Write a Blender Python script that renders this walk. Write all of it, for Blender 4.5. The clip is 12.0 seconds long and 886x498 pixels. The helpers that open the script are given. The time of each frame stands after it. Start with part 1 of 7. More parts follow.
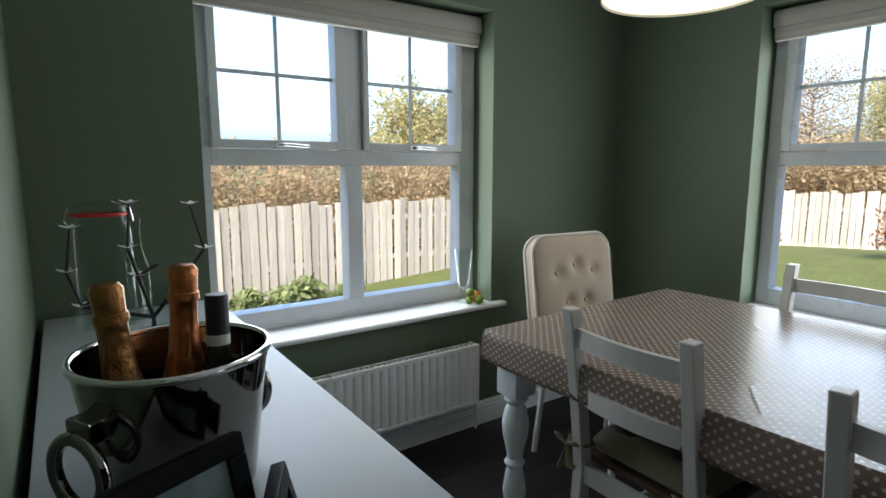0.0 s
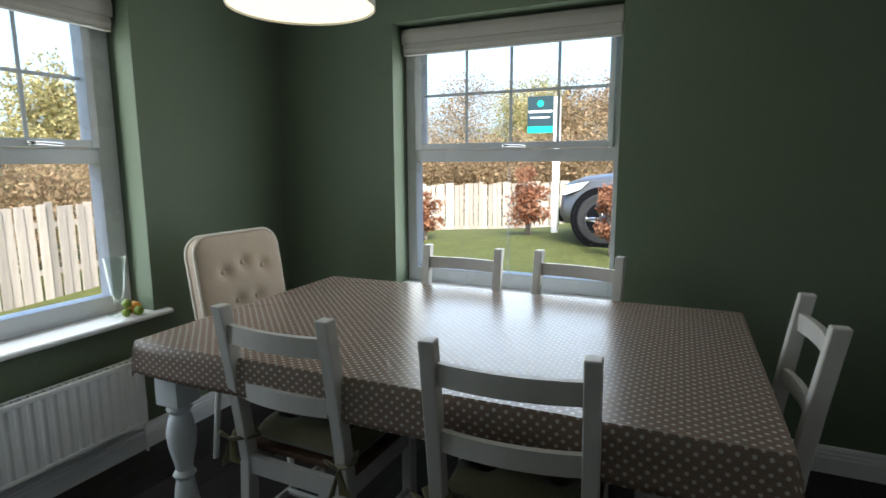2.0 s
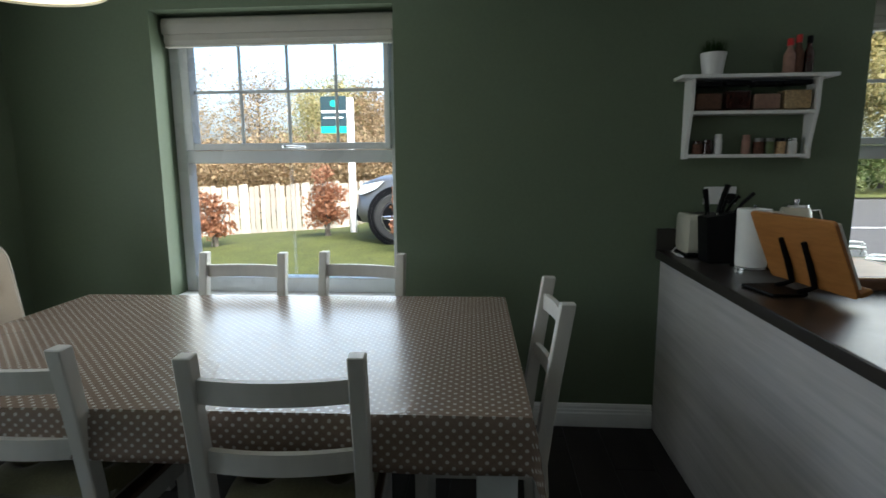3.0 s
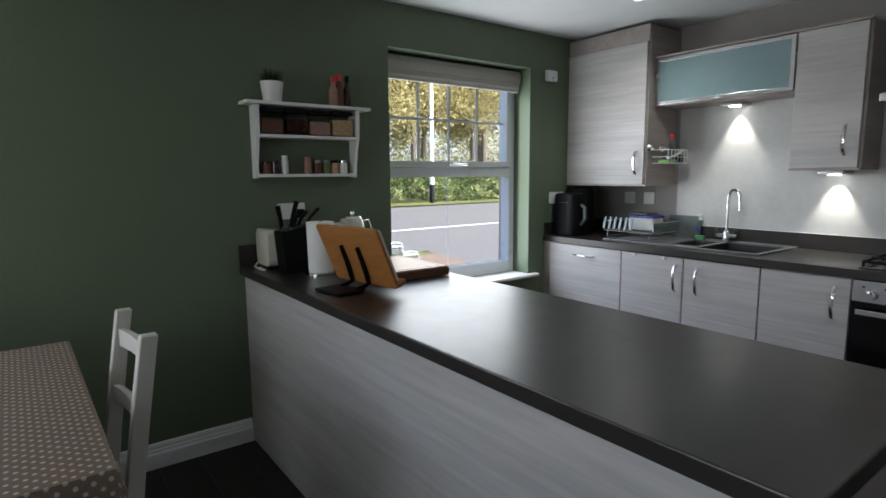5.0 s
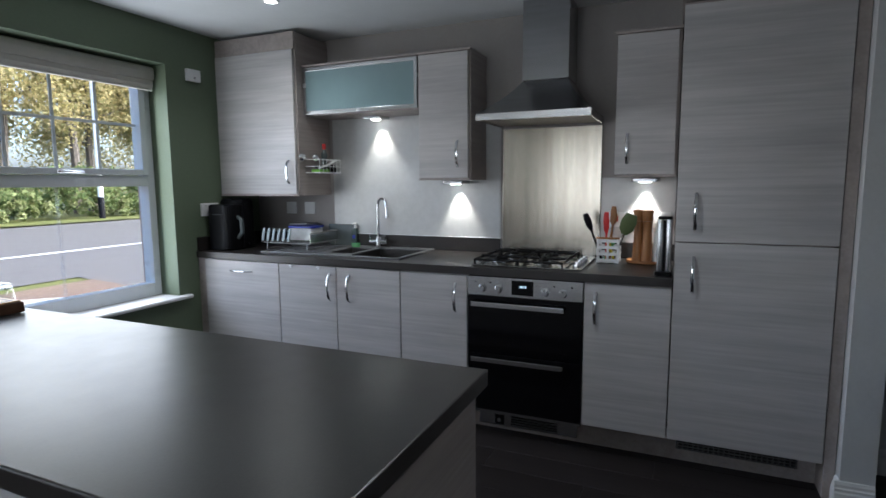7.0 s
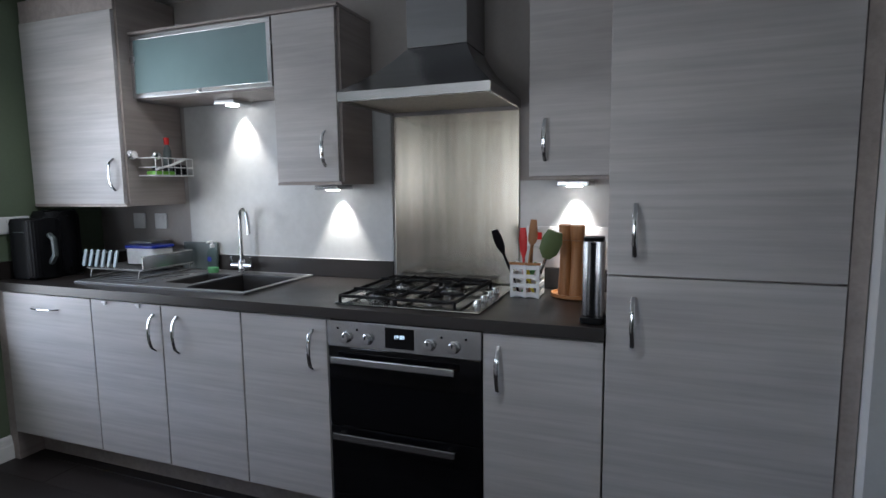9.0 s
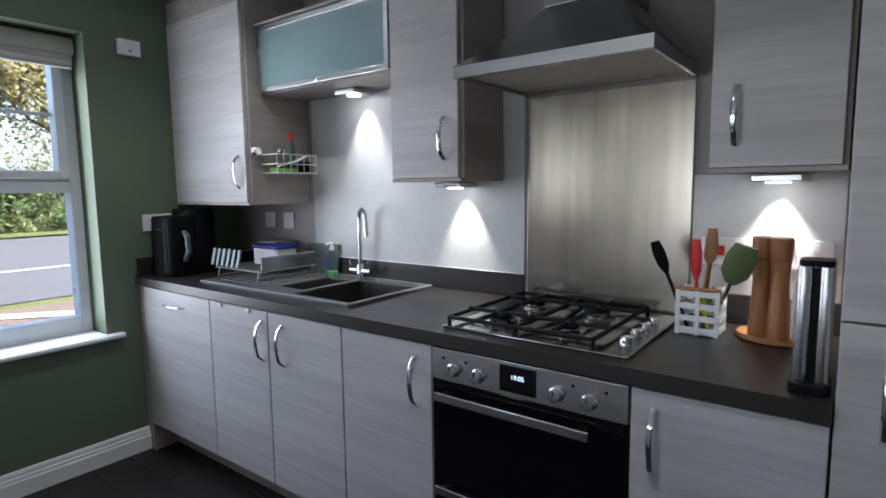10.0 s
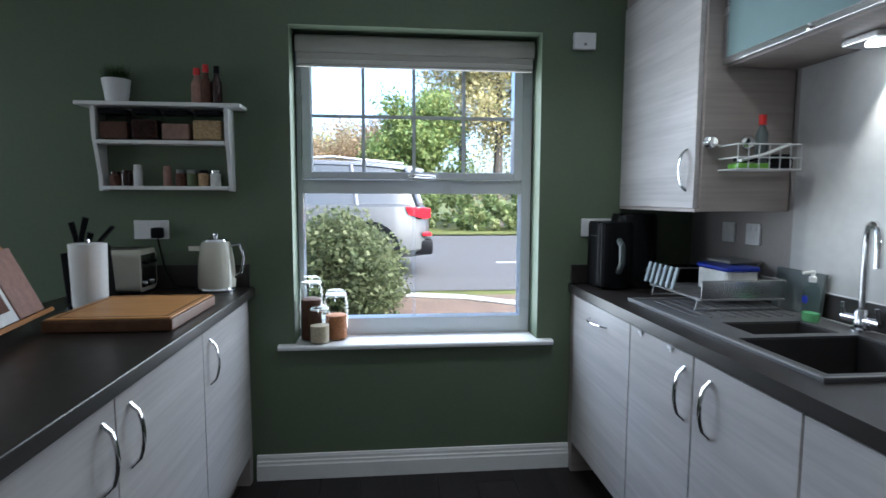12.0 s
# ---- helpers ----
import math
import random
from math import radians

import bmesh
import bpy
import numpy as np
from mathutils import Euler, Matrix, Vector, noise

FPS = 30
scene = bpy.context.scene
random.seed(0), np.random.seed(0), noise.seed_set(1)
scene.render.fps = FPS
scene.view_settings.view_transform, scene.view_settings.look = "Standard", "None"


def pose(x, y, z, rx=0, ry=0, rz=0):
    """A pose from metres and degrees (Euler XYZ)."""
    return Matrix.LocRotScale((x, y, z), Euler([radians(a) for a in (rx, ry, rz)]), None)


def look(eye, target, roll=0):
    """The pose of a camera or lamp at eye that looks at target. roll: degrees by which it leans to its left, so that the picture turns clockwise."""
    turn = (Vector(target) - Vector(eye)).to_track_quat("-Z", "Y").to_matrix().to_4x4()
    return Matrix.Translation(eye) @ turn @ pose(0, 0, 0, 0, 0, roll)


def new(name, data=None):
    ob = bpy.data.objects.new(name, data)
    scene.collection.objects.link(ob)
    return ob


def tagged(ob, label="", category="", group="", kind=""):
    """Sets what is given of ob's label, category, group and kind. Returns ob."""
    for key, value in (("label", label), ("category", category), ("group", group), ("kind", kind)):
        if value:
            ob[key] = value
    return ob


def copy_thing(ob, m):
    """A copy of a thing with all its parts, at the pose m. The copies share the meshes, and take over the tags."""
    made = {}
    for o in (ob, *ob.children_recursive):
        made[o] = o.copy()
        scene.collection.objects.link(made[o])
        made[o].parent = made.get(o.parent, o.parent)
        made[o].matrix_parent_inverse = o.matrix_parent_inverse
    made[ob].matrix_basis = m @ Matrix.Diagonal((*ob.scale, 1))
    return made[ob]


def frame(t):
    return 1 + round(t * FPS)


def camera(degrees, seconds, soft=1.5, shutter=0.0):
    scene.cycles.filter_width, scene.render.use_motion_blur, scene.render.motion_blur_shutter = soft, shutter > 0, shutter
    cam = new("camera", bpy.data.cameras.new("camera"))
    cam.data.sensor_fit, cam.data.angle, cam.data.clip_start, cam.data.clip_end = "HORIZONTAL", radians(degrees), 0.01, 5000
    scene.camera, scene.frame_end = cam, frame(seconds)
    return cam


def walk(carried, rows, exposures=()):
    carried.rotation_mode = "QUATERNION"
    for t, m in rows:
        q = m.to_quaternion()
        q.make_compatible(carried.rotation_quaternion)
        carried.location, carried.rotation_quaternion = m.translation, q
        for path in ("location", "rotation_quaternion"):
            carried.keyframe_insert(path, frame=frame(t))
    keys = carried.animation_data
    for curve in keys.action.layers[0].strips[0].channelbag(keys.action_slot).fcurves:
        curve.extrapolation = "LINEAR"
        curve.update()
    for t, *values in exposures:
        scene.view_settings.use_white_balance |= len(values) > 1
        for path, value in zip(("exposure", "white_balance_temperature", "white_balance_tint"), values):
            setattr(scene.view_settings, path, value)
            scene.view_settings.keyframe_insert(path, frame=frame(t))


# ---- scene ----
cam = camera(77.7, 12.0, 1.5, 0.15)
PATH = [
    (0, (0.145, 0.116, 1.328), (1.272, 1.741, 1.034), 0.0),
    (0.5, (0.158, 0.075, 1.332), (1.466, 1.556, 1.027), 0.0),
    (1, (0.167, 0.024, 1.337), (1.646, 1.335, 1.029), -0.1),
    (1.5, (0.177, -0.014, 1.334), (1.825, 1.076, 1.027), -0.2),
    (2, (0.189, -0.062, 1.33), (1.985, 0.763, 1.021), -0.3),
    (2.5, (0.205, -0.112, 1.33), (2.11, 0.409, 1.018), -0.5),
    (3, (0.199, -0.166, 1.337), (2.168, -0.01, 1.023), -0.4),
    (3.5, (0.161, -0.165, 1.335), (2.123, -0.411, 1.036), -0.3),
    (5.5, (0.117, -0.193, 1.356), (1.517, -1.598, 1.096), -0.3),
    (6, (0.079, -0.255, 1.344), (1.278, -1.836, 1.095), -0.1),
    (6.5, (0.046, -0.348, 1.35), (1.027, -2.073, 1.105), -0.2),
    (7, (-0.018, -0.51, 1.342), (0.771, -2.333, 1.104), -0.4),
    (7.5, (-0.065, -0.646, 1.351), (0.545, -2.536, 1.122), -0.4),
    (7.7, (-0.061, -0.722, 1.35), (0.504, -2.627, 1.119), -0.6),
    (9.3, (-0.122, -1.591, 1.349), (0.684, -3.406, 1.12), -0.8),
    (9.5, (-0.089, -1.67, 1.342), (0.811, -3.441, 1.11), -0.9),
    (10, (-0.011, -1.889, 1.336), (1.183, -3.478, 1.115), -0.7),
    (10.5, (0.048, -2.036, 1.342), (1.518, -3.376, 1.134), -0.5),
    (11, (0.114, -2.166, 1.347), (1.851, -3.137, 1.146), -0.2),
    (11.5, (0.243, -2.256, 1.338), (2.146, -2.837, 1.139), -0.0),
    (12, (0.348, -2.291, 1.311), (2.33, -2.49, 1.129), 0.2),
]
walk(cam, [(t, look(eye, target, roll)) for t, eye, target, roll in PATH], exposures=[(0, 2.42, 5850, 2), (1, 2.33, 5850, 2), (3.5, 2.5, 5850, -1), (5.5, 2.9, 5850, 6), (6.5, 2.77, 5650, 6), (7.5, 2.78, 5500, 7), (9.5, 3.0, 5520, 8), (11, 3.03, 5350, 6), (12, 2.92, 5300, 4)])

# ---- world and light ----
world = bpy.data.worlds.new("sky")
scene.world = world
world.use_nodes = True
wn = world.node_tree.nodes
sky = wn.new("ShaderNodeTexSky")
sky.sky_type = 'NISHITA'
sky.sun_disc = False
sky.sun_elevation = radians(43)
sky.sun_rotation = radians(233)
sky.air_density, sky.dust_density, sky.ozone_density = 0.7, 5.0, 0.6
wn["Background"].inputs["Strength"].default_value = 0.15
world.node_tree.links.new(sky.outputs["Color"], wn["Background"].inputs["Color"])
sun_data = bpy.data.lights.new("sun", 'SUN')
sun_data.energy, sun_data.angle, sun_data.color = 0.7, radians(20), (1.0, 0.97, 0.93)
sun = new("sun", sun_data)
sun.matrix_world = look((-29.2, -22.0, 34.1), (0, 0, 0))


def lamp(kind, name, at, energy, colour, radius=0.03, aim=None, cone=90, blend=0.4):
    d = bpy.data.lights.new(name, kind)
    d.energy, d.color = energy, colour
    d.shadow_soft_size = radius
    if kind == 'SPOT':
        d.spot_size, d.spot_blend = radians(cone), blend
    ob = new(name, d)
    ob.matrix_world = look(at, aim) if aim else pose(*at)
    return ob


def window_light(name, at, target, wide, high, energy):
    """An area lamp in a window's opening: the sky's light coming in."""
    d = bpy.data.lights.new(name, 'AREA')
    d.shape, d.size, d.size_y = 'RECTANGLE', wide, high
    d.energy, d.color = energy, (1.0, 0.96, 0.92)
    new(name, d).matrix_world = look(at, target)


window_light("window_light_north", (1.25, 2.368, 1.29), (1.25, 0.0, 1.29), 1.30, 1.2, 3.1)
window_light("window_light_east", (3.004, 0.875, 1.29), (0.0, 0.875, 1.29), 1.15, 1.2, 2.8)
window_light("window_light_kitchen", (3.004, -2.43, 1.29), (0.0, -2.43, 1.29), 1.09, 1.2, 2.7)

# ---- building helpers ----
POSES = {}


def thing(name, label, category, at=(0, 0, 0), turn=0, group="", kind=""):
    """An Empty at the base of a thing; its parts hang under it."""
    ob = new(name)
    ob.empty_display_size = 0.05
    ob.matrix_world = pose(*at, 0, 0, turn)
    POSES[ob.name] = pose(*at, 0, 0, turn)
    return tagged(ob, label, category, group, kind)


def part(name, bm, material, parent=None, label="", local=False, smooth=False, kind=""):
    """Links a bmesh as ONE mesh object under a thing or a part."""
    m = POSES[parent.name] if parent else Matrix()
    if not local and parent:
        bm.transform(m.inverted())
    bmesh.ops.recalc_face_normals(bm, faces=bm.faces)
    me = bpy.data.meshes.new(name)
    bm.to_mesh(me)
    bm.free()
    me.materials.append(material)
    if smooth:
        me.polygons.foreach_set("use_smooth", [True] * len(me.polygons))
        me.set_sharp_from_angle(angle=radians(38))
    ob = new(name, me)
    if parent:
        ob.parent = parent
    POSES[ob.name] = m
    return tagged(ob, label, "", "", kind)


def solid(name, bm, material, label, category, group="", kind="", smooth=False):
    """A thing that is one mesh."""
    ob = part(name, bm, material, None, "", True, smooth)
    return tagged(ob, label, category, group, kind)


def B():
    return bmesh.new()


def box(bm, x0, x1, y0, y1, z0, z1, bevel=0.0, seg=2):
    m = Matrix.LocRotScale(((x0 + x1) / 2, (y0 + y1) / 2, (z0 + z1) / 2), None, (abs(x1 - x0), abs(y1 - y0), abs(z1 - z0)))
    r = bmesh.ops.create_cube(bm, size=1, matrix=m)
    if bevel:
        edges = list({e for v in r["verts"] for e in v.link_edges})
        bmesh.ops.bevel(bm, geom=edges, offset=bevel, segments=seg, profile=0.6, affect='EDGES')
    return bm


def cbox(sx, sy, sz, m, bevel=0.0, bm=None):
    """A box of that size, standing on the pose m."""
    bm = bm or B()
    t = B()
    box(t, -sx / 2, sx / 2, -sy / 2, sy / 2, 0, sz, bevel)
    t.transform(m)
    me = bpy.data.meshes.new("t")
    t.to_mesh(me)
    t.free()
    bm.from_mesh(me)
    bpy.data.meshes.remove(me)
    return bm


def lathe(bm, profile, seg=24, at=(0, 0, 0), squash=1.0):
    """Turns (radius, z) pairs about an upright axis."""
    rings = []
    for r, z in profile:
        if r < 1e-5:
            rings.append([bm.verts.new((at[0], at[1], at[2] + z))])
        else:
            rings.append([bm.verts.new((at[0] + r * math.cos(2 * math.pi * k / seg), at[1] + squash * r * math.sin(2 * math.pi * k / seg), at[2] + z)) for k in range(seg)])
    for a, b in zip(rings, rings[1:]):
        for k in range(seg):
            n = (k + 1) % seg
            if len(a) == 1 and len(b) == 1:
                continue
            if len(a) == 1:
                bm.faces.new((a[0], b[k], b[n]))
            elif len(b) == 1:
                bm.faces.new((a[k], a[n], b[0]))
            else:
                bm.faces.new((a[k], a[n], b[n], b[k]))
    return bm


def tube(bm, pts, r, seg=8, flat=1.0, taper=None):
    """A round bar along points; flat squeezes its second axis."""
    pts = [Vector(p) for p in pts]
    rings = []
    ref = None
    for i, p in enumerate(pts):
        d = (pts[min(i + 1, len(pts) - 1)] - pts[max(i - 1, 0)]).normalized()
        if ref is None:
            ref = Vector((0, 0, 1)) if abs(d.z) < 0.9 else Vector((1, 0, 0))
        u = d.cross(ref).normalized()
        v = u.cross(d).normalized()
        ref = v
        rr = r * (taper[i] if taper else 1)
        rings.append([bm.verts.new(p + rr * (math.cos(2 * math.pi * k / seg) * u + flat * math.sin(2 * math.pi * k / seg) * v)) for k in range(seg)])
    for a, b in zip(rings, rings[1:]):
        for k in range(seg):
            n = (k + 1) % seg
            bm.faces.new((a[k], a[n], b[n], b[k]))
    bm.faces.new(rings[0][::-1])
    bm.faces.new(rings[-1])
    return bm


def rod(bm, a, b, r, seg=10):
    return tube(bm, [a, b], r, seg)


def arc(centre, radius, a0, a1, n, u=(1, 0, 0), v=(0, 0, 1)):
    c, u, v = Vector(centre), Vector(u), Vector(v)
    return [c + radius * (math.cos(radians(a0 + (a1 - a0) * k / n)) * u + math.sin(radians(a0 + (a1 - a0) * k / n)) * v) for k in range(n + 1)]


def prism(bm, outline, axis, a, b, bevel=0.0):
    """Extrudes an outline of 2D points along x, y or z from a to b."""
    def put(p, q):
        return {"x": (q, p[0], p[1]), "y": (p[0], q, p[1]), "z": (p[0], p[1], q)}[axis]
    lo = [bm.verts.new(put(p, a)) for p in outline]
    hi = [bm.verts.new(put(p, b)) for p in outline]
    n = len(outline)
    faces = [bm.faces.new(lo[::-1]), bm.faces.new(hi)] + [bm.faces.new((lo[k], lo[(k + 1) % n], hi[(k + 1) % n], hi[k])) for k in range(n)]
    if bevel:
        edges = list({e for f in faces for e in f.edges})
        bmesh.ops.bevel(bm, geom=edges, offset=bevel, segments=2, profile=0.6, affect='EDGES')
    return bm


def rounded(w, h, r, n=6, x=0.0, y=0.0):
    """Outline of a rounded rectangle, centred."""
    out = []
    for cx, cy, a in ((w / 2 - r, h / 2 - r, 0), (-w / 2 + r, h / 2 - r, 90), (-w / 2 + r, -h / 2 + r, 180), (w / 2 - r, -h / 2 + r, 270)):
        for k in range(n + 1):
            t = radians(a + 90 * k / n)
            out.append((x + cx + r * math.cos(t), y + cy + r * math.sin(t)))
    return out


# ---- materials ----
def nodes_of(name):
    m = bpy.data.materials.new(name)
    m.use_nodes = True
    nt = m.node_tree
    return m, nt, nt.nodes["Principled BSDF"]


def link(nt, a, b):
    nt.links.new(a, b)


def noise_node(nt, scale, detail=4.0, stretch=(1, 1, 1), coord="Object", rough=0.6):
    tc = nt.nodes.new("ShaderNodeTexCoord")
    mp = nt.nodes.new("ShaderNodeMapping")
    mp.inputs["Scale"].default_value = stretch
    no = nt.nodes.new("ShaderNodeTexNoise")
    no.inputs["Scale"].default_value, no.inputs["Detail"].default_value, no.inputs["Roughness"].default_value = scale, detail, rough
    link(nt, tc.outputs[coord], mp.inputs["Vector"])
    link(nt, mp.outputs["Vector"], no.inputs["Vector"])
    return no


def ramp(nt, source, stops):
    r = nt.nodes.new("ShaderNodeValToRGB")
    el = r.color_ramp.elements
    while len(el) < len(stops):
        el.new(0.5)
    for e, (p, c) in zip(el, stops):
        e.position, e.color = p, (*c, 1)
    link(nt, source, r.inputs["Fac"])
    return r


def mixed(nt, a, b, fac, mode='MIX'):
    m = nt.nodes.new("ShaderNodeMix")
    m.data_type, m.blend_type = 'RGBA', mode
    for sock, v in ((m.inputs[6], a), (m.inputs[7], b), (m.inputs[0], fac)):
        if isinstance(v, (int, float)):
            sock.default_value = v
        elif isinstance(v, tuple):
            sock.default_value = (*v, 1)
        else:
            link(nt, v, sock)
    return m.outputs[2]


def scaled(c, k):
    return tuple(max(0.0, min(1.0, v * k)) for v in c)


def surface(name, colour, rough=0.5, metal=0.0, vary=0.12, scale=30.0, stretch=(1, 1, 1), bump=0.05, bump_scale=0.0, coat=0.0, blotch=0.06, sheen=0.0, rand=0.0, spec=0.5):
    """A painted, moulded or woven surface: colour varied at a fine and a coarse scale, roughness varied, fine relief."""
    m, nt, p = nodes_of(name)
    fine = noise_node(nt, scale, 5, stretch)
    coarse = noise_node(nt, scale / 14, 3, stretch)
    c1 = ramp(nt, fine.outputs["Fac"], [(0.3, scaled(colour, 1 - vary)), (0.7, scaled(colour, 1 + vary))]).outputs["Color"]
    c2 = ramp(nt, coarse.outputs["Fac"], [(0.3, (1 - blotch,) * 3), (0.7, (1.0,) * 3)]).outputs["Color"]
    col = mixed(nt, c1, c2, 1.0, 'MULTIPLY')
    if rand:
        info = nt.nodes.new("ShaderNodeObjectInfo")
        c3 = ramp(nt, info.outputs["Random"], [(0.0, (1 - rand,) * 3), (1.0, (1.0, 1.0, 1.0))]).outputs["Color"]
        col = mixed(nt, col, c3, 1.0, 'MULTIPLY')
    link(nt, col, p.inputs["Base Color"])
    rr = nt.nodes.new("ShaderNodeMapRange")
    rr.inputs[3].default_value, rr.inputs[4].default_value = max(0.02, rough * 0.85), min(1.0, rough * 1.15)
    link(nt, coarse.outputs["Fac"], rr.inputs[0])
    link(nt, rr.outputs[0], p.inputs["Roughness"])
    p.inputs["Metallic"].default_value = metal
    p.inputs["Specular IOR Level"].default_value = spec
    p.inputs["Coat Weight"].default_value = coat
    p.inputs["Sheen Weight"].default_value = sheen
    if bump:
        b = nt.nodes.new("ShaderNodeBump")
        b.inputs["Strength"].default_value, b.inputs["Distance"].default_value = bump, 0.004
        src = noise_node(nt, bump_scale, 4, stretch) if bump_scale else fine
        link(nt, src.outputs["Fac"], b.inputs["Height"])
        link(nt, b.outputs["Normal"], p.inputs["Normal"])
    return m


def grain(name, dark, light, along, rough=0.45, scale=9.0, bump=0.06, rand=0.0, contrast=(0.3, 0.72), spec=0.4):
    """Wood with streaks along one axis."""
    st = {"x": (0.12, 1, 1), "y": (1, 0.12, 1), "z": (1, 1, 0.12)}[along]
    m, nt, p = nodes_of(name)
    a = noise_node(nt, scale, 7, st, rough=0.65)
    b = noise_node(nt, scale * 7, 4, tuple(0.03 if v < 1 else 1 for v in st))
    c = ramp(nt, a.outputs["Fac"], [(contrast[0], dark), (contrast[1], light)]).outputs["Color"]
    d = ramp(nt, b.outputs["Fac"], [(0.32, (0.8, 0.8, 0.8)), (0.62, (1, 1, 1))]).outputs["Color"]
    col = mixed(nt, c, d, 0.75, 'MULTIPLY')
    if rand:
        info = nt.nodes.new("ShaderNodeObjectInfo")
        e = ramp(nt, info.outputs["Random"], [(0.0, (1 - rand,) * 3), (1.0, (1.0, 1.0, 1.0))]).outputs["Color"]
        col = mixed(nt, col, e, 1.0, 'MULTIPLY')
    link(nt, col, p.inputs["Base Color"])
    p.inputs["Roughness"].default_value = rough
    p.inputs["Specular IOR Level"].default_value = spec
    bp = nt.nodes.new("ShaderNodeBump")
    bp.inputs["Strength"].default_value, bp.inputs["Distance"].default_value = bump, 0.003
    link(nt, b.outputs["Fac"], bp.inputs["Height"])
    link(nt, bp.outputs["Normal"], p.inputs["Normal"])
    return m


def glowing(name, colour, strength):
    m, nt, p = nodes_of(name)
    p.inputs["Base Color"].default_value = (*colour, 1)
    p.inputs["Emission Color"].default_value = (*colour, 1)
    p.inputs["Emission Strength"].default_value = strength
    return m


def thin_glass(name, tint=(1, 1, 1), gloss=0.06, rough=0.0):
    """A pane: light passes straight through, with a weak mirror on it."""
    m = bpy.data.materials.new(name)
    m.use_nodes = True
    nt = m.node_tree
    nt.nodes.remove(nt.nodes["Principled BSDF"])
    tr = nt.nodes.new("ShaderNodeBsdfTransparent")
    tr.inputs["Color"].default_value = (*tint, 1)
    gl = nt.nodes.new("ShaderNodeBsdfGlossy")
    gl.inputs["Roughness"].default_value = rough
    fr = nt.nodes.new("ShaderNodeMath")
    fr.operation = 'POWER'
    fr.inputs[1].default_value = 3.0
    lw = nt.nodes.new("ShaderNodeLayerWeight")
    lw.inputs["Blend"].default_value = 0.35
    link(nt, lw.outputs["Facing"], fr.inputs[0])
    mx = nt.nodes.new("ShaderNodeMixShader")
    link(nt, fr.outputs[0], mx.inputs[0])
    link(nt, tr.outputs[0], mx.inputs[1])
    link(nt, gl.outputs[0], mx.inputs[2])
    link(nt, mx.outputs[0], nt.nodes["Material Output"].inputs["Surface"])
    return m


def foliage(name, colours):
    """Leaves: each leaf of the crown takes its own colour."""
    m, nt, p = nodes_of(name)
    g = nt.nodes.new("ShaderNodeNewGeometry")
    stops = [(k / max(1, len(colours) - 1), c) for k, c in enumerate(colours)]
    col = ramp(nt, g.outputs["Random Per Island"], stops).outputs["Color"]
    link(nt, col, p.inputs["Base Color"])
    p.inputs["Roughness"].default_value = 0.6
    p.inputs["Specular IOR Level"].default_value = 0.25
    tr = nt.nodes.new("ShaderNodeBsdfTranslucent")
    link(nt, col, tr.inputs["Color"])
    mx = nt.nodes.new("ShaderNodeMixShader")
    mx.inputs[0].default_value = 0.5
    link(nt, p.outputs[0], mx.inputs[1])
    link(nt, tr.outputs[0], mx.inputs[2])
    link(nt, mx.outputs[0], nt.nodes["Material Output"].inputs["Surface"])
    return m


GREEN = surface("green_wall_paint", (0.117, 0.148, 0.096), 0.6, vary=0.04, scale=60, bump=0.05, bump_scale=350, blotch=0.05, spec=0.35)
GREIGE = surface("greige_wall_paint", (0.34, 0.315, 0.30), 0.65, vary=0.03, scale=60, bump=0.04, bump_scale=350, spec=0.3)
PALE = surface("pale_grey_wall_paint", (0.55, 0.55, 0.55), 0.65, vary=0.03, scale=60, bump=0.04, bump_scale=350, spec=0.3)
CEIL = surface("white_ceiling_paint", (0.68, 0.69, 0.69), 0.8, vary=0.02, scale=80, bump=0.04, bump_scale=300, spec=0.2)
GLOSSW = surface("white_gloss_paint", (0.78, 0.78, 0.77), 0.3, vary=0.02, scale=40, bump=0.02)
UPVC = surface("white_upvc", (0.60, 0.62, 0.64), 0.28, vary=0.015, scale=40, bump=0.01)
SILLW = surface("white_sill_laminate", (0.8, 0.8, 0.8), 0.22, vary=0.02, scale=40, bump=0.015)
OUTER = surface("outer_brick_render", (0.4, 0.3, 0.25), 0.9, vary=0.2, scale=20, bump=0.2)
PANE = thin_glass("window_glass")
JARGLASS = thin_glass("jar_glass", (0.93, 0.96, 0.95))
FROST = surface("frosted_cabinet_glass", (0.21, 0.29, 0.305), 0.16, vary=0.02, scale=20, bump=0.01, blotch=0.15)
BLIND = surface("cream_blind_fabric", (0.42, 0.40, 0.36), 0.85, vary=0.05, scale=300, bump=0.15)
BLINDROD = surface("blind_bottom_bar", (0.55, 0.53, 0.48), 0.5, vary=0.04)
PLANK = grain("dark_floor_plank", (0.014, 0.012, 0.012), (0.036, 0.030, 0.030), "x", 0.42, 6, 0.08, rand=0.22, spec=0.2)
JOINT = surface("dark_floor_joint", (0.012, 0.011, 0.011), 0.8, vary=0.1)
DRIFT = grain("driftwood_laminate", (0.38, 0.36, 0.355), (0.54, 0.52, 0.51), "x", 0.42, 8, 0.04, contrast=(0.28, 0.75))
# darker, warmer than the doors: cabinet bodies, end panels, plinths and fillers
DRIFTEDGE = grain("driftwood_laminate_darker", (0.27, 0.235, 0.22), (0.39, 0.34, 0.315), "y", 0.45, 8, 0.04)
WORKTOP = surface("dark_mocha_worktop", (0.023, 0.019, 0.0175), 0.33, vary=0.2, scale=180, bump=0.03, blotch=0.1, spec=0.5)
CHROME = surface("chrome", (0.78, 0.78, 0.8), 0.09, 1.0, vary=0.02, bump=0.0)
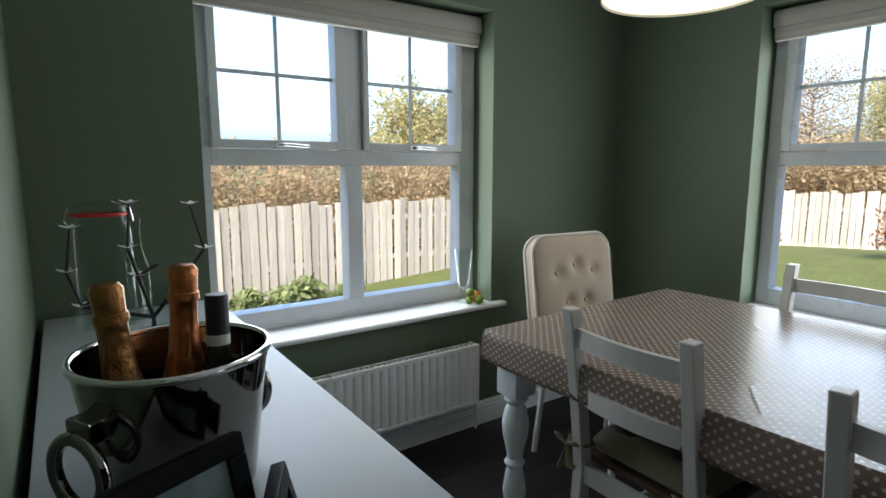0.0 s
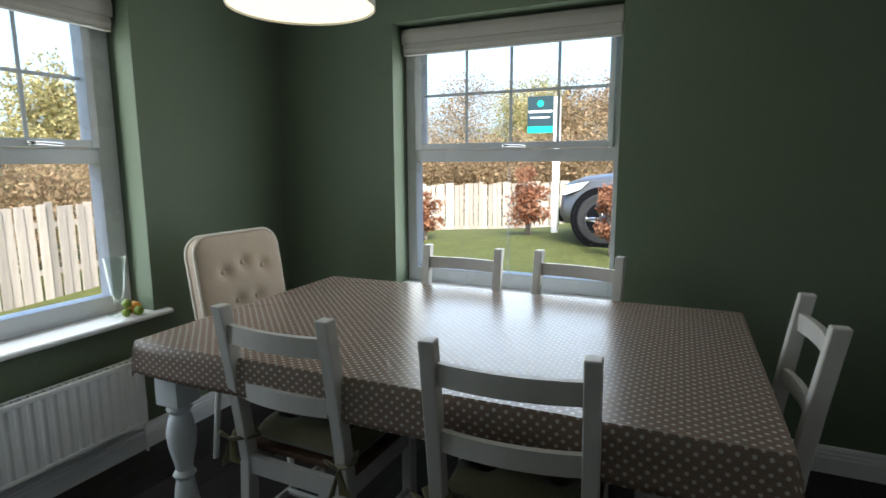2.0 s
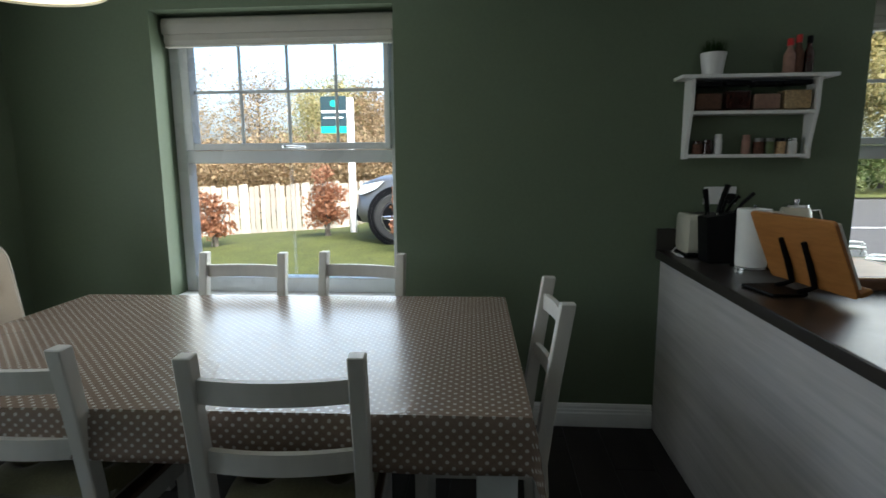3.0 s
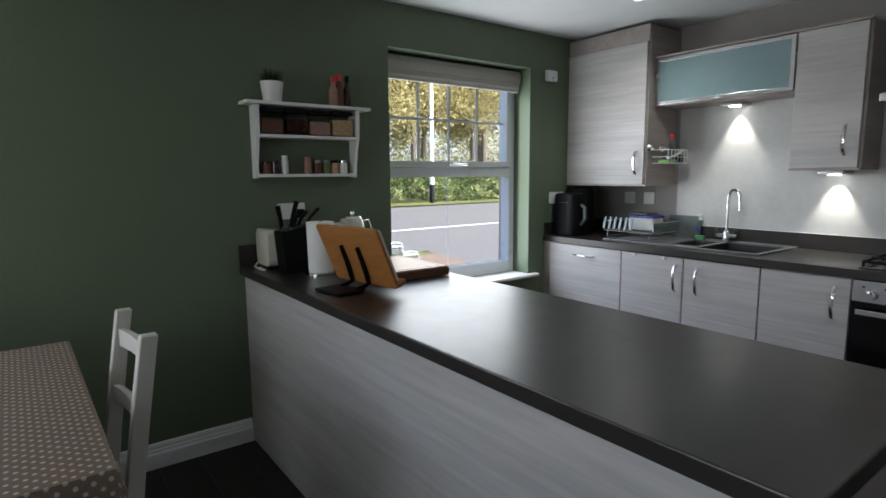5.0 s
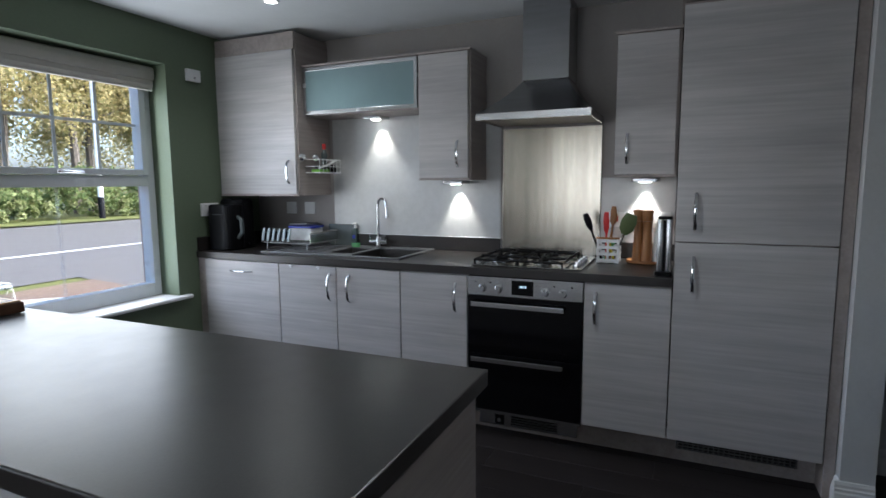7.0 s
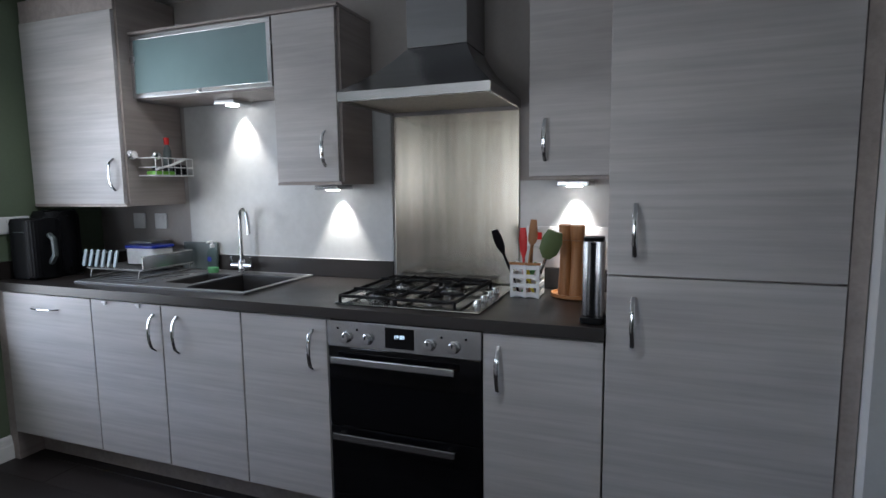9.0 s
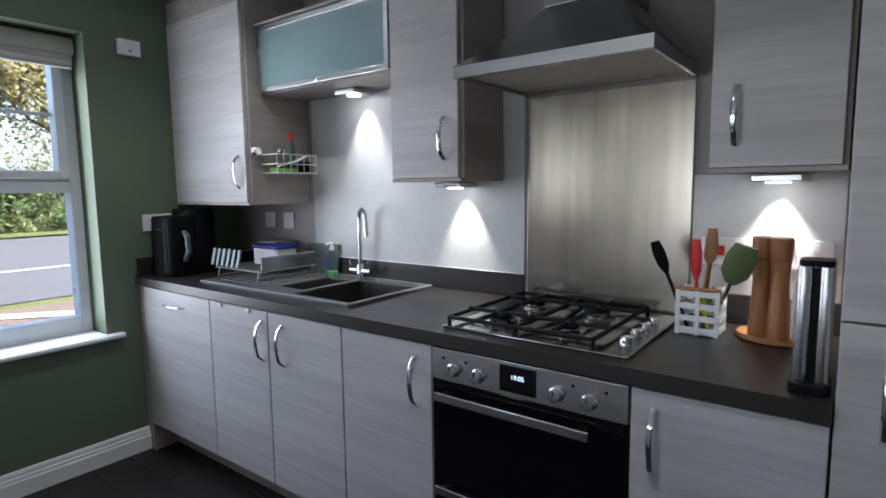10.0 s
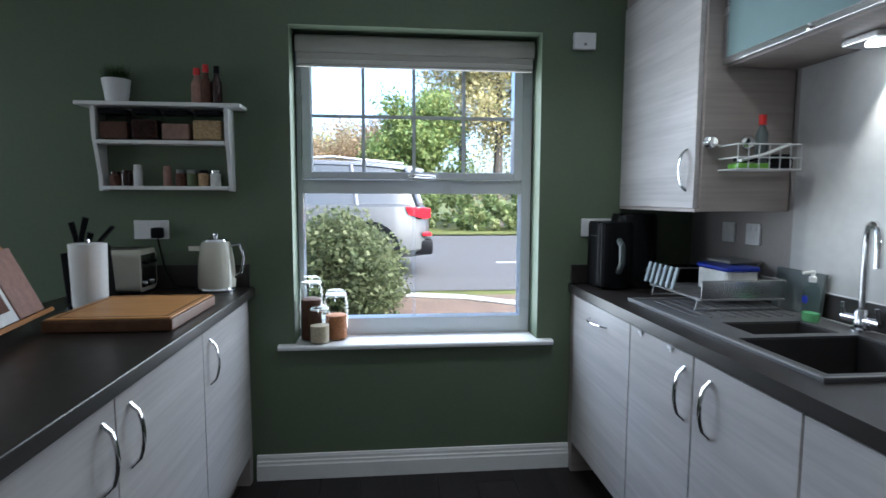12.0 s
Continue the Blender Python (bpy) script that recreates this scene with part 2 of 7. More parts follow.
STEEL = surface("brushed_steel", (0.58, 0.58, 0.59), 0.26, 1.0, vary=0.06, scale=60, stretch=(0.06, 1, 1), bump=0.03)
# upright streaks of reflected windows and lights are painted into this steel's colour
STEELV = surface("steel_painted_reflection_streaks", (0.38, 0.345, 0.29), 0.24, 1.0, vary=0.28, scale=14, stretch=(1, 1, 0.03), bump=0.03)
# brushed steel darkened in colour for the dim room the hood mirrors
HOODM = surface("brushed_steel_painted_dim", (0.34, 0.34, 0.35), 0.22, 1.0, vary=0.08, scale=50, stretch=(0.06, 1, 1), bump=0.03)
FILTERM = surface("pale_filter_mesh", (0.55, 0.50, 0.42), 0.5, 0.3, vary=0.12, scale=90, bump=0.1)
HOBSTEEL = surface("dark_polished_steel", (0.30, 0.295, 0.29), 0.16, 1.0, vary=0.06, scale=40, stretch=(0.1, 1, 1), bump=0.02)
BUCKETM = surface("polished_steel", (0.30, 0.285, 0.27), 0.08, 1.0, vary=0.03, scale=20, bump=0.01)
BLACKG = surface("black_oven_glass", (0.004, 0.004, 0.005), 0.06, vary=0.05, bump=0.0, spec=0.25)
BLACKP = surface("black_plastic", (0.006, 0.006, 0.007), 0.38, vary=0.1, scale=100, bump=0.05, spec=0.1)
IRON = surface("black_cast_iron", (0.005, 0.005, 0.006), 0.55, vary=0.15, scale=120, bump=0.2, spec=0.15)
GREYP = surface("grey_composite_sink", (0.07, 0.07, 0.074), 0.45, vary=0.12, scale=200, bump=0.05)
SINKIN = surface("dark_sink_bowl", (0.022, 0.02, 0.02), 0.55, vary=0.12, scale=200, bump=0.05)
SPLASHW = surface("pale_splash_panel", (0.52, 0.52, 0.515), 0.32, vary=0.05, scale=25, bump=0.01, blotch=0.06)
WPLAST = surface("white_plastic", (0.72, 0.72, 0.72), 0.35, vary=0.02, bump=0.01)
CREAMM = surface("cream_enamel", (0.62, 0.60, 0.50), 0.25, vary=0.03, scale=20, bump=0.0, coat=0.3)
CHAIRW = surface("white_painted_wood", (0.52, 0.50, 0.46), 0.42, vary=0.05, scale=30, stretch=(1, 1, 0.3), bump=0.05, blotch=0.1)
TABLEW = surface("white_table_paint", (0.68, 0.70, 0.70), 0.38, vary=0.04, scale=30, bump=0.04)
SEATBR = grain("brown_stained_seat", (0.05, 0.028, 0.018), (0.12, 0.065, 0.04), "y", 0.4, 12)
OLIVE = surface("olive_cushion_cotton", (0.15, 0.135, 0.065), 0.9, vary=0.18, scale=160, bump=0.3, sheen=0.3, blotch=0.15)
CREAMF = surface("cream_upholstery", (0.46, 0.37, 0.28), 0.88, vary=0.06, scale=240, bump=0.2, sheen=0.3)
PIPING = surface("pale_piping", (0.68, 0.63, 0.55), 0.8, vary=0.05, scale=240, bump=0.2)
BAMBOO = grain("bamboo_board", (0.50, 0.235, 0.075), (0.66, 0.35, 0.13), "y", 0.42, 14, 0.05)
BAMBOOX = grain("bamboo_stand", (0.30, 0.12, 0.03), (0.44, 0.20, 0.06), "x", 0.4, 14, 0.05)
# bamboo darkened in colour: shade painted on the board's edge and groove
BAMBOO_SHADE = grain("bamboo_painted_shade", (0.09, 0.04, 0.02), (0.19, 0.09, 0.045), "x", 0.45, 14)
MILLW = grain("pale_mill_wood", (0.24, 0.10, 0.035), (0.42, 0.20, 0.075), "z", 0.38, 14)
PAPER = surface("white_paper", (0.78, 0.78, 0.77), 0.9, vary=0.03, scale=200, bump=0.15)
REDP = surface("red_plastic", (0.55, 0.02, 0.02), 0.35, vary=0.05)
BLUEP = surface("blue_plastic", (0.01, 0.025, 0.30), 0.35, vary=0.05)
LIMEP = surface("lime_plastic", (0.22, 0.55, 0.05), 0.4, vary=0.05)
YELLP = surface("yellow_plastic", (0.62, 0.5, 0.03), 0.4, vary=0.05)
OLIVEP = surface("sage_silicone", (0.10, 0.13, 0.05), 0.5, vary=0.05)
GREYD = surface("dark_grey_plastic", (0.07, 0.085, 0.085), 0.45, vary=0.08)
GREYM = surface("mid_grey_tin", (0.2, 0.2, 0.2), 0.4, vary=0.08)
GOLD = surface("gold_foil", (0.36, 0.175, 0.06), 0.3, 0.9, vary=0.35, scale=60, bump=0.9, blotch=0.3)
COPPER = surface("copper_foil", (0.50, 0.185, 0.07), 0.28, 0.9, vary=0.25, scale=60, bump=0.6, blotch=0.2)
NAVYF = surface("dark_navy_foil", (0.008, 0.009, 0.02), 0.45, 0.0, vary=0.1, scale=50)
BOTTLE = surface("dark_bottle_glass", (0.012, 0.02, 0.012), 0.08, vary=0.05, bump=0)
TERRA = surface("spice_brown", (0.10, 0.04, 0.022), 0.8, vary=0.4, scale=120, bump=0.4)
PASTA = surface("pale_dry_goods", (0.45, 0.30, 0.16), 0.8, vary=0.4, scale=120, bump=0.4)
PINKISH = surface("pinkish_label", (0.30, 0.17, 0.13), 0.6, vary=0.2, scale=40)
WHITELAB = surface("white_label", (0.7, 0.7, 0.68), 0.6, vary=0.1, scale=40)
SAUCE = surface("dark_sauce", (0.03, 0.008, 0.006), 0.15, vary=0.1, bump=0)
SOAPG = surface("green_soap", (0.16, 0.42, 0.18), 0.25, vary=0.08)
CLEARP = thin_glass("clear_plastic", (0.85, 0.92, 0.9))
SCREEN = surface("photo_screen", (0.16, 0.2, 0.2), 0.12, vary=0.5, scale=10, bump=0)
SIDEW = surface("white_sideboard_lacquer", (0.38, 0.40, 0.42), 0.35, vary=0.02, scale=20, bump=0.02)
TWIG = surface("dark_twig", (0.02, 0.016, 0.014), 0.7, vary=0.3, scale=80, bump=0.4)
PETAL = surface("white_petal", (0.82, 0.82, 0.8), 0.5, vary=0.05)
ORANGE = surface("orange_fruit", (0.62, 0.26, 0.02), 0.45, vary=0.1, scale=200, bump=0.3)
LIME = surface("green_fruit", (0.16, 0.22, 0.02), 0.45, vary=0.1, scale=200, bump=0.3)
LAMPGLOW = glowing("lamp_diffuser", (1.0, 0.86, 0.62), 0.21)
SPOTGLOW = glowing("spot_glow", (1.0, 0.92, 0.8), 2.4)
DIGIT = glowing("clock_digits", (0.75, 0.9, 1.0), 0.18)
SHADEF = surface("cream_shade_fabric", (0.6, 0.56, 0.48), 0.85, vary=0.05, scale=300, bump=0.15)

RUSTF = surface("orange_brown_dry_food", (0.34, 0.13, 0.05), 0.8, vary=0.45, scale=140, bump=0.5)
FLOUR = surface("cream_dry_food", (0.55, 0.46, 0.33), 0.85, vary=0.2, scale=120, bump=0.3)


def reflection_strip(name):
    """A see-through white strip that stands in for a reflection in a pane."""
    m, nt, p = nodes_of(name)
    p.inputs["Base Color"].default_value = (0.8, 0.82, 0.84, 1)
    p.inputs["Roughness"].default_value = 0.4
    tr = nt.nodes.new("ShaderNodeBsdfTransparent")
    tl = nt.nodes.new("ShaderNodeBsdfTranslucent")
    tl.inputs["Color"].default_value = (0.8, 0.82, 0.84, 1)
    a, b = nt.nodes.new("ShaderNodeMixShader"), nt.nodes.new("ShaderNodeMixShader")
    a.inputs[0].default_value, b.inputs[0].default_value = 0.5, 0.86
    link(nt, p.outputs[0], a.inputs[1])
    link(nt, tl.outputs[0], a.inputs[2])
    link(nt, a.outputs[0], b.inputs[1])
    link(nt, tr.outputs[0], b.inputs[2])
    link(nt, b.outputs[0], nt.nodes["Material Output"].inputs["Surface"])
    return m


PANE_REFLECTION = reflection_strip("see_through_reflection_strip")

# ---- the room: plan ----
NW, EW, SW, WK, WD = 2.25, 2.886, -3.76, -0.66, 0.05   # wall faces: north, east, south, west by the kitchen, west by the table
HIGH = 2.31
JOG = 0.30


def wall_box(bm, axis, a0, a1, t0, t1, z0, z1, holes=()):
    """A wall along an axis with openings (from, to, bottom, top) cut through it."""
    cuts = sorted({a0, a1, *[h[0] for h in holes], *[h[1] for h in holes]})
    for a, b in zip(cuts, cuts[1:]):
        mine = [h for h in holes if h[0] <= a and h[1] >= b]
        spans = [(z0, z1)] if not mine else [(z0, mine[0][2]), (mine[0][3], z1)]
        for lo, hi in spans:
            if hi - lo < 1e-4:
                continue
            if axis == "x":
                box(bm, a, b, t0, t1, lo, hi)
            else:
                box(bm, t0, t1, a, b, lo, hi)
    bmesh.ops.remove_doubles(bm, verts=bm.verts, dist=1e-5)
    return bm


SILL = 0.625
HOLE1 = (0.575, 1.925, SILL, 2.07)
HOLE2 = (0.277, 1.472, SILL, 2.07)
HOLE3 = (-3.0, -1.862, SILL, 2.07)
WT = 0.2
solid("wall_north", wall_box(B(), "x", WD - 0.1, EW + WT, NW, NW + WT, 0, HIGH + 0.15, [HOLE1]), GREEN, "sage green painted plaster wall with a wide window", "wall", kind="structure")
solid("wall_east", wall_box(B(), "y", SW, NW, EW, EW + WT, 0, HIGH + 0.15, [HOLE2, HOLE3]), GREEN, "sage green painted plaster wall with two windows", "wall", kind="structure")
solid("wall_south", wall_box(B(), "x", -2.2, EW + WT, SW - 0.12, SW, 0, HIGH + 0.15), GREIGE, "greige painted wall behind the kitchen units", "wall", kind="structure")
solid("wall_west", wall_box(B(), "y", SW, JOG, WK - 0.12, WK, 0, HIGH + 0.15, [(-3.105, -2.315, 0, HIGH + 0.15)]), PALE, "pale grey wall with a full-height opening to the hall", "wall", kind="structure")
solid("wall_return", wall_box(B(), "x", WK - 0.12, WD, JOG, JOG + 0.1, 0, HIGH + 0.15), GREEN, "sage green short return wall", "wall", kind="structure")
solid("wall_dining_west", wall_box(B(), "y", JOG + 0.1, NW, WD - 0.1, WD, 0, HIGH + 0.15), GREEN, "sage green wall beside the sideboard", "wall", kind="structure")
solid("wall_hall_south", wall_box(B(), "x", -2.2, WK - 0.12, -3.62, -3.5, 0, HIGH + 0.15), PALE, "pale hall wall seen through the doorway", "wall", kind="structure")
solid("wall_hall_west", wall_box(B(), "y", -3.5, JOG + 0.1, -2.32, -2.2, 0, HIGH + 0.15), PALE, "pale hall wall", "wall", kind="structure")
solid("wall_hall_north", wall_box(B(), "x", -2.2, WK - 0.12, JOG, JOG + 0.1, 0, HIGH + 0.15), PALE, "pale hall end wall", "wall", kind="structure")
# outer leaf, set off from the plaster
solid("outer_wall_north", wall_box(B(), "x", -2.5, EW + WT + 0.11, NW + WT + 0.003, NW + WT + 0.11, -0.6, HIGH + 0.3, [HOLE1]), OUTER, "brick outer leaf of the house", "wall", kind="structure")
solid("outer_wall_east", wall_box(B(), "y", SW - 0.3, NW + WT, EW + WT + 0.003, EW + WT + 0.11, -0.6, HIGH + 0.3, [HOLE2, HOLE3]), OUTER, "brick outer leaf of the house", "wall", kind="structure")
solid("ceiling", box(B(), -2.3, EW + 0.05, SW - 0.05, NW + 0.05, HIGH, HIGH + 0.12), CEIL, "flat white painted ceiling", "ceiling", kind="structure")
floor = solid("floor", box(B(), -2.3, EW, SW, NW, -0.12, -0.008), JOINT, "dark wood-look plank floor", "floor", kind="structure")


def skirting(name, axis, a0, a1, face, side):
    """Moulded white skirting board along a wall; side is the way into the room."""
    prof = [(0, 0), (0.018, 0), (0.018, 0.07), (0.014, 0.078), (0.014, 0.088), (0.010, 0.094), (0.010, 0.106), (0.006, 0.118), (0, 0.12)]
    out = [(face + side * (p + 0.0005), z) for p, z in prof]
    bm = B()
    if axis == "x":
        prism(bm, out, "x", a0, a1)
    else:
        prism(bm, [(p, z) for p, z in out], "y", a0, a1)
    solid(name, bm, GLOSSW, "white moulded skirting board along the wall", "skirting board", "skirting boards", "structure")


skirting("baseboard", "x", WD, EW - 0.02, NW, -1)
skirting("baseboard", "y", -1.0, NW - 0.02, EW, -1)
skirting("baseboard", "y", -3.2, -1.68, EW, -1)
skirting("baseboard", "y", -3.155, -3.105, WK, 1)
skirting("baseboard", "y", -2.315, JOG - 0.02, WK, 1)
skirting("baseboard", "x", -2.18, WK - 0.14, -3.5, 1)
skirting("baseboard", "x", WK - 0.119, WK + 0.018, -3.105, 1)


def window(name, label, at, turn, x0, x1, cols, bars, lower_line):
    """A white plastic window in local axes: x along the wall, y outward, z from the floor. cols: (upper left, upper right, lower left, lower right) glass edges of each light."""
    w = thing(name, label, "window", at, turn, kind="structure")
    z0, z1 = SILL + 0.02, 2.068
    fy, by, gy = 0.15, 0.235, 0.176
    zt0, zt1, zl0 = 1.335, 1.400, 0.725
    bm = B()
    def ring(bm, ax, bx, az, bz, ix0, ix1, iz0, iz1, y0, y1, bev=0.004):
        box(bm, ax, ix0, y0, y1, az, bz, bev)
        box(bm, ix1, bx, y0, y1, az, bz, bev)
        box(bm, ix0, ix1, y0, y1, az, iz0, bev)
        box(bm, ix0, ix1, y0, y1, iz1, bz, bev)
    # outer frame, transom and mullion
    xa, xb = x0 + 0.002, x1 - 0.002
    box(bm, xa, min(cols[0][2], xa + 0.09), fy, by, z0, z1, 0.004)
    box(bm, cols[-1][3], xb, fy, by, z0, z1, 0.004)
    box(bm, cols[0][2], cols[-1][3], fy, by, z0, zl0, 0.004)
    box(bm, cols[0][2], cols[-1][3], fy, by, 2.02, z1, 0.004)
    box(bm, cols[0][2], cols[-1][3], fy, by, zt0, zt1, 0.004)
    for a, b in zip(cols, cols[1:]):
        box(bm, a[3], b[2], fy, by, zl0, zt0, 0.004)
        box(bm, a[3], b[2], fy, by, zt1, 2.02, 0.004)
    part("window_frame", bm, UPVC, w, local=True)
    for n, (ul, ur, ll, lr) in enumerate(cols):
        bm = B()
        ring(bm, ll + 0.004, lr - 0.004, zt1 + 0.003, 2.017, ul, ur, 1.437, 1.965, fy - 0.022, by - 0.03, 0.005)
        sash = part("opening_sash", bm, UPVC, w, local=True)
        part("pane", box(B(), ul, ur, gy, gy + 0.004, 1.437, 1.965), PANE, sash, local=True).visible_shadow = False
        part("pane", box(B(), ll, lr, gy, gy + 0.004, zl0, zt0), PANE, w, local=True).visible_shadow = False
        for k in range(1, bars[n] + 1):
            x = ul + (ur - ul) * k / (bars[n] + 1)
            part("bar_or_pane_reflection", box(B(), x - 0.008, x + 0.008, gy - 0.009, gy - 0.001, 1.437, 1.965, 0.002), UPVC, sash, local=True)
        part("bar_or_pane_reflection", box(B(), ul, ur, gy - 0.0095, gy - 0.0015, 1.693, 1.709, 0.002), UPVC, sash, local=True)
        if lower_line:
            x = (ll + lr) / 2
            # no bar here: an added pale strip imitates a reflection in the lower pane
            part("bar_or_pane_reflection", box(B(), x - 0.009, x + 0.009, gy + 0.012, gy + 0.017, zl0, zt0), PANE_REFLECTION, w, local=True)
        bm = B()
        xc = (ul + ur) / 2
        box(bm, xc - 0.03, xc + 0.03, fy - 0.034, fy - 0.0225, 1.411, 1.427, 0.003)
        tube(bm, [(xc, fy - 0.04, 1.419), (xc + 0.02, fy - 0.05, 1.419), (xc + 0.10, fy - 0.05, 1.414)], 0.006, 8)
        part("window_handle", bm, CHROME, w, "white and chrome casement handle", local=True, smooth=True)
    bm = B()
    box(bm, x0 + 0.003, x1 - 0.003, -0.01, fy, SILL - 0.0, SILL + 0.019)
    prism(bm, [(-0.04, SILL - 0.004), (-0.045, SILL + 0.004), (-0.045, SILL + 0.013), (-0.038, SILL + 0.019), (-0.0005, SILL + 0.019), (-0.0005, SILL - 0.004)], "x", x0 - 0.07, x1 + 0.07)
    part("window_sill", bm, SILLW, w, "glossy white window board", local=True)
    return w


window("window_1", "wide white plastic window with two top-hung lights", (0, NW, 0), 0, HOLE1[0], HOLE1[1],
       [(0.673, 1.156, 0.635, 1.208), (1.314, 1.791, 1.282, 1.833)], (1, 1), False)
window("window_2", "white plastic window with a barred upper light", (EW, 0, 0), -90, -1.472, -0.277, [(-1.36, -0.35, -1.413, -0.318)], (3,), True)
window("window_3", "white plastic window beside the kitchen units", (EW, 0, 0), -90, 1.862, 3.0, [(1.934, 2.904, 1.888, 2.95)], (3,), True)


def blind(at, turn, x0, x1, sag=0.0):
    b = thing("roller_blind", "cream fabric blind rolled up at the window head", "window blind", at, turn, group="window blinds")
    z1 = 2.066
    bm = B()
    prism(bm, [(0.082, 1.975), (0.078, 2.02), (0.084, 2.048), (0.10, 2.058), (0.12, 2.056), (0.126, 1.995), (0.118, 1.975)], "x", x0 + 0.012, x1 - 0.012, 0.004)
    part("blind_cassette", bm, BLIND, b, local=True, smooth=True)
    bm = B()
    prism(bm, [(0.094, 1.925), (0.086, 1.945), (0.088, 1.9745), (0.116, 1.9745), (0.116, 1.945), (0.108, 1.925)], "x", x0 + 0.02, x1 - 0.02)
    part("blind_fabric", bm, BLIND, b, local=True)
    bm = B()
    rod(bm, (x0 + 0.02, 0.101, 1.919), (x1 - 0.02, 0.101, 1.919), 0.0075)
    part("bottom_bar", bm, BLINDROD, b, local=True, smooth=True)


blind((0, NW, 0), 0, HOLE1[0], HOLE1[1])
blind((EW, 0, 0), -90, -1.472, -0.277)
blind((EW, 0, 0), -90, 1.862, 3.0)

# radiator under the wide window
rad = thing("radiator", "white panel radiator under the wide window", "radiator", (1.2, NW - 0.06, 0.17))
bm = B()
prof = []
n = 27
x0, x1 = 0.62, 1.765
for k in range(n):
    a = x0 + (x1 - x0) * k / n
    d = (x1 - x0) / n
    prof += [(a + 0.1 * d, NW - 0.105), (a + 0.3 * d, NW - 0.112), (a + 0.7 * d, NW - 0.112), (a + 0.9 * d, NW - 0.105)]
prism(bm, [(x0, NW - 0.095)] + [(x0, NW - 0.105)] + prof + [(x1, NW - 0.105), (x1, NW - 0.095)], "z", 0.19, 0.455)
part("front_panel", bm, GLOSSW, rad)
bm = B()
box(bm, x0, x1, NW - 0.113, NW - 0.093, 0.172, 0.19, 0.004)
box(bm, x0, x1, NW - 0.113, NW - 0.093, 0.455, 0.475, 0.004)
box(bm, x0, x0 + 0.012, NW - 0.113, NW - 0.04, 0.175, 0.472, 0.003)
box(bm, x1 - 0.012, x1, NW - 0.113, NW - 0.04, 0.175, 0.472, 0.003)
part("casing", bm, GLOSSW, rad)
bm = B()
box(bm, x0 + 0.013, x1 - 0.013, NW - 0.06, NW - 0.045, 0.18, 0.47, 0.003)
for k in range(40):
    a = x0 + 0.02 + (x1 - x0 - 0.04) * k / 39
    box(bm, a - 0.002, a + 0.002, NW - 0.092, NW - 0.061, 0.19, 0.472)
part("back_panel", bm, GLOSSW, rad)
bm = B()
rod(bm, (x1 + 0.012, NW - 0.07, 0.02), (x1 + 0.012, NW - 0.07, 0.24), 0.0075)
lathe(bm, [(0, 0), (0.016, 0), (0.018, 0.02), (0.014, 0.05), (0, 0.052)], 14, (x1 + 0.012, NW - 0.07, 0.24))
part("valve", bm, WPLAST, rad, "white radiator valve on a pipe", smooth=True)
for a in (0.85, 1.5):
    part("bracket", box(B(), a - 0.02, a + 0.02, NW - 0.044, NW - 0.001, 0.25, 0.42), GLOSSW, rad)

# ---- kitchen run on the south wall ----
FRONT = -3.16
CAB = -3.18


def handle(parent, x, y, z, length=0.16, across=False, out=0.03, sy=-1):
    """A chrome bow handle on a face that looks towards +y (sy=1 flips it)."""
    pts = []
    for k in range(9):
        t = k / 8
        s = -length / 2 + length * t
        o = out * (math.sin(math.pi * min(1, max(0, t))) ** 0.45 if 0 < t < 1 else 0.0)
        pts.append((x + s, y + o * -sy, z) if across else (x, y + o * -sy, z + s))
    bm = B()
    tube(bm, pts, 0.0085, 8, 0.55)
    return part("handle", bm, CHROME, parent, "chrome bow handle", smooth=True)


def base_unit(x0, x1, hx=None, across=False, body_top=0.868, name="base_cabinet", label="driftwood laminate base cabinet with a chrome handle"):
    u = thing(name, label, "kitchen cabinet", ((x0 + x1) / 2, CAB, 0), group="base cabinets")
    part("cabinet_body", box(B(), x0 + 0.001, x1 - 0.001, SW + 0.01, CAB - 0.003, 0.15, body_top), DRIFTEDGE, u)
    d = part("door", box(B(), x0 + 0.002, x1 - 0.002, CAB, FRONT, 0.152, 0.862, 0.002), DRIFT, u)
    if across:
        handle(d, (x0 + x1) / 2, FRONT, 0.80, 0.18, True)
    elif hx is not None:
        handle(d, hx, FRONT, 0.74)
    return u


base_unit(2.225, 2.825, across=True, name="dishwasher", label="integrated dishwasher behind a driftwood laminate door")
base_unit(1.809, 2.222, 1.852, body_top=0.72)
base_unit(1.390, 1.806, 1.72, body_top=0.72)
base_unit(0.993, 1.387, 1.058)
base_unit(0.004, 0.393, 0.338)
# child-lock catches under the worktop
for x in (1.93, 2.13):
    bm = B()
    box(bm, x - 0.013, x + 0.013, FRONT, FRONT + 0.010, 0.851, 0.861, 0.003)
    box(bm, x - 0.008, x + 0.008, FRONT + 0.0005, FRONT + 0.005, 0.842, 0.853, 0.002)
    solid("cupboard_catch", bm, WPLAST, "small white catch at the top of a cupboard door", "catch", "cupboard catches")
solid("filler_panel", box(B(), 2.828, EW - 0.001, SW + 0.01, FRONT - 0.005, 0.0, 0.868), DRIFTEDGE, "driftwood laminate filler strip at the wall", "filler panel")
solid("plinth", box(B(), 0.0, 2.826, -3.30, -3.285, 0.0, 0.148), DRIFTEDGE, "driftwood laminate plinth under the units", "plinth")

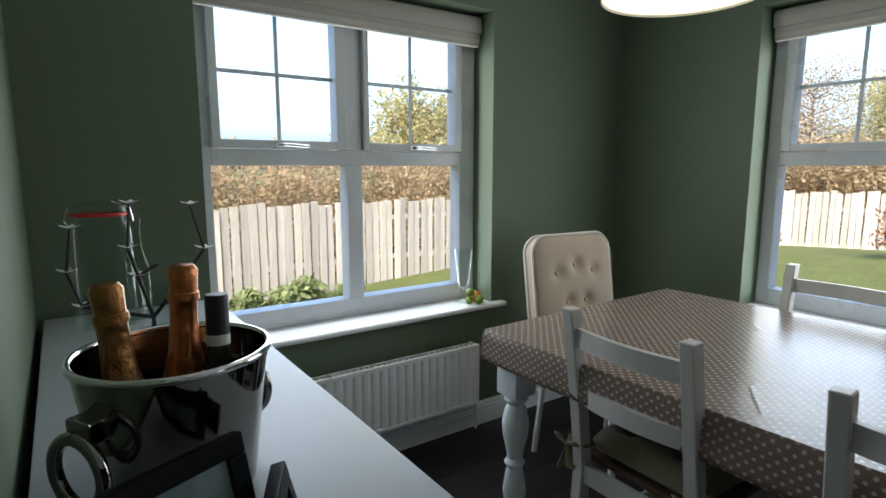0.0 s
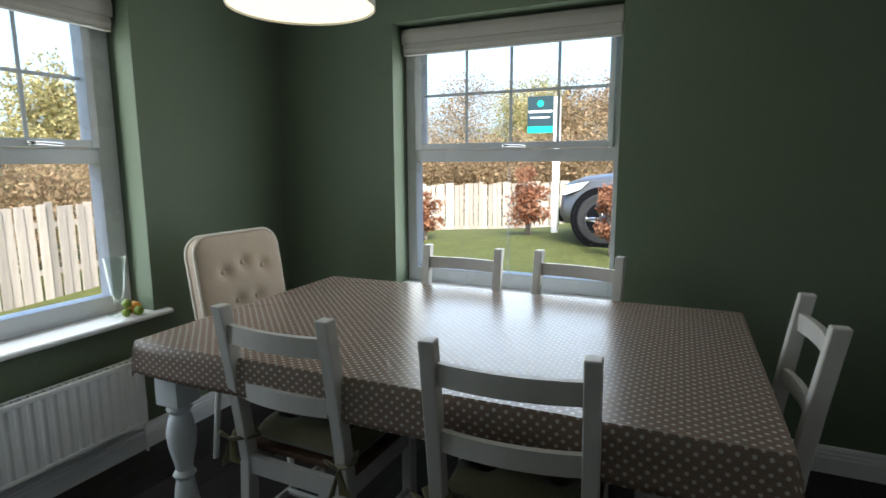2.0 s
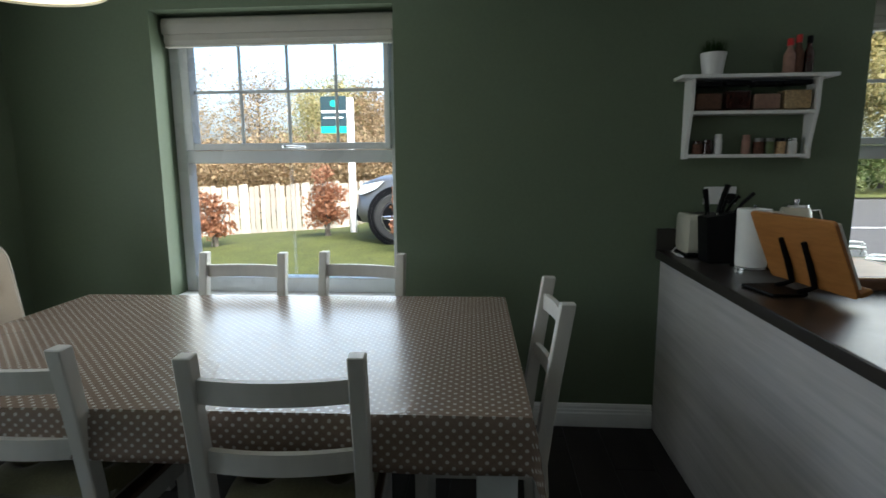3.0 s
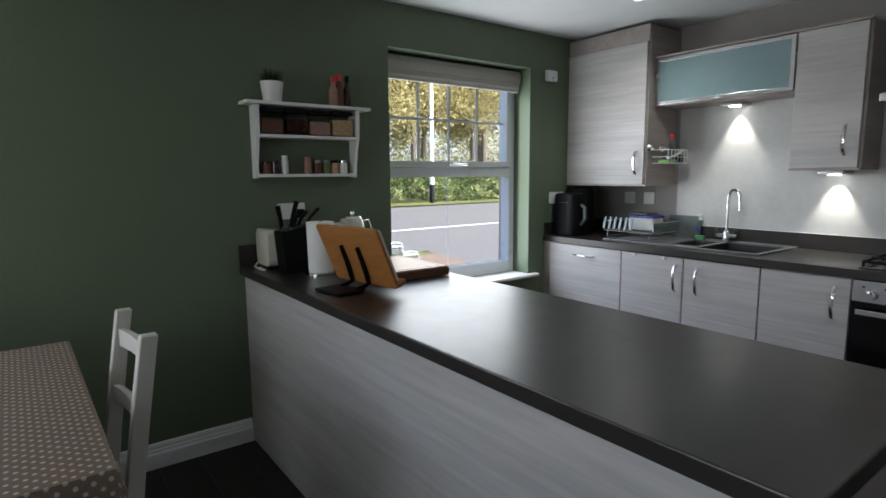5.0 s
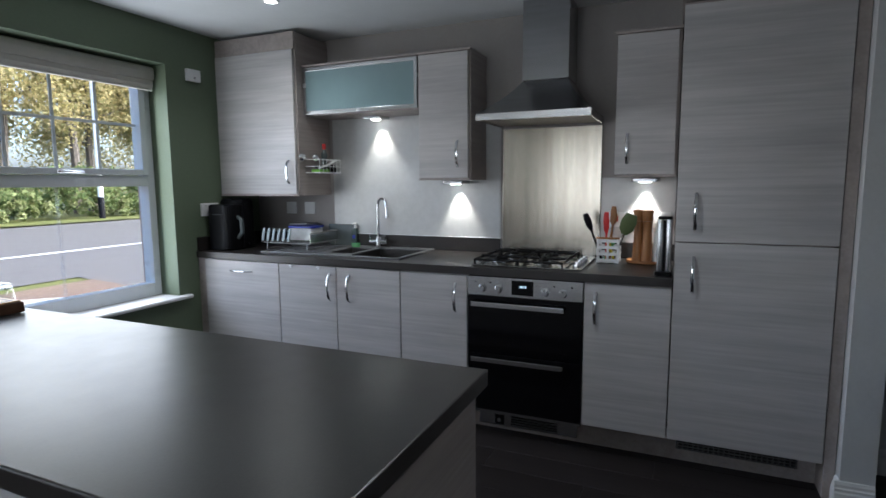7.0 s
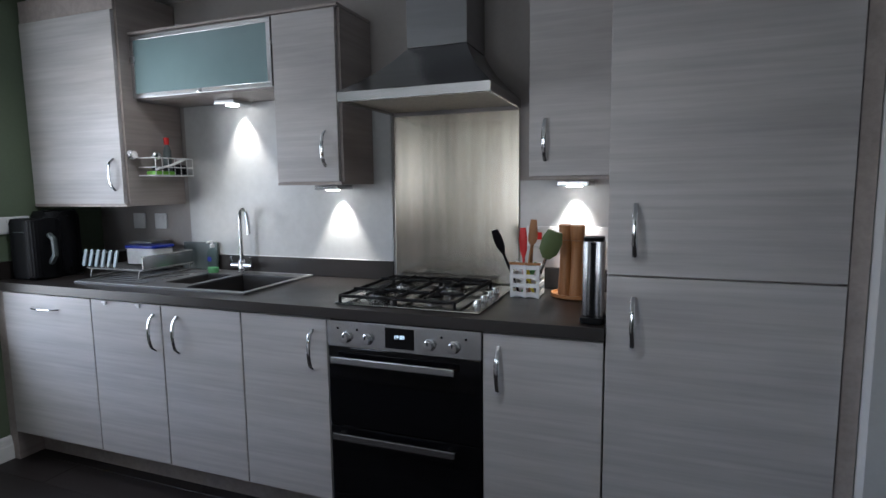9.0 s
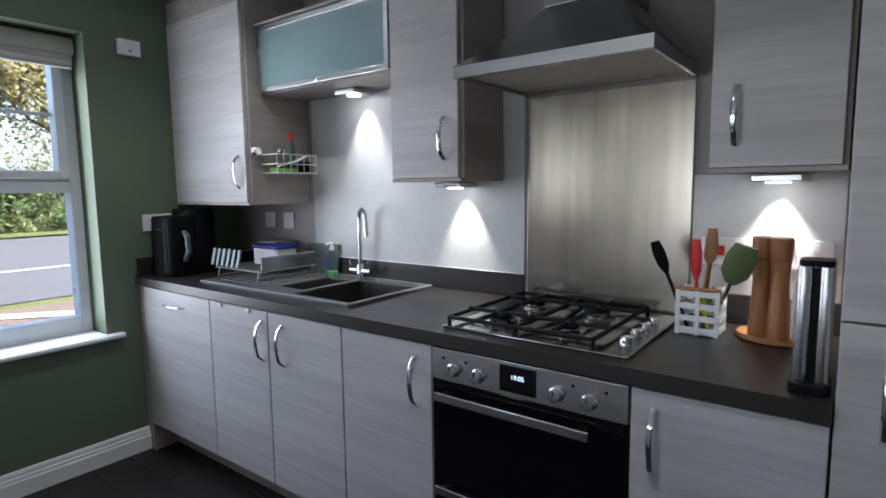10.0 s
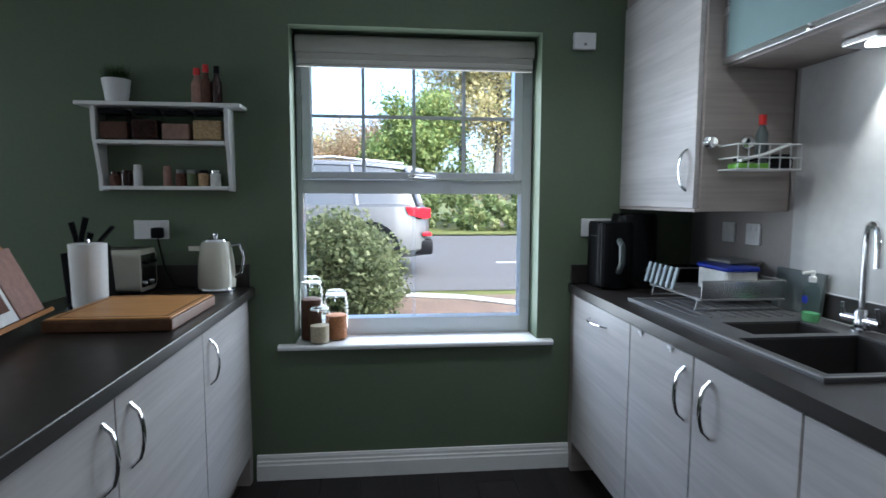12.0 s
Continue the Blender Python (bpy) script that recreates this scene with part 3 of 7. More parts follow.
# plinth heater
ph = thing("plinth_heater", "steel kickspace heater set into the plinth below the oven", "heater", (0.7, -3.27, 0.02))
bm = B()
box(bm, 0.43, 0.96, -3.284, -3.268, 0.025, 0.135, 0.003)
part("face_plate", bm, STEEL, ph)
for k in range(6):
    part("slat", box(B(), 0.53, 0.78, -3.2678, -3.263, 0.04 + k * 0.014, 0.047 + k * 0.014), BLACKP, ph)
part("control_panel", box(B(), 0.82, 0.87, -3.2678, -3.262, 0.035, 0.125, 0.002), BLACKP, ph)
for z in (0.06, 0.1):
    bm = B()
    rod(bm, (0.845, -3.262, z), (0.845, -3.254, z), 0.012)
    part("knob", bm, STEEL, ph, smooth=True)

# tall fridge housing
tall = thing("tall_cabinet", "tall driftwood laminate fridge housing with two doors", "kitchen cabinet", (-0.3, CAB, 0))
part("cabinet_body", box(B(), -0.598, 0.0, SW + 0.01, CAB - 0.003, 0.15, 2.10), DRIFTEDGE, tall)
for z0, z1, hz in ((0.152, 1.071, 0.93), (1.077, 2.085, 1.21)):
    d = part("door", box(B(), -0.610, 0.0, CAB, FRONT, z0, z1, 0.002), DRIFT, tall)
    handle(d, -0.077, FRONT, hz)
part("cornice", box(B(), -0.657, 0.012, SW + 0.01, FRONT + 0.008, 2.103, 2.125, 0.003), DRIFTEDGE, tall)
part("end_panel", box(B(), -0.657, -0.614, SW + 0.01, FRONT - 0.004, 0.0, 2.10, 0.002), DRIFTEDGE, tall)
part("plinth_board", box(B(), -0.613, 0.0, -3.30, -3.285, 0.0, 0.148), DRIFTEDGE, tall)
bm = B()
box(bm, -0.545, -0.04, -3.285, -3.279, 0.055, 0.125, 0.002)
grille = part("vent_grille", bm, STEEL, tall, "pale ventilation grille in the plinth")
for r in range(4):
    for k in range(22):
        x = -0.535 + k * 0.0222
        part("slot", box(B(), x, x + 0.017, -3.2789, -3.2775, 0.064 + r * 0.015, 0.072 + r * 0.015), BLACKP, grille)

# worktop with the sink and hob set in
bm = B()
sx0, sx1, sy0, sy1 = 1.435, 2.43, -3.735, -3.242
for x0, x1, y0, y1 in ((0.004, sx0 + 0.01, SW + 0.002, -3.15), (sx1 - 0.01, EW - 0.002, SW + 0.002, -3.15), (sx0 + 0.01, sx1 - 0.01, SW + 0.002, sy0 + 0.01), (sx0 + 0.01, sx1 - 0.01, sy1 - 0.01, -3.15)):
    box(bm, x0, x1, y0, y1, 0.87, 0.91)
bmesh.ops.remove_doubles(bm, verts=bm.verts, dist=1e-5)
wtop = solid("worktop", bm, WORKTOP, "dark mocha laminate worktop along the south wall", "worktop")
bm = B()
box(bm, 1.0, EW - 0.016, SW + 0.001, SW + 0.014, 0.911, 1.0, 0.002)
box(bm, 0.004, 0.40, SW + 0.001, SW + 0.014, 0.911, 1.0, 0.002)
box(bm, EW - 0.015, EW - 0.001, SW + 0.016, -3.16, 0.911, 1.0, 0.002)
solid("worktop_upstand", bm, WORKTOP, "dark mocha upstand along the back of the worktop", "upstand")
bm = B()
box(bm, 1.0, 2.21, SW + 0.0005, SW + 0.006, 1.003, 1.775)
box(bm, 0.01, 0.40, SW + 0.0005, SW + 0.006, 1.003, 1.366)
solid("splash_panel", bm, SPLASHW, "pale glossy splash panel behind the sink", "splash panel", kind="structure")
solid("panel_trim", box(B(), 1.0, 2.23, SW + 0.0005, SW + 0.011, 1.0005, 1.0028), GLOSSW, "white bead along the splash panel", "trim", kind="structure")
solid("steel_splashback", box(B(), 0.405, 0.985, SW + 0.0005, SW + 0.009, 0.912, 1.66, 0.001), STEELV, "brushed steel splashback behind the hob", "splashback")

# sink
sink = thing("sink", "grey composite sink with one and a half bowls and a drainer", "sink", (1.9, -3.5, 0.75))
bm = B()
mx0, mx1, my0, my1 = 1.475, 1.80, -3.66, -3.285      # main bowl
hx0, hx1, hy0, hy1 = 1.835, 1.995, -3.63, -3.36     # half bowl
zr = 0.914
def plate(x0, x1, y0, y1):
    box(bm, x0, x1, y0, y1, 0.9105, zr + 0.003)
plate(sx0, mx0, sy0, sy1)
plate(mx0, mx1, sy0, my0)
plate(mx0, mx1, my1, sy1)
plate(mx1, hx0, sy0, sy1)
plate(hx0, hx1, sy0, hy0)
plate(hx0, hx1, hy1, sy1)
plate(hx1, sx1, sy0, sy1)
bmesh.ops.remove_doubles(bm, verts=bm.verts, dist=1e-5)
part("sink_deck", bm, GREYP, sink)
bm = B()
for k in range(9):
    y = -3.66 + k * 0.042
    box(bm, 2.06, 2.37, y - 0.006, y + 0.006, zr + 0.003, zr + 0.007, 0.002)
part("drainer_ribs", bm, GREYP, sink)
bm = B()
for a, b, c, d in ((sx0, sx1, sy0, sy0 + 0.012), (sx0, sx1, sy1 - 0.012, sy1), (sx0, sx0 + 0.012, sy0, sy1), (sx1 - 0.012, sx1, sy0, sy1)):
    box(bm, a, b, c, d, zr + 0.003, zr + 0.0075, 0.002)
part("sink_rim", bm, GREYM, sink)
for nm, x0, x1, y0, y1, z in (("main_bowl", mx0, mx1, my0, my1, 0.73), ("half_bowl", hx0, hx1, hy0, hy1, 0.78)):
    bm = B()
    t = 0.006
    box(bm, x0, x1, y0, y1, z, z + t)
    box(bm, x0 - t, x0, y0, y1, z, 0.9102)
    box(bm, x1, x1 + t, y0, y1, z, 0.9102)
    box(bm, x0 - t, x1 + t, y0 - t, y0, z, 0.9102)
    box(bm, x0 - t, x1 + t, y1, y1 + t, z, 0.9102)
    bowl = part(nm, bm, SINKIN, sink)
    bm = B()
    lathe(bm, [(0, 0), (0.035, 0), (0.035, 0.004), (0.02, 0.003), (0, 0.003)], 20, ((x0 + x1) / 2, (y0 + y1) / 2, z + t))
    part("drain", bm, CHROME, bowl, smooth=True)

tap = thing("mixer_tap", "chrome swan-neck mixer tap behind the sink", "tap", (1.83, -3.695, 0.917))
tx, ty = 1.83, -3.695
bm = B()
lathe(bm, [(0, 0), (0.026, 0), (0.026, 0.01), (0.02, 0.016), (0.02, 0.06), (0.013, 0.07), (0, 0.07)], 20, (tx, ty, 0.9175))
part("tap_base", bm, CHROME, tap, smooth=True)
bm = B()
r = 0.055
tube(bm, [(tx, ty, 0.98), (tx, ty, 1.19)] + arc((tx - 0.87 * r, ty + 0.5 * r, 1.19), r, 180, 12, 10, (-0.87, 0.5, 0)) + [(tx - 1.78 * r, ty + 1.02 * r, 1.15), (tx - 1.8 * r, ty + 1.03 * r, 1.122)], 0.0105, 12)
part("spout", bm, CHROME, tap, smooth=True)
for s in (-1, 1):
    bm = B()
    rod(bm, (tx, ty, 0.955), (tx + s * 0.065, ty, 0.955), 0.013, 12)
    lv = part("valve_body", bm, CHROME, tap, smooth=True)
    bm = B()
    rod(bm, (tx + s * 0.06, ty, 0.955), (tx + s * 0.06, ty + 0.01, 1.0), 0.006, 10)
    part("lever", bm, CHROME, lv, smooth=True)

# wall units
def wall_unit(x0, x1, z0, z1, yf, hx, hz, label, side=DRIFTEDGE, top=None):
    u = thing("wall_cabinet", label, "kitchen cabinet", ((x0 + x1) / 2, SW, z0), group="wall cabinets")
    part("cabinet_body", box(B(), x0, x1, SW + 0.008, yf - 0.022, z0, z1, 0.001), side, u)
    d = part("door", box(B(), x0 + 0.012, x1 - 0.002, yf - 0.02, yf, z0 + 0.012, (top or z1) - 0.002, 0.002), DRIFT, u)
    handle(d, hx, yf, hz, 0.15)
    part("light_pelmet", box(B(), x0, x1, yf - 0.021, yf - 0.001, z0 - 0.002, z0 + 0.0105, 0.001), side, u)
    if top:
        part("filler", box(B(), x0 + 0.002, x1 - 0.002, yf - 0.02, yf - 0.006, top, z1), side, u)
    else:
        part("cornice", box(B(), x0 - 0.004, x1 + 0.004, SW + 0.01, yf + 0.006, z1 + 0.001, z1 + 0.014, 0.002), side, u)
    return u


YF, YG = -3.39, -3.465   # door faces: boiler cupboard, the other wall units
wall_unit(2.235, EW - 0.004, 1.268, 2.285, YF, 2.30, 1.42, "tall driftwood laminate boiler cupboard up to the ceiling", top=2.18)
wall_unit(1.092, 1.412, 1.36, 2.075, YG, 1.165, 1.51, "driftwood laminate wall cabinet beside the hood")
wall_unit(0.008, 0.305, 1.367, 2.068, YG, 0.245, 1.51, "driftwood laminate wall cabinet beside the fridge housing")
gu = thing("glass_wall_cabinet", "bridging wall cabinet with a frosted glass flap", "kitchen cabinet", (1.82, SW, 1.78), group="wall cabinets")
part("cabinet_body", box(B(), 1.416, 2.231, SW + 0.008, YG - 0.024, 1.776, 2.075, 0.001), DRIFTEDGE, gu)
bm = B()
x0, x1, z0, z1 = 1.419, 2.228, 1.782, 2.071
for a, b, c, d in ((x0, x1, z0, z0 + 0.022), (x0, x1, z1 - 0.022, z1), (x0, x0 + 0.022, z0 + 0.022, z1 - 0.022), (x1 - 0.022, x1, z0 + 0.022, z1 - 0.022)):
    box(bm, a, b, YG - 0.02, YG, c, d, 0.0015)
fl = part("flap_frame", bm, STEEL, gu, "brushed aluminium flap frame")
part("frosted_pane", box(B(), x0 + 0.02, x1 - 0.02, YG - 0.012, YG - 0.006, z0 + 0.02, z1 - 0.02), FROST, fl, "frosted blue-grey glass")
bm = B()
lathe(bm, [(0, 0), (0.009, 0), (0.01, 0.006), (0, 0.009)], 12)
bm.transform(pose(1.82, YG, z0 + 0.011, -90, 0, 0))
part("knob", bm, CHROME, fl, smooth=True)
part("cornice", box(B(), 1.416, 2.231, SW + 0.01, YG + 0.006, 2.0765, 2.088, 0.002), DRIFTEDGE, gu)

# lamps under the wall units
for x, z, y in ((1.815, 1.773, SW + 0.10), (1.262, 1.357, SW + 0.10), (0.165, 1.362, SW + 0.10)):
    u = thing("cabinet_light", "small steel triangular light under a wall cabinet, lit", "light", (x, y, z), group="cabinet lights")
    bm = B()
    prism(bm, [(x - 0.075, y - 0.06), (x + 0.075, y - 0.06), (x + 0.06, y + 0.05), (x - 0.06, y + 0.05)], "z", z - 0.02, z - 0.001, 0.003)
    part("housing", bm, STEEL, u)
    bm = B()
    lathe(bm, [(0, 0), (0.03, 0), (0.03, -0.004), (0, -0.004)], 20, (x, y - 0.01, z - 0.0205))
    part("lens", bm, SPOTGLOW, u)
    lamp('SPOT', "cabinet_light_lamp", (x, SW + 0.045, z - 0.024), 2.6, (1.0, 0.89, 0.74), 0.006, (x, SW + 0.03, z - 0.6), 70, 0.75)
# ceiling downlights
for x, y in ((2.03, -2.96), (0.55, -2.45)):
    u = thing("ceiling_downlight", "recessed white ceiling downlight, lit", "light", (x, y, HIGH), group="ceiling downlights")
    bm = B()
    lathe(bm, [(0.032, -0.001), (0.045, -0.001), (0.043, -0.006), (0.032, -0.006), (0.032, -0.001)], 24, (x, y, HIGH))
    part("bezel", bm, WPLAST, u, smooth=True)
    bm = B()
    lathe(bm, [(0, -0.002), (0.031, -0.002), (0.031, -0.0035), (0, -0.0035)], 24, (x, y, HIGH))
    part("bulb_face", bm, SPOTGLOW, u)
    lamp('SPOT', "downlight_lamp", (x, y, HIGH - 0.012), 4.5, (1.0, 0.93, 0.84), 0.03, (x, y, 0), 140, 1.0)
bm = B()
lathe(bm, [(0, 0), (0.055, 0), (0.055, -0.012), (0.045, -0.03), (0.02, -0.034), (0, -0.034)], 24, (2.07, -2.66, HIGH - 0.0005))
solid("smoke_alarm", bm, WPLAST, "round white smoke alarm on the ceiling", "smoke alarm", smooth=True)

# hood
hood = thing("cooker_hood", "brushed steel chimney cooker hood over the hob", "cooker hood", (0.69, SW, 1.66))
hx0, hx1, hyf = 0.398, 0.992, -3.285
bm = B()
for a, b, c, d in ((hx0, hx1, hyf - 0.02, hyf), (hx0, hx0 + 0.012, SW + 0.01, hyf - 0.02), (hx1 - 0.012, hx1, SW + 0.01, hyf - 0.02)):
    box(bm, a, b, c, d, 1.665, 1.70, 0.001)
part("rim", bm, STEEL, hood)
bm = B()
lo = [(hx0, SW + 0.01), (hx1, SW + 0.01), (hx1, hyf), (hx0, hyf)]
hi = [(0.555, SW + 0.01), (0.80, SW + 0.01), (0.80, -3.51), (0.555, -3.51)]
rings = []
for t in (0, 0.25, 0.5, 0.75, 1.0):
    q = t ** 1.0
    z = 1.7005 + 0.188 * t
    bulge = 0.018 * math.sin(math.pi * t)
    rings.append([bm.verts.new((a[0] + (b[0] - a[0]) * q + (bulge if a[0] < 0.6 else -bulge) , a[1] + (b[1] - a[1]) * q - (bulge if a[1] > -3.5 else 0), z)) for a, b in zip(lo, hi)])
for a, b in zip(rings, rings[1:]):
    for k in range(4):
        bm.faces.new((a[k], a[(k + 1) % 4], b[(k + 1) % 4], b[k]))
bm.faces.new(rings[-1])
# canopy and chimney carry their dark reflection in the colour
part("canopy", bm, HOODM, hood, smooth=True)
part("chimney", box(B(), 0.553, 0.802, SW + 0.01, -3.508, 1.889, HIGH - 0.001, 0.002), HOODM, hood)
part("filter", box(B(), hx0 + 0.013, hx1 - 0.013, SW + 0.011, hyf - 0.021, 1.676, 1.69), FILTERM, hood, "pale grease filter")

# hob
hob = thing("gas_hob", "steel four-burner gas hob with black pan supports", "hob", (0.7, -3.46, 0.911))
part("hob_plate", box(B(), 0.415, 0.985, -3.72, -3.205, 0.9105, 0.919, 0.004), HOBSTEEL, hob)
for x, y, r in ((0.86, -3.34, 0.045), (0.86, -3.58, 0.036), (0.63, -3.34, 0.036), (0.64, -3.58, 0.05)):
    bm = B()
    lathe(bm, [(0, 0), (r + 0.012, 0), (r + 0.01, 0.008), (r * 0.9, 0.012), (r * 0.9, 0.016), (0, 0.016)], 20, (x, y, 0.919))
    bu = part("burner", bm, HOBSTEEL, hob, smooth=True)
    bm = B()
    lathe(bm, [(0, 0), (r * 0.8, 0), (r * 0.8, 0.006), (r * 0.7, 0.009), (0, 0.009)], 20, (x, y, 0.9355))
    part("burner_cap", bm, IRON, bu, smooth=True)
for x0, x1 in ((0.748, 0.975), (0.515, 0.742)):
    bm = B()
    zt = 0.948
    y0, y1 = -3.70, -3.23
    xm = (x0 + x1) / 2
    pts = [(x0, y0, zt - 0.008), (x1, y0, zt - 0.008), (x1, y1, zt - 0.008), (x0, y1, zt - 0.008), (x0, y0, zt - 0.008)]
    for a, b in zip(pts, pts[1:]):
        rod(bm, a, b, 0.0065, 6)
    for yc in (-3.34, -3.58):
        rod(bm, (x0, yc, zt), (xm - 0.02, yc, zt), 0.0065, 6)
        rod(bm, (xm + 0.02, yc, zt), (x1, yc, zt), 0.0065, 6)
        rod(bm, (xm, yc + 0.02, zt), (xm, yc + 0.105, zt), 0.0065, 6)
        rod(bm, (xm, yc - 0.02, zt), (xm, yc - 0.105, zt), 0.0065, 6)
    for a in (x0, x1):
        for b in (y0, y1):
            rod(bm, (a, b, 0.9192), (a, b, zt - 0.006), 0.0065, 6)
    part("pan_support", bm, IRON, hob)
for k in range(4):
    bm = B()
    lathe(bm, [(0, 0), (0.017, 0), (0.017, 0.004), (0.014, 0.022), (0, 0.023)], 16, (0.455, -3.53 + 0.082 * k - 0.02, 0.9193))
    part("hob_knob", bm, CHROME, hob, smooth=True)

# oven
oven = thing("double_oven", "built-under double oven in black glass and steel", "oven", (0.69, CAB, 0.15))
part("oven_body", box(B(), 0.398, 0.988, SW + 0.02, CAB - 0.002, 0.152, 0.866), BLACKP, oven)
fas = part("control_panel", box(B(), 0.397, 0.989, CAB, FRONT + 0.002, 0.766, 0.862, 0.001), STEEL, oven, "brushed steel control fascia")
part("display", box(B(), 0.64, 0.752, FRONT + 0.0022, FRONT + 0.0036, 0.778, 0.852), BLACKG, fas)
cu = bpy.data.curves.new("clock_text", 'FONT')
cu.body, cu.size, cu.align_x, cu.extrude = "19:05", 0.019, 'CENTER', 0.0003
txt_tmp = new("clock_tmp", cu)
bpy.context.view_layer.update()
me = bpy.data.meshes.new_from_object(txt_tmp.evaluated_get(bpy.context.evaluated_depsgraph_get()))
bpy.data.objects.remove(txt_tmp)
bm = B()
bm.from_mesh(me)
bm.transform(pose(0.696, FRONT + 0.0042, 0.815, 90, 0, 180))
part("clock_digits", bm, DIGIT, fas, "glowing white clock digits reading 19:05")
for x in (0.909, 0.822, 0.581, 0.492):
    bm = B()
    lathe(bm, [(0, 0), (0.021, 0), (0.021, 0.004), (0.017, 0.006), (0.016, 0.024), (0, 0.025)], 20)
    bm.transform(pose(x, FRONT + 0.0022, 0.803, -90, 0, 0))
    kn = part("oven_knob", bm, STEEL, fas, smooth=True)
    part("pointer", box(B(), x - 0.002, x + 0.002, FRONT + 0.0275, FRONT + 0.0285, 0.806, 0.818), BLACKP, kn)
for x in (0.945, 0.865, 0.537, 0.45):
    part("indicator", box(B(), x - 0.004, x + 0.004, FRONT + 0.0022, FRONT + 0.003, 0.83, 0.838), BLACKP, fas)
for z0, z1, hz in ((0.462, 0.764, 0.722), (0.152, 0.458, 0.43)):
    d = part("oven_door", box(B(), 0.398, 0.988, CAB, FRONT, z0, z1, 0.002), BLACKG, oven, "black glass oven door")
    bm = B()
    box(bm, 0.483, 0.962, FRONT + 0.022, FRONT + 0.034, hz - 0.013, hz + 0.013, 0.003)
    for x in (0.51, 0.935):
        box(bm, x - 0.01, x + 0.01, FRONT + 0.0005, FRONT + 0.0225, hz - 0.008, hz + 0.008, 0.001)
    part("handle", bm, STEEL, d, "flat steel bar handle")
part("bottom_trim", box(B(), 0.398, 0.988, CAB - 0.03, FRONT - 0.004, 0.135, 0.1505), STEEL, oven)
part("door_glass_window", box(B(), 0.49, 0.93, FRONT + 0.0003, FRONT + 0.001, 0.5, 0.68), BLACKG, oven)

# ---- peninsula ----
PY0, PY1, PX0 = -1.69, -0.978, 0.38
solid("peninsula_worktop", box(B(), PX0, EW - 0.002, PY0, PY1, 0.87, 0.91, 0.004), WORKTOP, "dark mocha laminate worktop of the peninsula", "worktop")
solid("peninsula_back_panel", box(B(), PX0 + 0.02, EW - 0.002, PY1 - 0.045, PY1 - 0.027, 0.001, 0.869), DRIFT, "driftwood laminate back panel of the peninsula", "back panel")
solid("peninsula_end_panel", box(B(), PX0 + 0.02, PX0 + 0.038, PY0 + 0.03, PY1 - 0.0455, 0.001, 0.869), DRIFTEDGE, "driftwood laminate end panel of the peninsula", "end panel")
def pen_unit(x0, x1, hx):
    u = thing("base_cabinet", "driftwood laminate base cabinet in the peninsula", "kitchen cabinet", ((x0 + x1) / 2, PY0 + 0.05, 0), group="peninsula cabinets")
    part("cabinet_body", box(B(), x0 + 0.001, x1 - 0.001, PY0 + 0.043, PY1 - 0.05, 0.15, 0.868), DRIFTEDGE, u)
    d = part("door", box(B(), x0 + 0.002, x1 - 0.002, PY0 + 0.02, PY0 + 0.04, 0.152, 0.862, 0.002), DRIFT, u)
    handle(d, hx, PY0 + 0.02, 0.74, sy=1)
    part("plinth_board", box(B(), x0, x1, PY0 + 0.09, PY0 + 0.105, 0.001, 0.148), DRIFTEDGE, u)
pen_unit(0.426, 1.02, 0.96)
pen_unit(1.022, 1.63, 1.57)
pen_unit(1.632, 2.23, 1.70)
pen_unit(2.232, 2.83, 2.30)
solid("filler_panel", box(B(), 2.832, EW - 0.002, PY0 + 0.03, PY1 - 0.05, 0.0, 0.868), DRIFTEDGE, "driftwood laminate filler strip at the wall", "filler panel")
solid("peninsula_upstand", box(B(), EW - 0.016, EW - 0.001, PY0 + 0.02, PY1 - 0.002, 0.911, 1.015, 0.002), WORKTOP, "dark mocha upstand against the green wall", "upstand")

# ---- dining table and chairs ----
TC, TTURN, TWX, TWY, TZ = (1.946, 0.672, 0.0), 1.3, 1.128, 1.862, 0.748
table = thing("dining_table", "white painted dining table with turned legs", "table", TC, TTURN)
part("tabletop", box(B(), -TWX / 2, TWX / 2, -TWY / 2, TWY / 2, TZ - 0.03, TZ, 0.006), TABLEW, table, local=True)
bm = B()
ax, ay = TWX / 2 - 0.09, TWY / 2 - 0.09
for a, b, c, d in ((-ax + 0.04, ax - 0.04, ay - 0.012, ay + 0.012), (-ax + 0.04, ax - 0.04, -ay - 0.012, -ay + 0.012), (-ax - 0.012, -ax + 0.012, -ay + 0.04, ay - 0.04), (ax - 0.012, ax + 0.012, -ay + 0.04, ay - 0.04)):
    box(bm, a, b, c, d, TZ - 0.13, TZ - 0.031)
part("apron", bm, TABLEW, table, local=True)
LEG = [(0, 0), (0.026, 0), (0.030, 0.03), (0.024, 0.06), (0.034, 0.10), (0.040, 0.16), (0.032, 0.23), (0.026, 0.26), (0.036, 0.28), (0.026, 0.30), (0.030, 0.33), (0.043, 0.40), (0.046, 0.45), (0.036, 0.505), (0.027, 0.525), (0.040, 0.545), (0.030, 0.565), (0.03, 0.58), (0, 0.58)]
LEG = [(r * 1.08, z * 0.92) for r, z in LEG]
LO = 0.015   # legs stand proud of the apron's corners
for sx in (-1, 1):
    for sy in (-1, 1):
        bm = B()
        lathe(bm, LEG, 24, (sx * (ax + LO), sy * (ay + LO), 0))
        box(bm, sx * (ax + LO) - 0.05, sx * (ax + LO) + 0.05, sy * (ay + LO) - 0.05, sy * (ay + LO) + 0.05, 0.522, TZ - 0.031, 0.004)
        part("leg", bm, TABLEW, table, local=True, smooth=True)


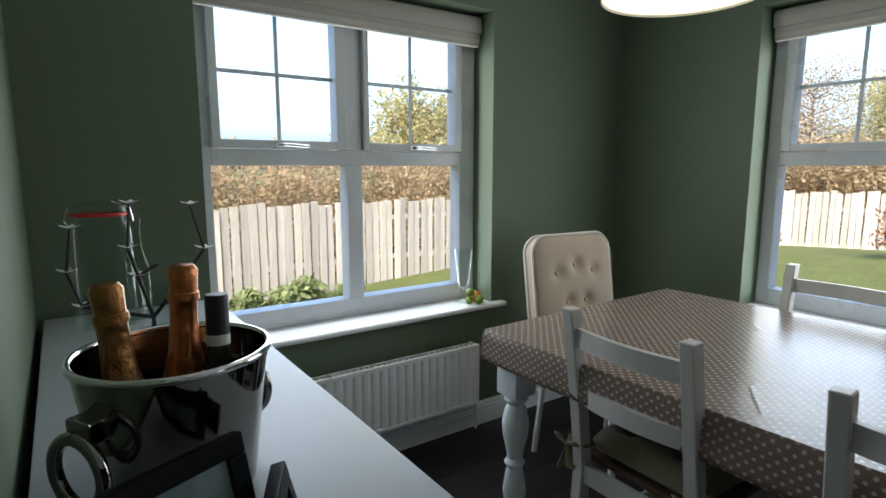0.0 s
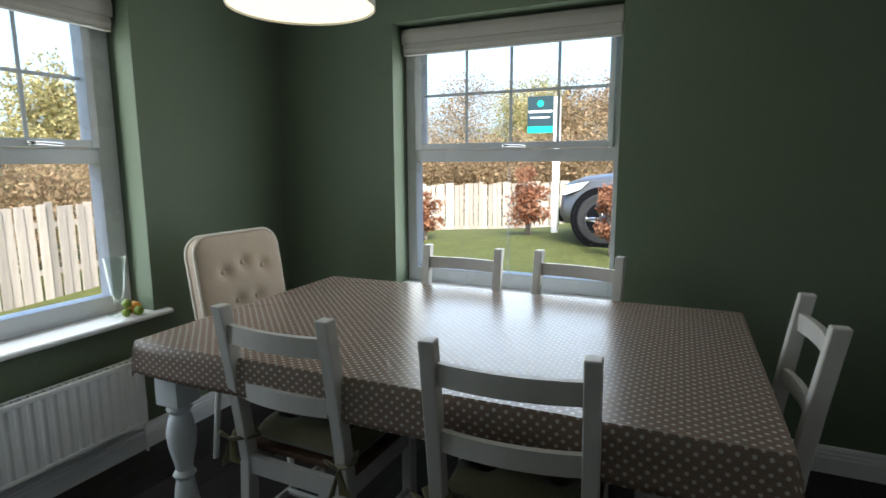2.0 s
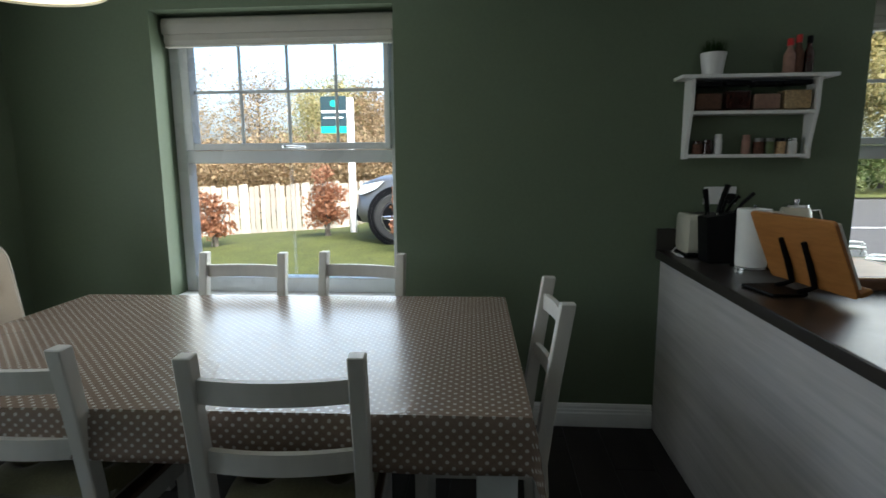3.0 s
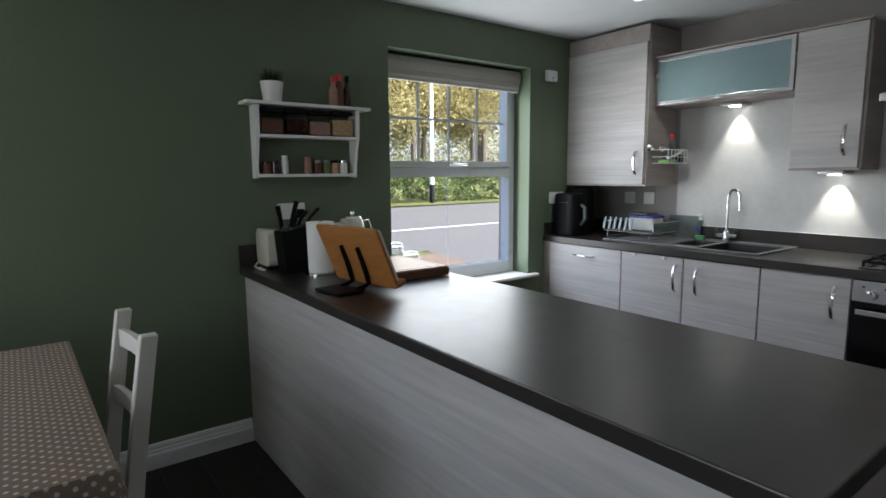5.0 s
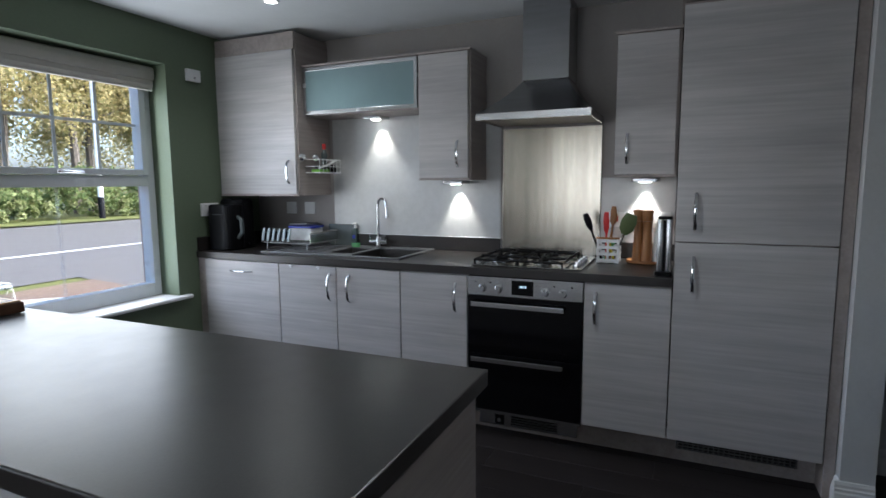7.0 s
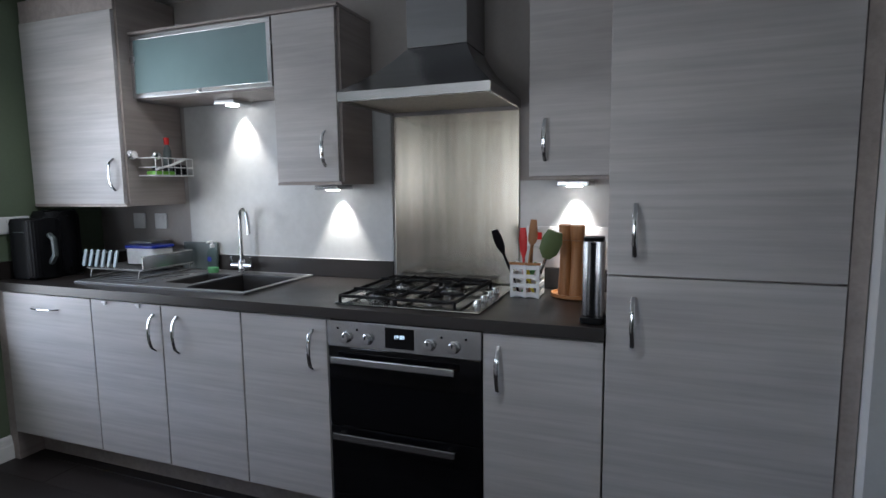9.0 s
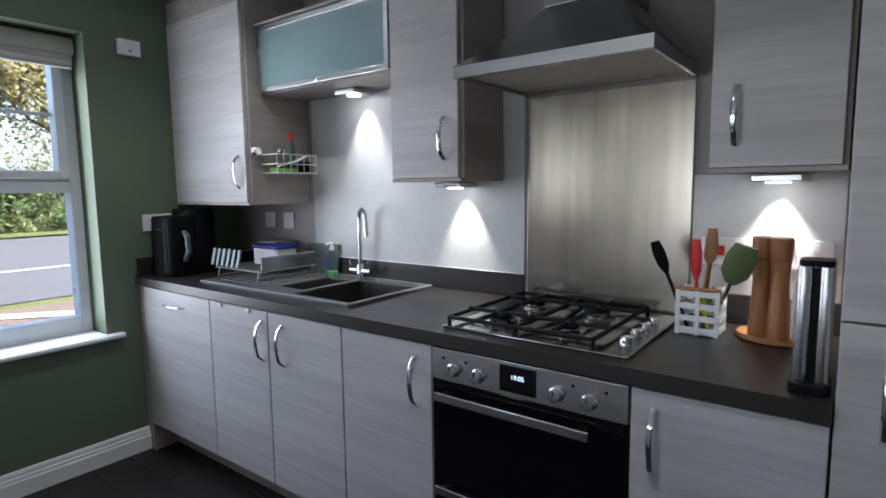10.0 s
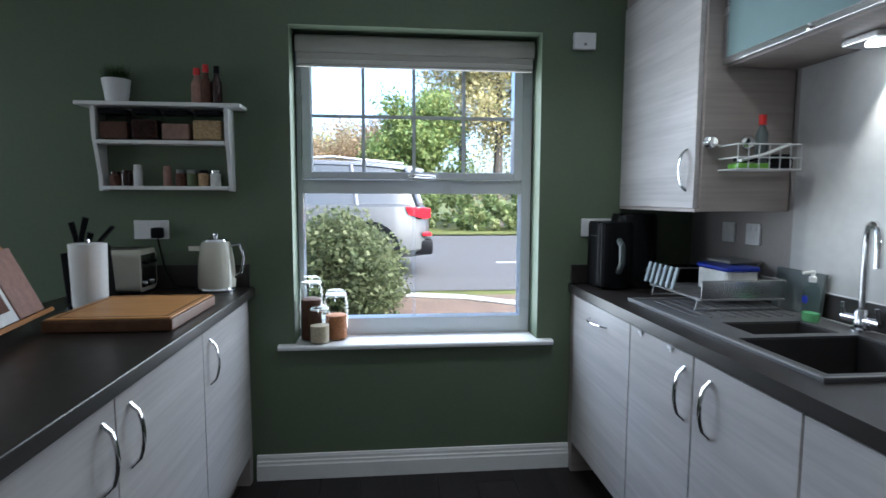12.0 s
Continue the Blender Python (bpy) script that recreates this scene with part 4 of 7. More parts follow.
def dotted_cloth():
    """Taupe oilcloth with rows of small white dots, wiped to a shine."""
    m, nt, p = nodes_of("dotted_oilcloth")
    uv = nt.nodes.new("ShaderNodeTexCoord")
    mp = nt.nodes.new("ShaderNodeMapping")
    mp.inputs["Rotation"].default_value = (0, 0, radians(45))
    vo = nt.nodes.new("ShaderNodeTexVoronoi")
    vo.voronoi_dimensions = '2D'
    vo.inputs["Scale"].default_value = 46.0
    vo.inputs["Randomness"].default_value = 0.0
    link(nt, uv.outputs["UV"], mp.inputs["Vector"])
    link(nt, mp.outputs["Vector"], vo.inputs["Vector"])
    dot = ramp(nt, vo.outputs["Distance"], [(0.185, (1, 1, 1)), (0.245, (0, 0, 0))]).outputs["Color"]
    fine = noise_node(nt, 140, 4)
    base = ramp(nt, fine.outputs["Fac"], [(0.3, (0.165, 0.118, 0.09)), (0.7, (0.20, 0.148, 0.115))]).outputs["Color"]
    link(nt, mixed(nt, base, (0.46, 0.42, 0.38), dot), p.inputs["Base Color"])
    wav = noise_node(nt, 7, 6)
    rr = nt.nodes.new("ShaderNodeMapRange")
    rr.inputs[3].default_value, rr.inputs[4].default_value = 0.2, 0.3
    link(nt, wav.outputs["Fac"], rr.inputs[0])
    link(nt, rr.outputs[0], p.inputs["Roughness"])
    p.inputs["Specular IOR Level"].default_value = 0.34
    b = nt.nodes.new("ShaderNodeBump")
    b.inputs["Strength"].default_value, b.inputs["Distance"].default_value = 0.35, 0.004
    link(nt, wav.outputs["Fac"], b.inputs["Height"])
    # creases from folding and handling
    cr = nt.nodes.new("ShaderNodeTexVoronoi")
    cr.voronoi_dimensions, cr.feature = '2D', 'DISTANCE_TO_EDGE'
    cr.inputs["Scale"].default_value = 4.5
    link(nt, uv.outputs["UV"], cr.inputs["Vector"])
    edge = ramp(nt, cr.outputs["Distance"], [(0.0, (1, 1, 1)), (0.045, (0, 0, 0))]).outputs["Color"]
    patch = ramp(nt, noise_node(nt, 3.5, 2).outputs["Fac"], [(0.45, (0, 0, 0)), (0.6, (1, 1, 1))]).outputs["Color"]
    b2 = nt.nodes.new("ShaderNodeBump")
    b2.inputs["Strength"].default_value, b2.inputs["Distance"].default_value = 0.35, 0.002
    link(nt, mixed(nt, edge, patch, 1.0, 'MULTIPLY'), b2.inputs["Height"])
    link(nt, b.outputs["Normal"], b2.inputs["Normal"])
    link(nt, b2.outputs["Normal"], p.inputs["Normal"])
    return m


def cloth():
    bm = B()
    uvl = bm.loops.layers.uv.new("UVMap")
    hx, hy, drop = TWX / 2 + 0.004, TWY / 2 + 0.004, 0.14
    def line(h):
        inner = [-h + 2 * h * k / 40 for k in range(41)]
        out = [drop * k / 6 for k in range(6, 0, -1)]
        return [-h - o for o in out] + inner + [h + o for o in out[::-1]]
    us, vs = line(hx), line(hy)
    grid = {}
    for i, u in enumerate(us):
        for j, v in enumerate(vs):
            du, dv = max(0.0, abs(u) - hx), max(0.0, abs(v) - hy)
            sx, sy = (1 if u > 0 else -1), (1 if v > 0 else -1)
            c = min(du, dv)
            south = (hy - max(-hy, min(hy, v))) / (2 * hy)
            wave_u = 0.006 * math.sin(v * 9 + 1.3) * du / drop
            wave_v = 0.006 * math.sin(u * 11 + 0.4) * dv / drop
            x = sx * (min(abs(u), hx) + 0.004 * (du > 0) + 0.05 * du + (0.06 + 0.2 * south) * c + wave_u + (0.004 if du > 0 else 0))
            y = sy * (min(abs(v), hy) + 0.004 * (dv > 0) + 0.05 * dv + (0.06 + 0.2 * south) * c + wave_v)
            z = TZ + 0.006 - (0.76 + 0.24 * south) * (max(du, dv) + (0.15 + 0.75 * south) * c) + 0.0008 * math.sin(7 * u + 3 * v) * (du + dv == 0)
            grid[i, j] = (bm.verts.new((x, y, z)), u, v)
    for i in range(len(us) - 1):
        for j in range(len(vs) - 1):
            q = [grid[i, j], grid[i + 1, j], grid[i + 1, j + 1], grid[i, j + 1]]
            f = bm.faces.new([a[0] for a in q])
            for lp, a in zip(f.loops, q):
                lp[uvl].uv = (a[1], a[2])
    bm.transform(pose(*TC, 0, 0, TTURN))
    ob = solid("tablecloth", bm, dotted_cloth(), "shiny taupe oilcloth with white dots on the table", "tablecloth", smooth=True)
    so = ob.modifiers.new("thickness", 'SOLIDIFY')
    so.thickness, so.offset = 0.002, 0.0
    return ob


cloth()


def dining_chair():
    """White ladder-back chair, facing +y, its back on y = 0; the floor is z = 0."""
    c = thing("dining_chair", "white painted ladder-back wooden dining chair", "chair", group="chairs round the table")
    w = 0.187
    def post_y(z):
        return 0.055 - 0.143 * max(0, z - 0.42) ** 1.15 / 0.5 ** 0.15 - 0.06 * max(0, 0.42 - z)
    for s in (-1, 1):
        bm = B()
        zs = [0, 0.2, 0.42, 0.55, 0.7, 0.85, 0.926]
        rings = []
        for z in zs:
            y = post_y(z)
            rings.append([bm.verts.new((s * w + a * 0.019, y + b * 0.022, z)) for a, b in ((-1, -1), (1, -1), (1, 1), (-1, 1))])
        for a, b in zip(rings, rings[1:]):
            for k in range(4):
                bm.faces.new((a[k], a[(k + 1) % 4], b[(k + 1) % 4], b[k]))
        bm.faces.new(rings[0][::-1])
        bm.faces.new(rings[-1])
        bmesh.ops.bevel(bm, geom=[e for e in bm.edges], offset=0.003, segments=1, affect='EDGES')
        part("back_post", bm, CHAIRW, c, local=True)
        part("front_leg", box(B(), s * w - 0.019, s * w + 0.019, 0.40, 0.438, 0, 0.43, 0.003), CHAIRW, c, local=True)
        bm = B()
        rod(bm, (s * w, 0.03, 0.2), (s * w, 0.42, 0.2), 0.011)
        part("side_stretcher", bm, CHAIRW, c, local=True)
    for z0, z1 in ((0.812, 0.868), (0.632, 0.686)):
        bm = B()
        n = 8
        ring = []
        for k in range(n + 1):
            x = -w + 0.016 + (2 * w - 0.032) * k / n
            t = 2 * k / n - 1
            y = post_y((z0 + z1) / 2) - 0.022 * (1 - t * t)
            ring.append([bm.verts.new((x, y + a, z)) for a, z in ((-0.009, z0), (0.009, z0), (0.009, z1), (-0.009, z1))])
        for a, b in zip(ring, ring[1:]):
            for k in range(4):
                bm.faces.new((a[k], a[(k + 1) % 4], b[(k + 1) % 4], b[k]))
        bm.faces.new(ring[0][::-1])
        bm.faces.new(ring[-1])
        part("back_slat", bm, CHAIRW, c, local=True)
    part("seat", box(B(), -w - 0.015, w + 0.015, 0.078, 0.45, 0.43, 0.45, 0.006), SEATBR, c, "brown stained wooden seat", local=True)
    bm = B()
    box(bm, -w + 0.02, w - 0.02, 0.41, 0.43, 0.37, 0.429)
    part("seat_rail", bm, CHAIRW, c, local=True)
    part("seat_rail", box(B(), -w + 0.02, w - 0.02, 0.04, 0.06, 0.37, 0.429), CHAIRW, c, local=True)
    for s in (-1, 1):
        part("seat_rail", box(B(), s * w - 0.01, s * w + 0.01, 0.078, 0.40, 0.37, 0.429), CHAIRW, c, local=True)
    bm = B()
    rod(bm, (-w, 0.22, 0.2), (w, 0.22, 0.2), 0.011)
    part("stretcher", bm, CHAIRW, c, local=True)
    return c


# place by the tops of the back posts: (x, y) of the back's middle and the way the chair faces
def seat_pose(x, y, turn):
    m = pose(x, y, 0, 0, 0, turn)
    return m @ pose(0, 0.03, 0)


chair0 = dining_chair()
CHAIRS = [(1.317, 0.99, -91), (1.292, 0.297, -86), (2.66, 0.96, 90), (2.675, 0.40, 82), (1.972, -0.412, 2)]
chair_poses = [seat_pose(*c) for c in CHAIRS]
chair0.matrix_world = chair_poses[0]
POSES[chair0.name] = chair_poses[0]
for m in chair_poses[1:]:
    copy_thing(chair0, m)


def cushion(m):
    q = thing("seat_cushion", "tufted olive green seat cushion tied to a chair", "cushion", group="seat cushions")
    q.matrix_world = m
    POSES[q.name] = m
    bm = B()
    n = 24
    top, bot = {}, {}
    for i in range(n + 1):
        for j in range(n + 1):
            a, b = 2 * i / n - 1, 2 * j / n - 1
            edge = (1 - abs(a) ** 6) * (1 - abs(b) ** 6)
            h = 0.062 * max(0.0, edge) ** 0.5
            for ca in (-0.5, 0.5):
                for cb in (-0.5, 0.5):
                    d2 = (a - ca) ** 2 + (b - cb) ** 2
                    h -= 0.05 * math.exp(-d2 / 0.035)
            h += 0.004 * noise.noise((a * 3, b * 3, 0.3))
            x, y = a * 0.19, 0.27 + b * 0.185
            top[i, j] = bm.verts.new((x, y, 0.482 + h))
            bot[i, j] = bm.verts.new((x, y, 0.482 - 0.03 * max(0.0, edge) ** 0.3)) if 0 < i < n and 0 < j < n else top[i, j]
    for i in range(n):
        for j in range(n):
            bm.faces.new((top[i, j], top[i + 1, j], top[i + 1, j + 1], top[i, j + 1]))
            bm.faces.new((bot[i, j + 1], bot[i + 1, j + 1], bot[i + 1, j], bot[i, j]))
    part("cushion_pad", bm, OLIVE, q, local=True, smooth=True)
    for s in (-1, 1):
        bm = B()
        x = s * 0.222
        tube(bm, [(s * 0.17, 0.085, 0.48), (s * 0.2, 0.09, 0.50), (x, 0.04, 0.5), (s * 0.2, 0.005, 0.495), (s * 0.172, 0.04, 0.49), (s * 0.17, 0.085, 0.48)], 0.011, 8, 0.5)
        for dx, dz in ((0.04, 0.02), (-0.035, 0.025), (0.045, -0.05), (-0.02, -0.07)):
            tube(bm, [(s * 0.2, 0.0, 0.495), (s * 0.2 + dx * 0.6, -0.018, 0.495 + dz), (s * 0.2 + dx, -0.012, 0.495 + dz * 1.1)], 0.011, 8, 0.45, [0.6, 1.2, 0.8])
        part("tie", bm, OLIVE, q, local=True, smooth=True)


for m in chair_poses[:2]:
    cushion(m)

# buttoned chair at the far end
bc = thing("upholstered_chair", "cream buttoned chair with a padded back at the table end", "chair", (2.118, 1.82, 0), 175)
tilt = pose(0, -0.02, 0.44, 9, 0, 0)
bm = B()
W2, H2 = 0.238, 0.575
btn = [(-0.5, 0.40), (0.0, 0.43), (0.5, 0.40), (-0.24, 0.26), (0.26, 0.26), (-0.5, 0.12), (0.0, 0.12), (0.5, 0.12)]
out = rounded(2 * W2, H2, 0.085, 8, 0, H2 / 2)
outline = [Vector((p[0], 0, p[1])) for p in out]
def pad_point(a, b):
    """A place on the rounded pad for a, b from -1 to 1."""
    x, z = a * W2, b * H2 / 2
    r = 0.085
    cx, cz = W2 - r, H2 / 2 - r
    ex, ez = abs(x) - cx, abs(z) - cz
    if ex > 0 and ez > 0:
        k = max(ex, ez) / math.hypot(ex, ez)
        x, z = math.copysign(cx + ex * k, x), math.copysign(cz + ez * k, z)
    return x, z + H2 / 2


NA, NB = 44, 52
fr, bk_ = {}, {}
for i in range(NA + 1):
    for j in range(NB + 1):
        a, b = 2 * i / NA - 1, 2 * j / NB - 1
        x, z = pad_point(a, b)
        edge = max(abs(a), abs(b))
        d = 0.024 + 0.03 * (1 - edge ** 5) ** 0.5 if edge < 1 else 0.02
        for bx_, bz in btn:
            d2 = (x - bx_ * W2 * 0.95) ** 2 + (z - bz) ** 2
            d -= 0.024 * math.exp(-d2 / 0.0011)
        fr[i, j] = bm.verts.new((x, d, z))
        bk_[i, j] = bm.verts.new((x, -0.034, z))
for i in range(NA):
    for j in range(NB):
        bm.faces.new((fr[i, j], fr[i + 1, j], fr[i + 1, j + 1], fr[i, j + 1]))
        bm.faces.new((bk_[i, j + 1], bk_[i + 1, j + 1], bk_[i + 1, j], bk_[i, j]))
for i in range(NA):
    for j in (0, NB):
        bm.faces.new((fr[i, j], fr[i + 1, j], bk_[i + 1, j], bk_[i, j]))
for j in range(NB):
    for i in (0, NA):
        bm.faces.new((fr[i, j], fr[i, j + 1], bk_[i, j + 1], bk_[i, j]))
bm.transform(tilt)
part("back_pad", bm, CREAMF, bc, local=True, smooth=True)
for d in (0.024, -0.032):
    bm = B()
    tube(bm, [Vector((p.x * 1.012, d, (p.z - H2 / 2) * 1.012 + H2 / 2)) for p in outline] + [Vector((outline[0].x * 1.012, d, (outline[0].z - H2 / 2) * 1.012 + H2 / 2))], 0.006, 8)
    bm.transform(tilt)
    part("piping", bm, PIPING, bc, "pale piping round the back", local=True, smooth=True)
for bx, bz in btn:
    bm = B()
    lathe(bm, [(0, 0), (0.011, 0), (0.009, 0.005), (0, 0.007)], 12)
    bm.transform(tilt @ pose(bx * W2 * 0.95, 0.036, bz, -90, 0, 0))
    part("button", bm, CREAMF, bc, local=True, smooth=True)
bm = B()
prism(bm, rounded(0.46, 0.44, 0.06, 6, 0, 0.22), "z", 0.43, 0.50, 0.018)
part("seat_pad", bm, PIPING, bc, local=True, smooth=True)
bm = B()
tube(bm, [(-0.235, 0.44, 0.42), (-0.235, 0.0, 0.42), (0.235, 0.0, 0.42), (0.235, 0.44, 0.42), (-0.235, 0.44, 0.42)], 0.011, 8)
part("seat_frame", bm, GLOSSW, bc, local=True, smooth=True)
for s in (-1, 1):
    for y0, y1 in ((0.02, -0.03), (0.42, 0.45)):
        bm = B()
        rod(bm, (s * 0.225, y0, 0.42), (s * 0.235, y1, 0.0), 0.014)
        part("leg", bm, GLOSSW, bc, local=True, smooth=True)

# pendant lamp
LX, LY, LZ, LR = 1.62, 1.065, 1.80, 0.22
pl = thing("pendant_lamp", "cream drum pendant lamp with a glowing diffuser, lit", "lamp", (LX, LY, LZ))
bm = B()
lathe(bm, [(LR, 0), (LR + 0.003, 0.0), (LR + 0.003, 0.24), (LR, 0.24), (LR, 0)], 48, (LX, LY, LZ))
part("shade", bm, SHADEF, pl, smooth=True)
bm = B()
lathe(bm, [(0, 0.006), (LR - 0.002, 0.006), (LR - 0.002, 0.009), (0, 0.009)], 48, (LX, LY, LZ))
part("diffuser", bm, LAMPGLOW, pl, "glowing cream diffuser")
bm = B()
rod(bm, (LX, LY, LZ + 0.2), (LX, LY, HIGH - 0.02), 0.004)
part("cord", bm, WPLAST, pl)
bm = B()
lathe(bm, [(0, 0), (0.02, 0), (0.05, 0.018), (0.05, 0.024), (0, 0.024)], 20, (LX, LY, HIGH - 0.025))
part("ceiling_rose", bm, WPLAST, pl, smooth=True)
lamp('POINT', "pendant_bulb", (LX, LY, LZ + 0.12), 0.9, (1.0, 0.82, 0.58), 0.05)

# ---- sideboard and what stands on it ----
SX0, SX1, SY0, SY1, SZ = WD + 0.02, 0.578, 0.50, 2.20, 0.855
sb = thing("sideboard", "long white lacquered sideboard against the wall", "sideboard", ((SX0 + SX1) / 2, 1.35, 0))
part("top", box(B(), SX0, SX1, SY0, SY1, SZ - 0.03, SZ, 0.003), SIDEW, sb)
part("body", box(B(), SX0 + 0.005, SX1 - 0.025, SY0 + 0.01, SY1 - 0.01, 0.06, SZ - 0.031), SIDEW, sb)
for k in range(4):
    a = SY0 + 0.012 + k * (SY1 - SY0 - 0.024) / 4
    b = a + (SY1 - SY0 - 0.024) / 4 - 0.004
    d = part("door", box(B(), SX1 - 0.0245, SX1 - 0.006, a, b, 0.065, SZ - 0.036, 0.002), SIDEW, sb)
part("plinth_board", box(B(), SX0 + 0.02, SX1 - 0.05, SY0 + 0.03, SY1 - 0.03, 0.0, 0.0595), SIDEW, sb)

# ---- things on the sideboard ----
bk = thing("ice_bucket", "polished steel ice bucket with ring handles on the sideboard", "ice bucket", (0.27, 0.97, SZ))
bx, by = 0.262, 0.97
bm = B()
lathe(bm, [(0, 0), (0.098, 0), (0.104, 0.006), (0.13, 0.208), (0.127, 0.208), (0.101, 0.01), (0, 0.006)], 56, (bx, by, SZ + 0.001))
part("bucket_body", bm, BUCKETM, bk, smooth=True)
bm = B()
tube(bm, arc((bx, by, SZ + 0.211), 0.1305, 0, 360, 56, (1, 0, 0), (0, 1, 0)), 0.0055, 10)
part("rim", bm, CHROME, bk, smooth=True)
for a in (212, 38):
    ca, sa = math.cos(radians(a)), math.sin(radians(a))
    ox, oy = bx + ca * 0.13, by + sa * 0.13
    bm = cbox(0.034, 0.044, 0.03, pose(ox, oy, SZ + 0.135, 0, 0, a), 0.003)
    hp = part("handle_bracket", bm, BUCKETM, bk)
    bm = B()
    tube(bm, arc((ox + ca * 0.02, oy + sa * 0.02, SZ + 0.098), 0.046, 90, 450, 28, (-sa, ca, 0)), 0.009, 10)
    part("ring_handle", bm, BUCKETM, hp, "heavy polished ring", smooth=True)


def bottle(name, label, x, y, z, lean, turn, foil, kind):
    b = thing(name, label, "bottle", (x, y, z), group="bottles in the bucket")
    POSES[b.name] = pose(x, y, z, 0, lean, turn)
    b.matrix_world = POSES[b.name]
    bm = B()
    lathe(bm, [(0, 0), (0.036, 0.0), (0.036, 0.10), (0.03, 0.145), (0.0175, 0.19), (0.015, 0.215), (0, 0.216)], 24)
    part("glass_bottle", bm, BOTTLE, b, local=True, smooth=True)
    bm = B()
    if kind == "sparkling":
        prof = [(0.0345, 0.125), (0.031, 0.146), (0.0225, 0.185), (0.0195, 0.225), (0.0195, 0.255), (0.0215, 0.26), (0.0215, 0.268), (0.0195, 0.27), (0.0205, 0.29), (0.021, 0.302), (0.016, 0.310), (0, 0.311)]
        bm2 = lathe(bm, prof, 28)
        for v in bm.verts:
            k = noise.noise(v.co * 90) * 0.0012
            v.co.x += k
            v.co.y += k
        part("foil", bm, foil, b, "crumpled metallic foil", local=True, smooth=True)
        bm = B()
        lathe(bm, [(0.0222, 0.258), (0.0225, 0.262), (0.0222, 0.266)], 24)
        part("wire_band", bm, foil, b, local=True)
    else:
        lathe(bm, [(0.0165, 0.205), (0.0168, 0.27), (0.0158, 0.275), (0, 0.276)], 24)
        part("cap_sleeve", bm, foil, b, "dark screw-cap sleeve", local=True, smooth=True)
        bm = B()
        lathe(bm, [(0.0364, 0.02), (0.0364, 0.09)], 24)
        part("label", bm, WHITELAB, b, "white paper label", local=True, smooth=True)
        bm = B()
        lathe(bm, [(0.0169, 0.2), (0.0169, 0.216), (0.017, 0.216), (0.017, 0.2)], 24)
        part("neck_label", bm, WHITELAB, b, "white neck band", local=True, smooth=True)
    return b


bottle("sparkling_wine_bottle", "sparkling wine bottle with crumpled gold foil in the bucket", 0.205, 0.955, SZ + 0.012, -4, 0, GOLD, "sparkling")
bottle("sparkling_wine_bottle", "sparkling wine bottle with smooth copper foil in the bucket", 0.275, 1.0, SZ + 0.02, 2, 0, COPPER, "sparkling")
bottle("wine_bottle", "wine bottle with a dark navy sleeve in the bucket", 0.318, 0.955, SZ + 0.012, 2, 60, NAVYF, "still")


def clip_jar(name, label, x, y, z, r, h, seal, fill=None, fillh=0.0, group="", clip=True):
    j = thing(name, label, "jar", (x, y, z), group=group)
    bm = B()
    lathe(bm, [(0, 0), (r * 0.94, 0), (r, 0.008), (r, h * 0.78), (r * 0.92, h * 0.84), (r * 0.8, h * 0.87), (r * 0.8, h * 0.9)], 28, (x, y, z))
    part("glass_jar", bm, JARGLASS, j, smooth=True).visible_shadow = False
    bm = B()
    tube(bm, arc((x, y, z + h * 0.905), r * 0.82, 0, 360, 24, (1, 0, 0), (0, 1, 0)), 0.005, 8)
    part("seal", bm, seal, j, "rubber sealing ring", smooth=True)
    bm = B()
    lathe(bm, [(0, h), (r * 0.6, h), (r * 0.82, h * 0.97), (r * 0.85, h * 0.92), (0, h * 0.92)], 28, (x, y, z))
    part("glass_lid", bm, JARGLASS, j, smooth=True)
    if clip:
        bm = B()
        tube(bm, [(x + r * 0.85, y, z + h * 0.80), (x + r * 1.02, y, z + h * 0.84), (x + r * 0.95, y, z + h * 0.95), (x + r * 0.4, y, z + h * 1.005)], 0.002, 6)
        part("wire_clip", bm, CHROME, j)
        bm = B()
        tube(bm, [(x - r * 0.85, y, z + h * 0.80), (x - r * 1.04, y, z + h * 0.86), (x - r * 0.9, y, z + h * 0.96)], 0.002, 6)
        part("wire_clip", bm, CHROME, j)
    if fill:
        bm = B()
        lathe(bm, [(0, 0.006), (r * 0.9, 0.006), (r * 0.93, 0.014), (r * 0.93, fillh * 0.97), (r * 0.6, fillh), (0, fillh * 0.99)], 24, (x, y, z))
        part("contents", bm, fill, j, smooth=True)
    return j


clip_jar("clip_jar", "large empty glass clip jar with a red seal", 0.235, 2.03, SZ + 0.001, 0.085, 0.37, REDP)
bt = thing("glass_bottle", "tall clear glass bottle on the sideboard", "bottle", (0.325, 2.06, SZ + 0.001))
bm = B()
lathe(bm, [(0, 0), (0.035, 0), (0.035, 0.17), (0.018, 0.22), (0.017, 0.30), (0.021, 0.302), (0.021, 0.315), (0, 0.316)], 24, (0.325, 2.06, SZ + 0.001))
part("bottle_body", bm, CLEARP, bt, smooth=True)
bw = thing("glass_bowl", "low clear glass tumbler on the sideboard", "glass", (0.365, 1.86, SZ + 0.001))
bm = B()
lathe(bm, [(0, 0), (0.05, 0), (0.058, 0.14), (0.055, 0.14), (0.048, 0.008), (0, 0.008)], 28, (0.365, 1.86, SZ + 0.001))
part("tumbler_body", bm, JARGLASS, bw, smooth=True)

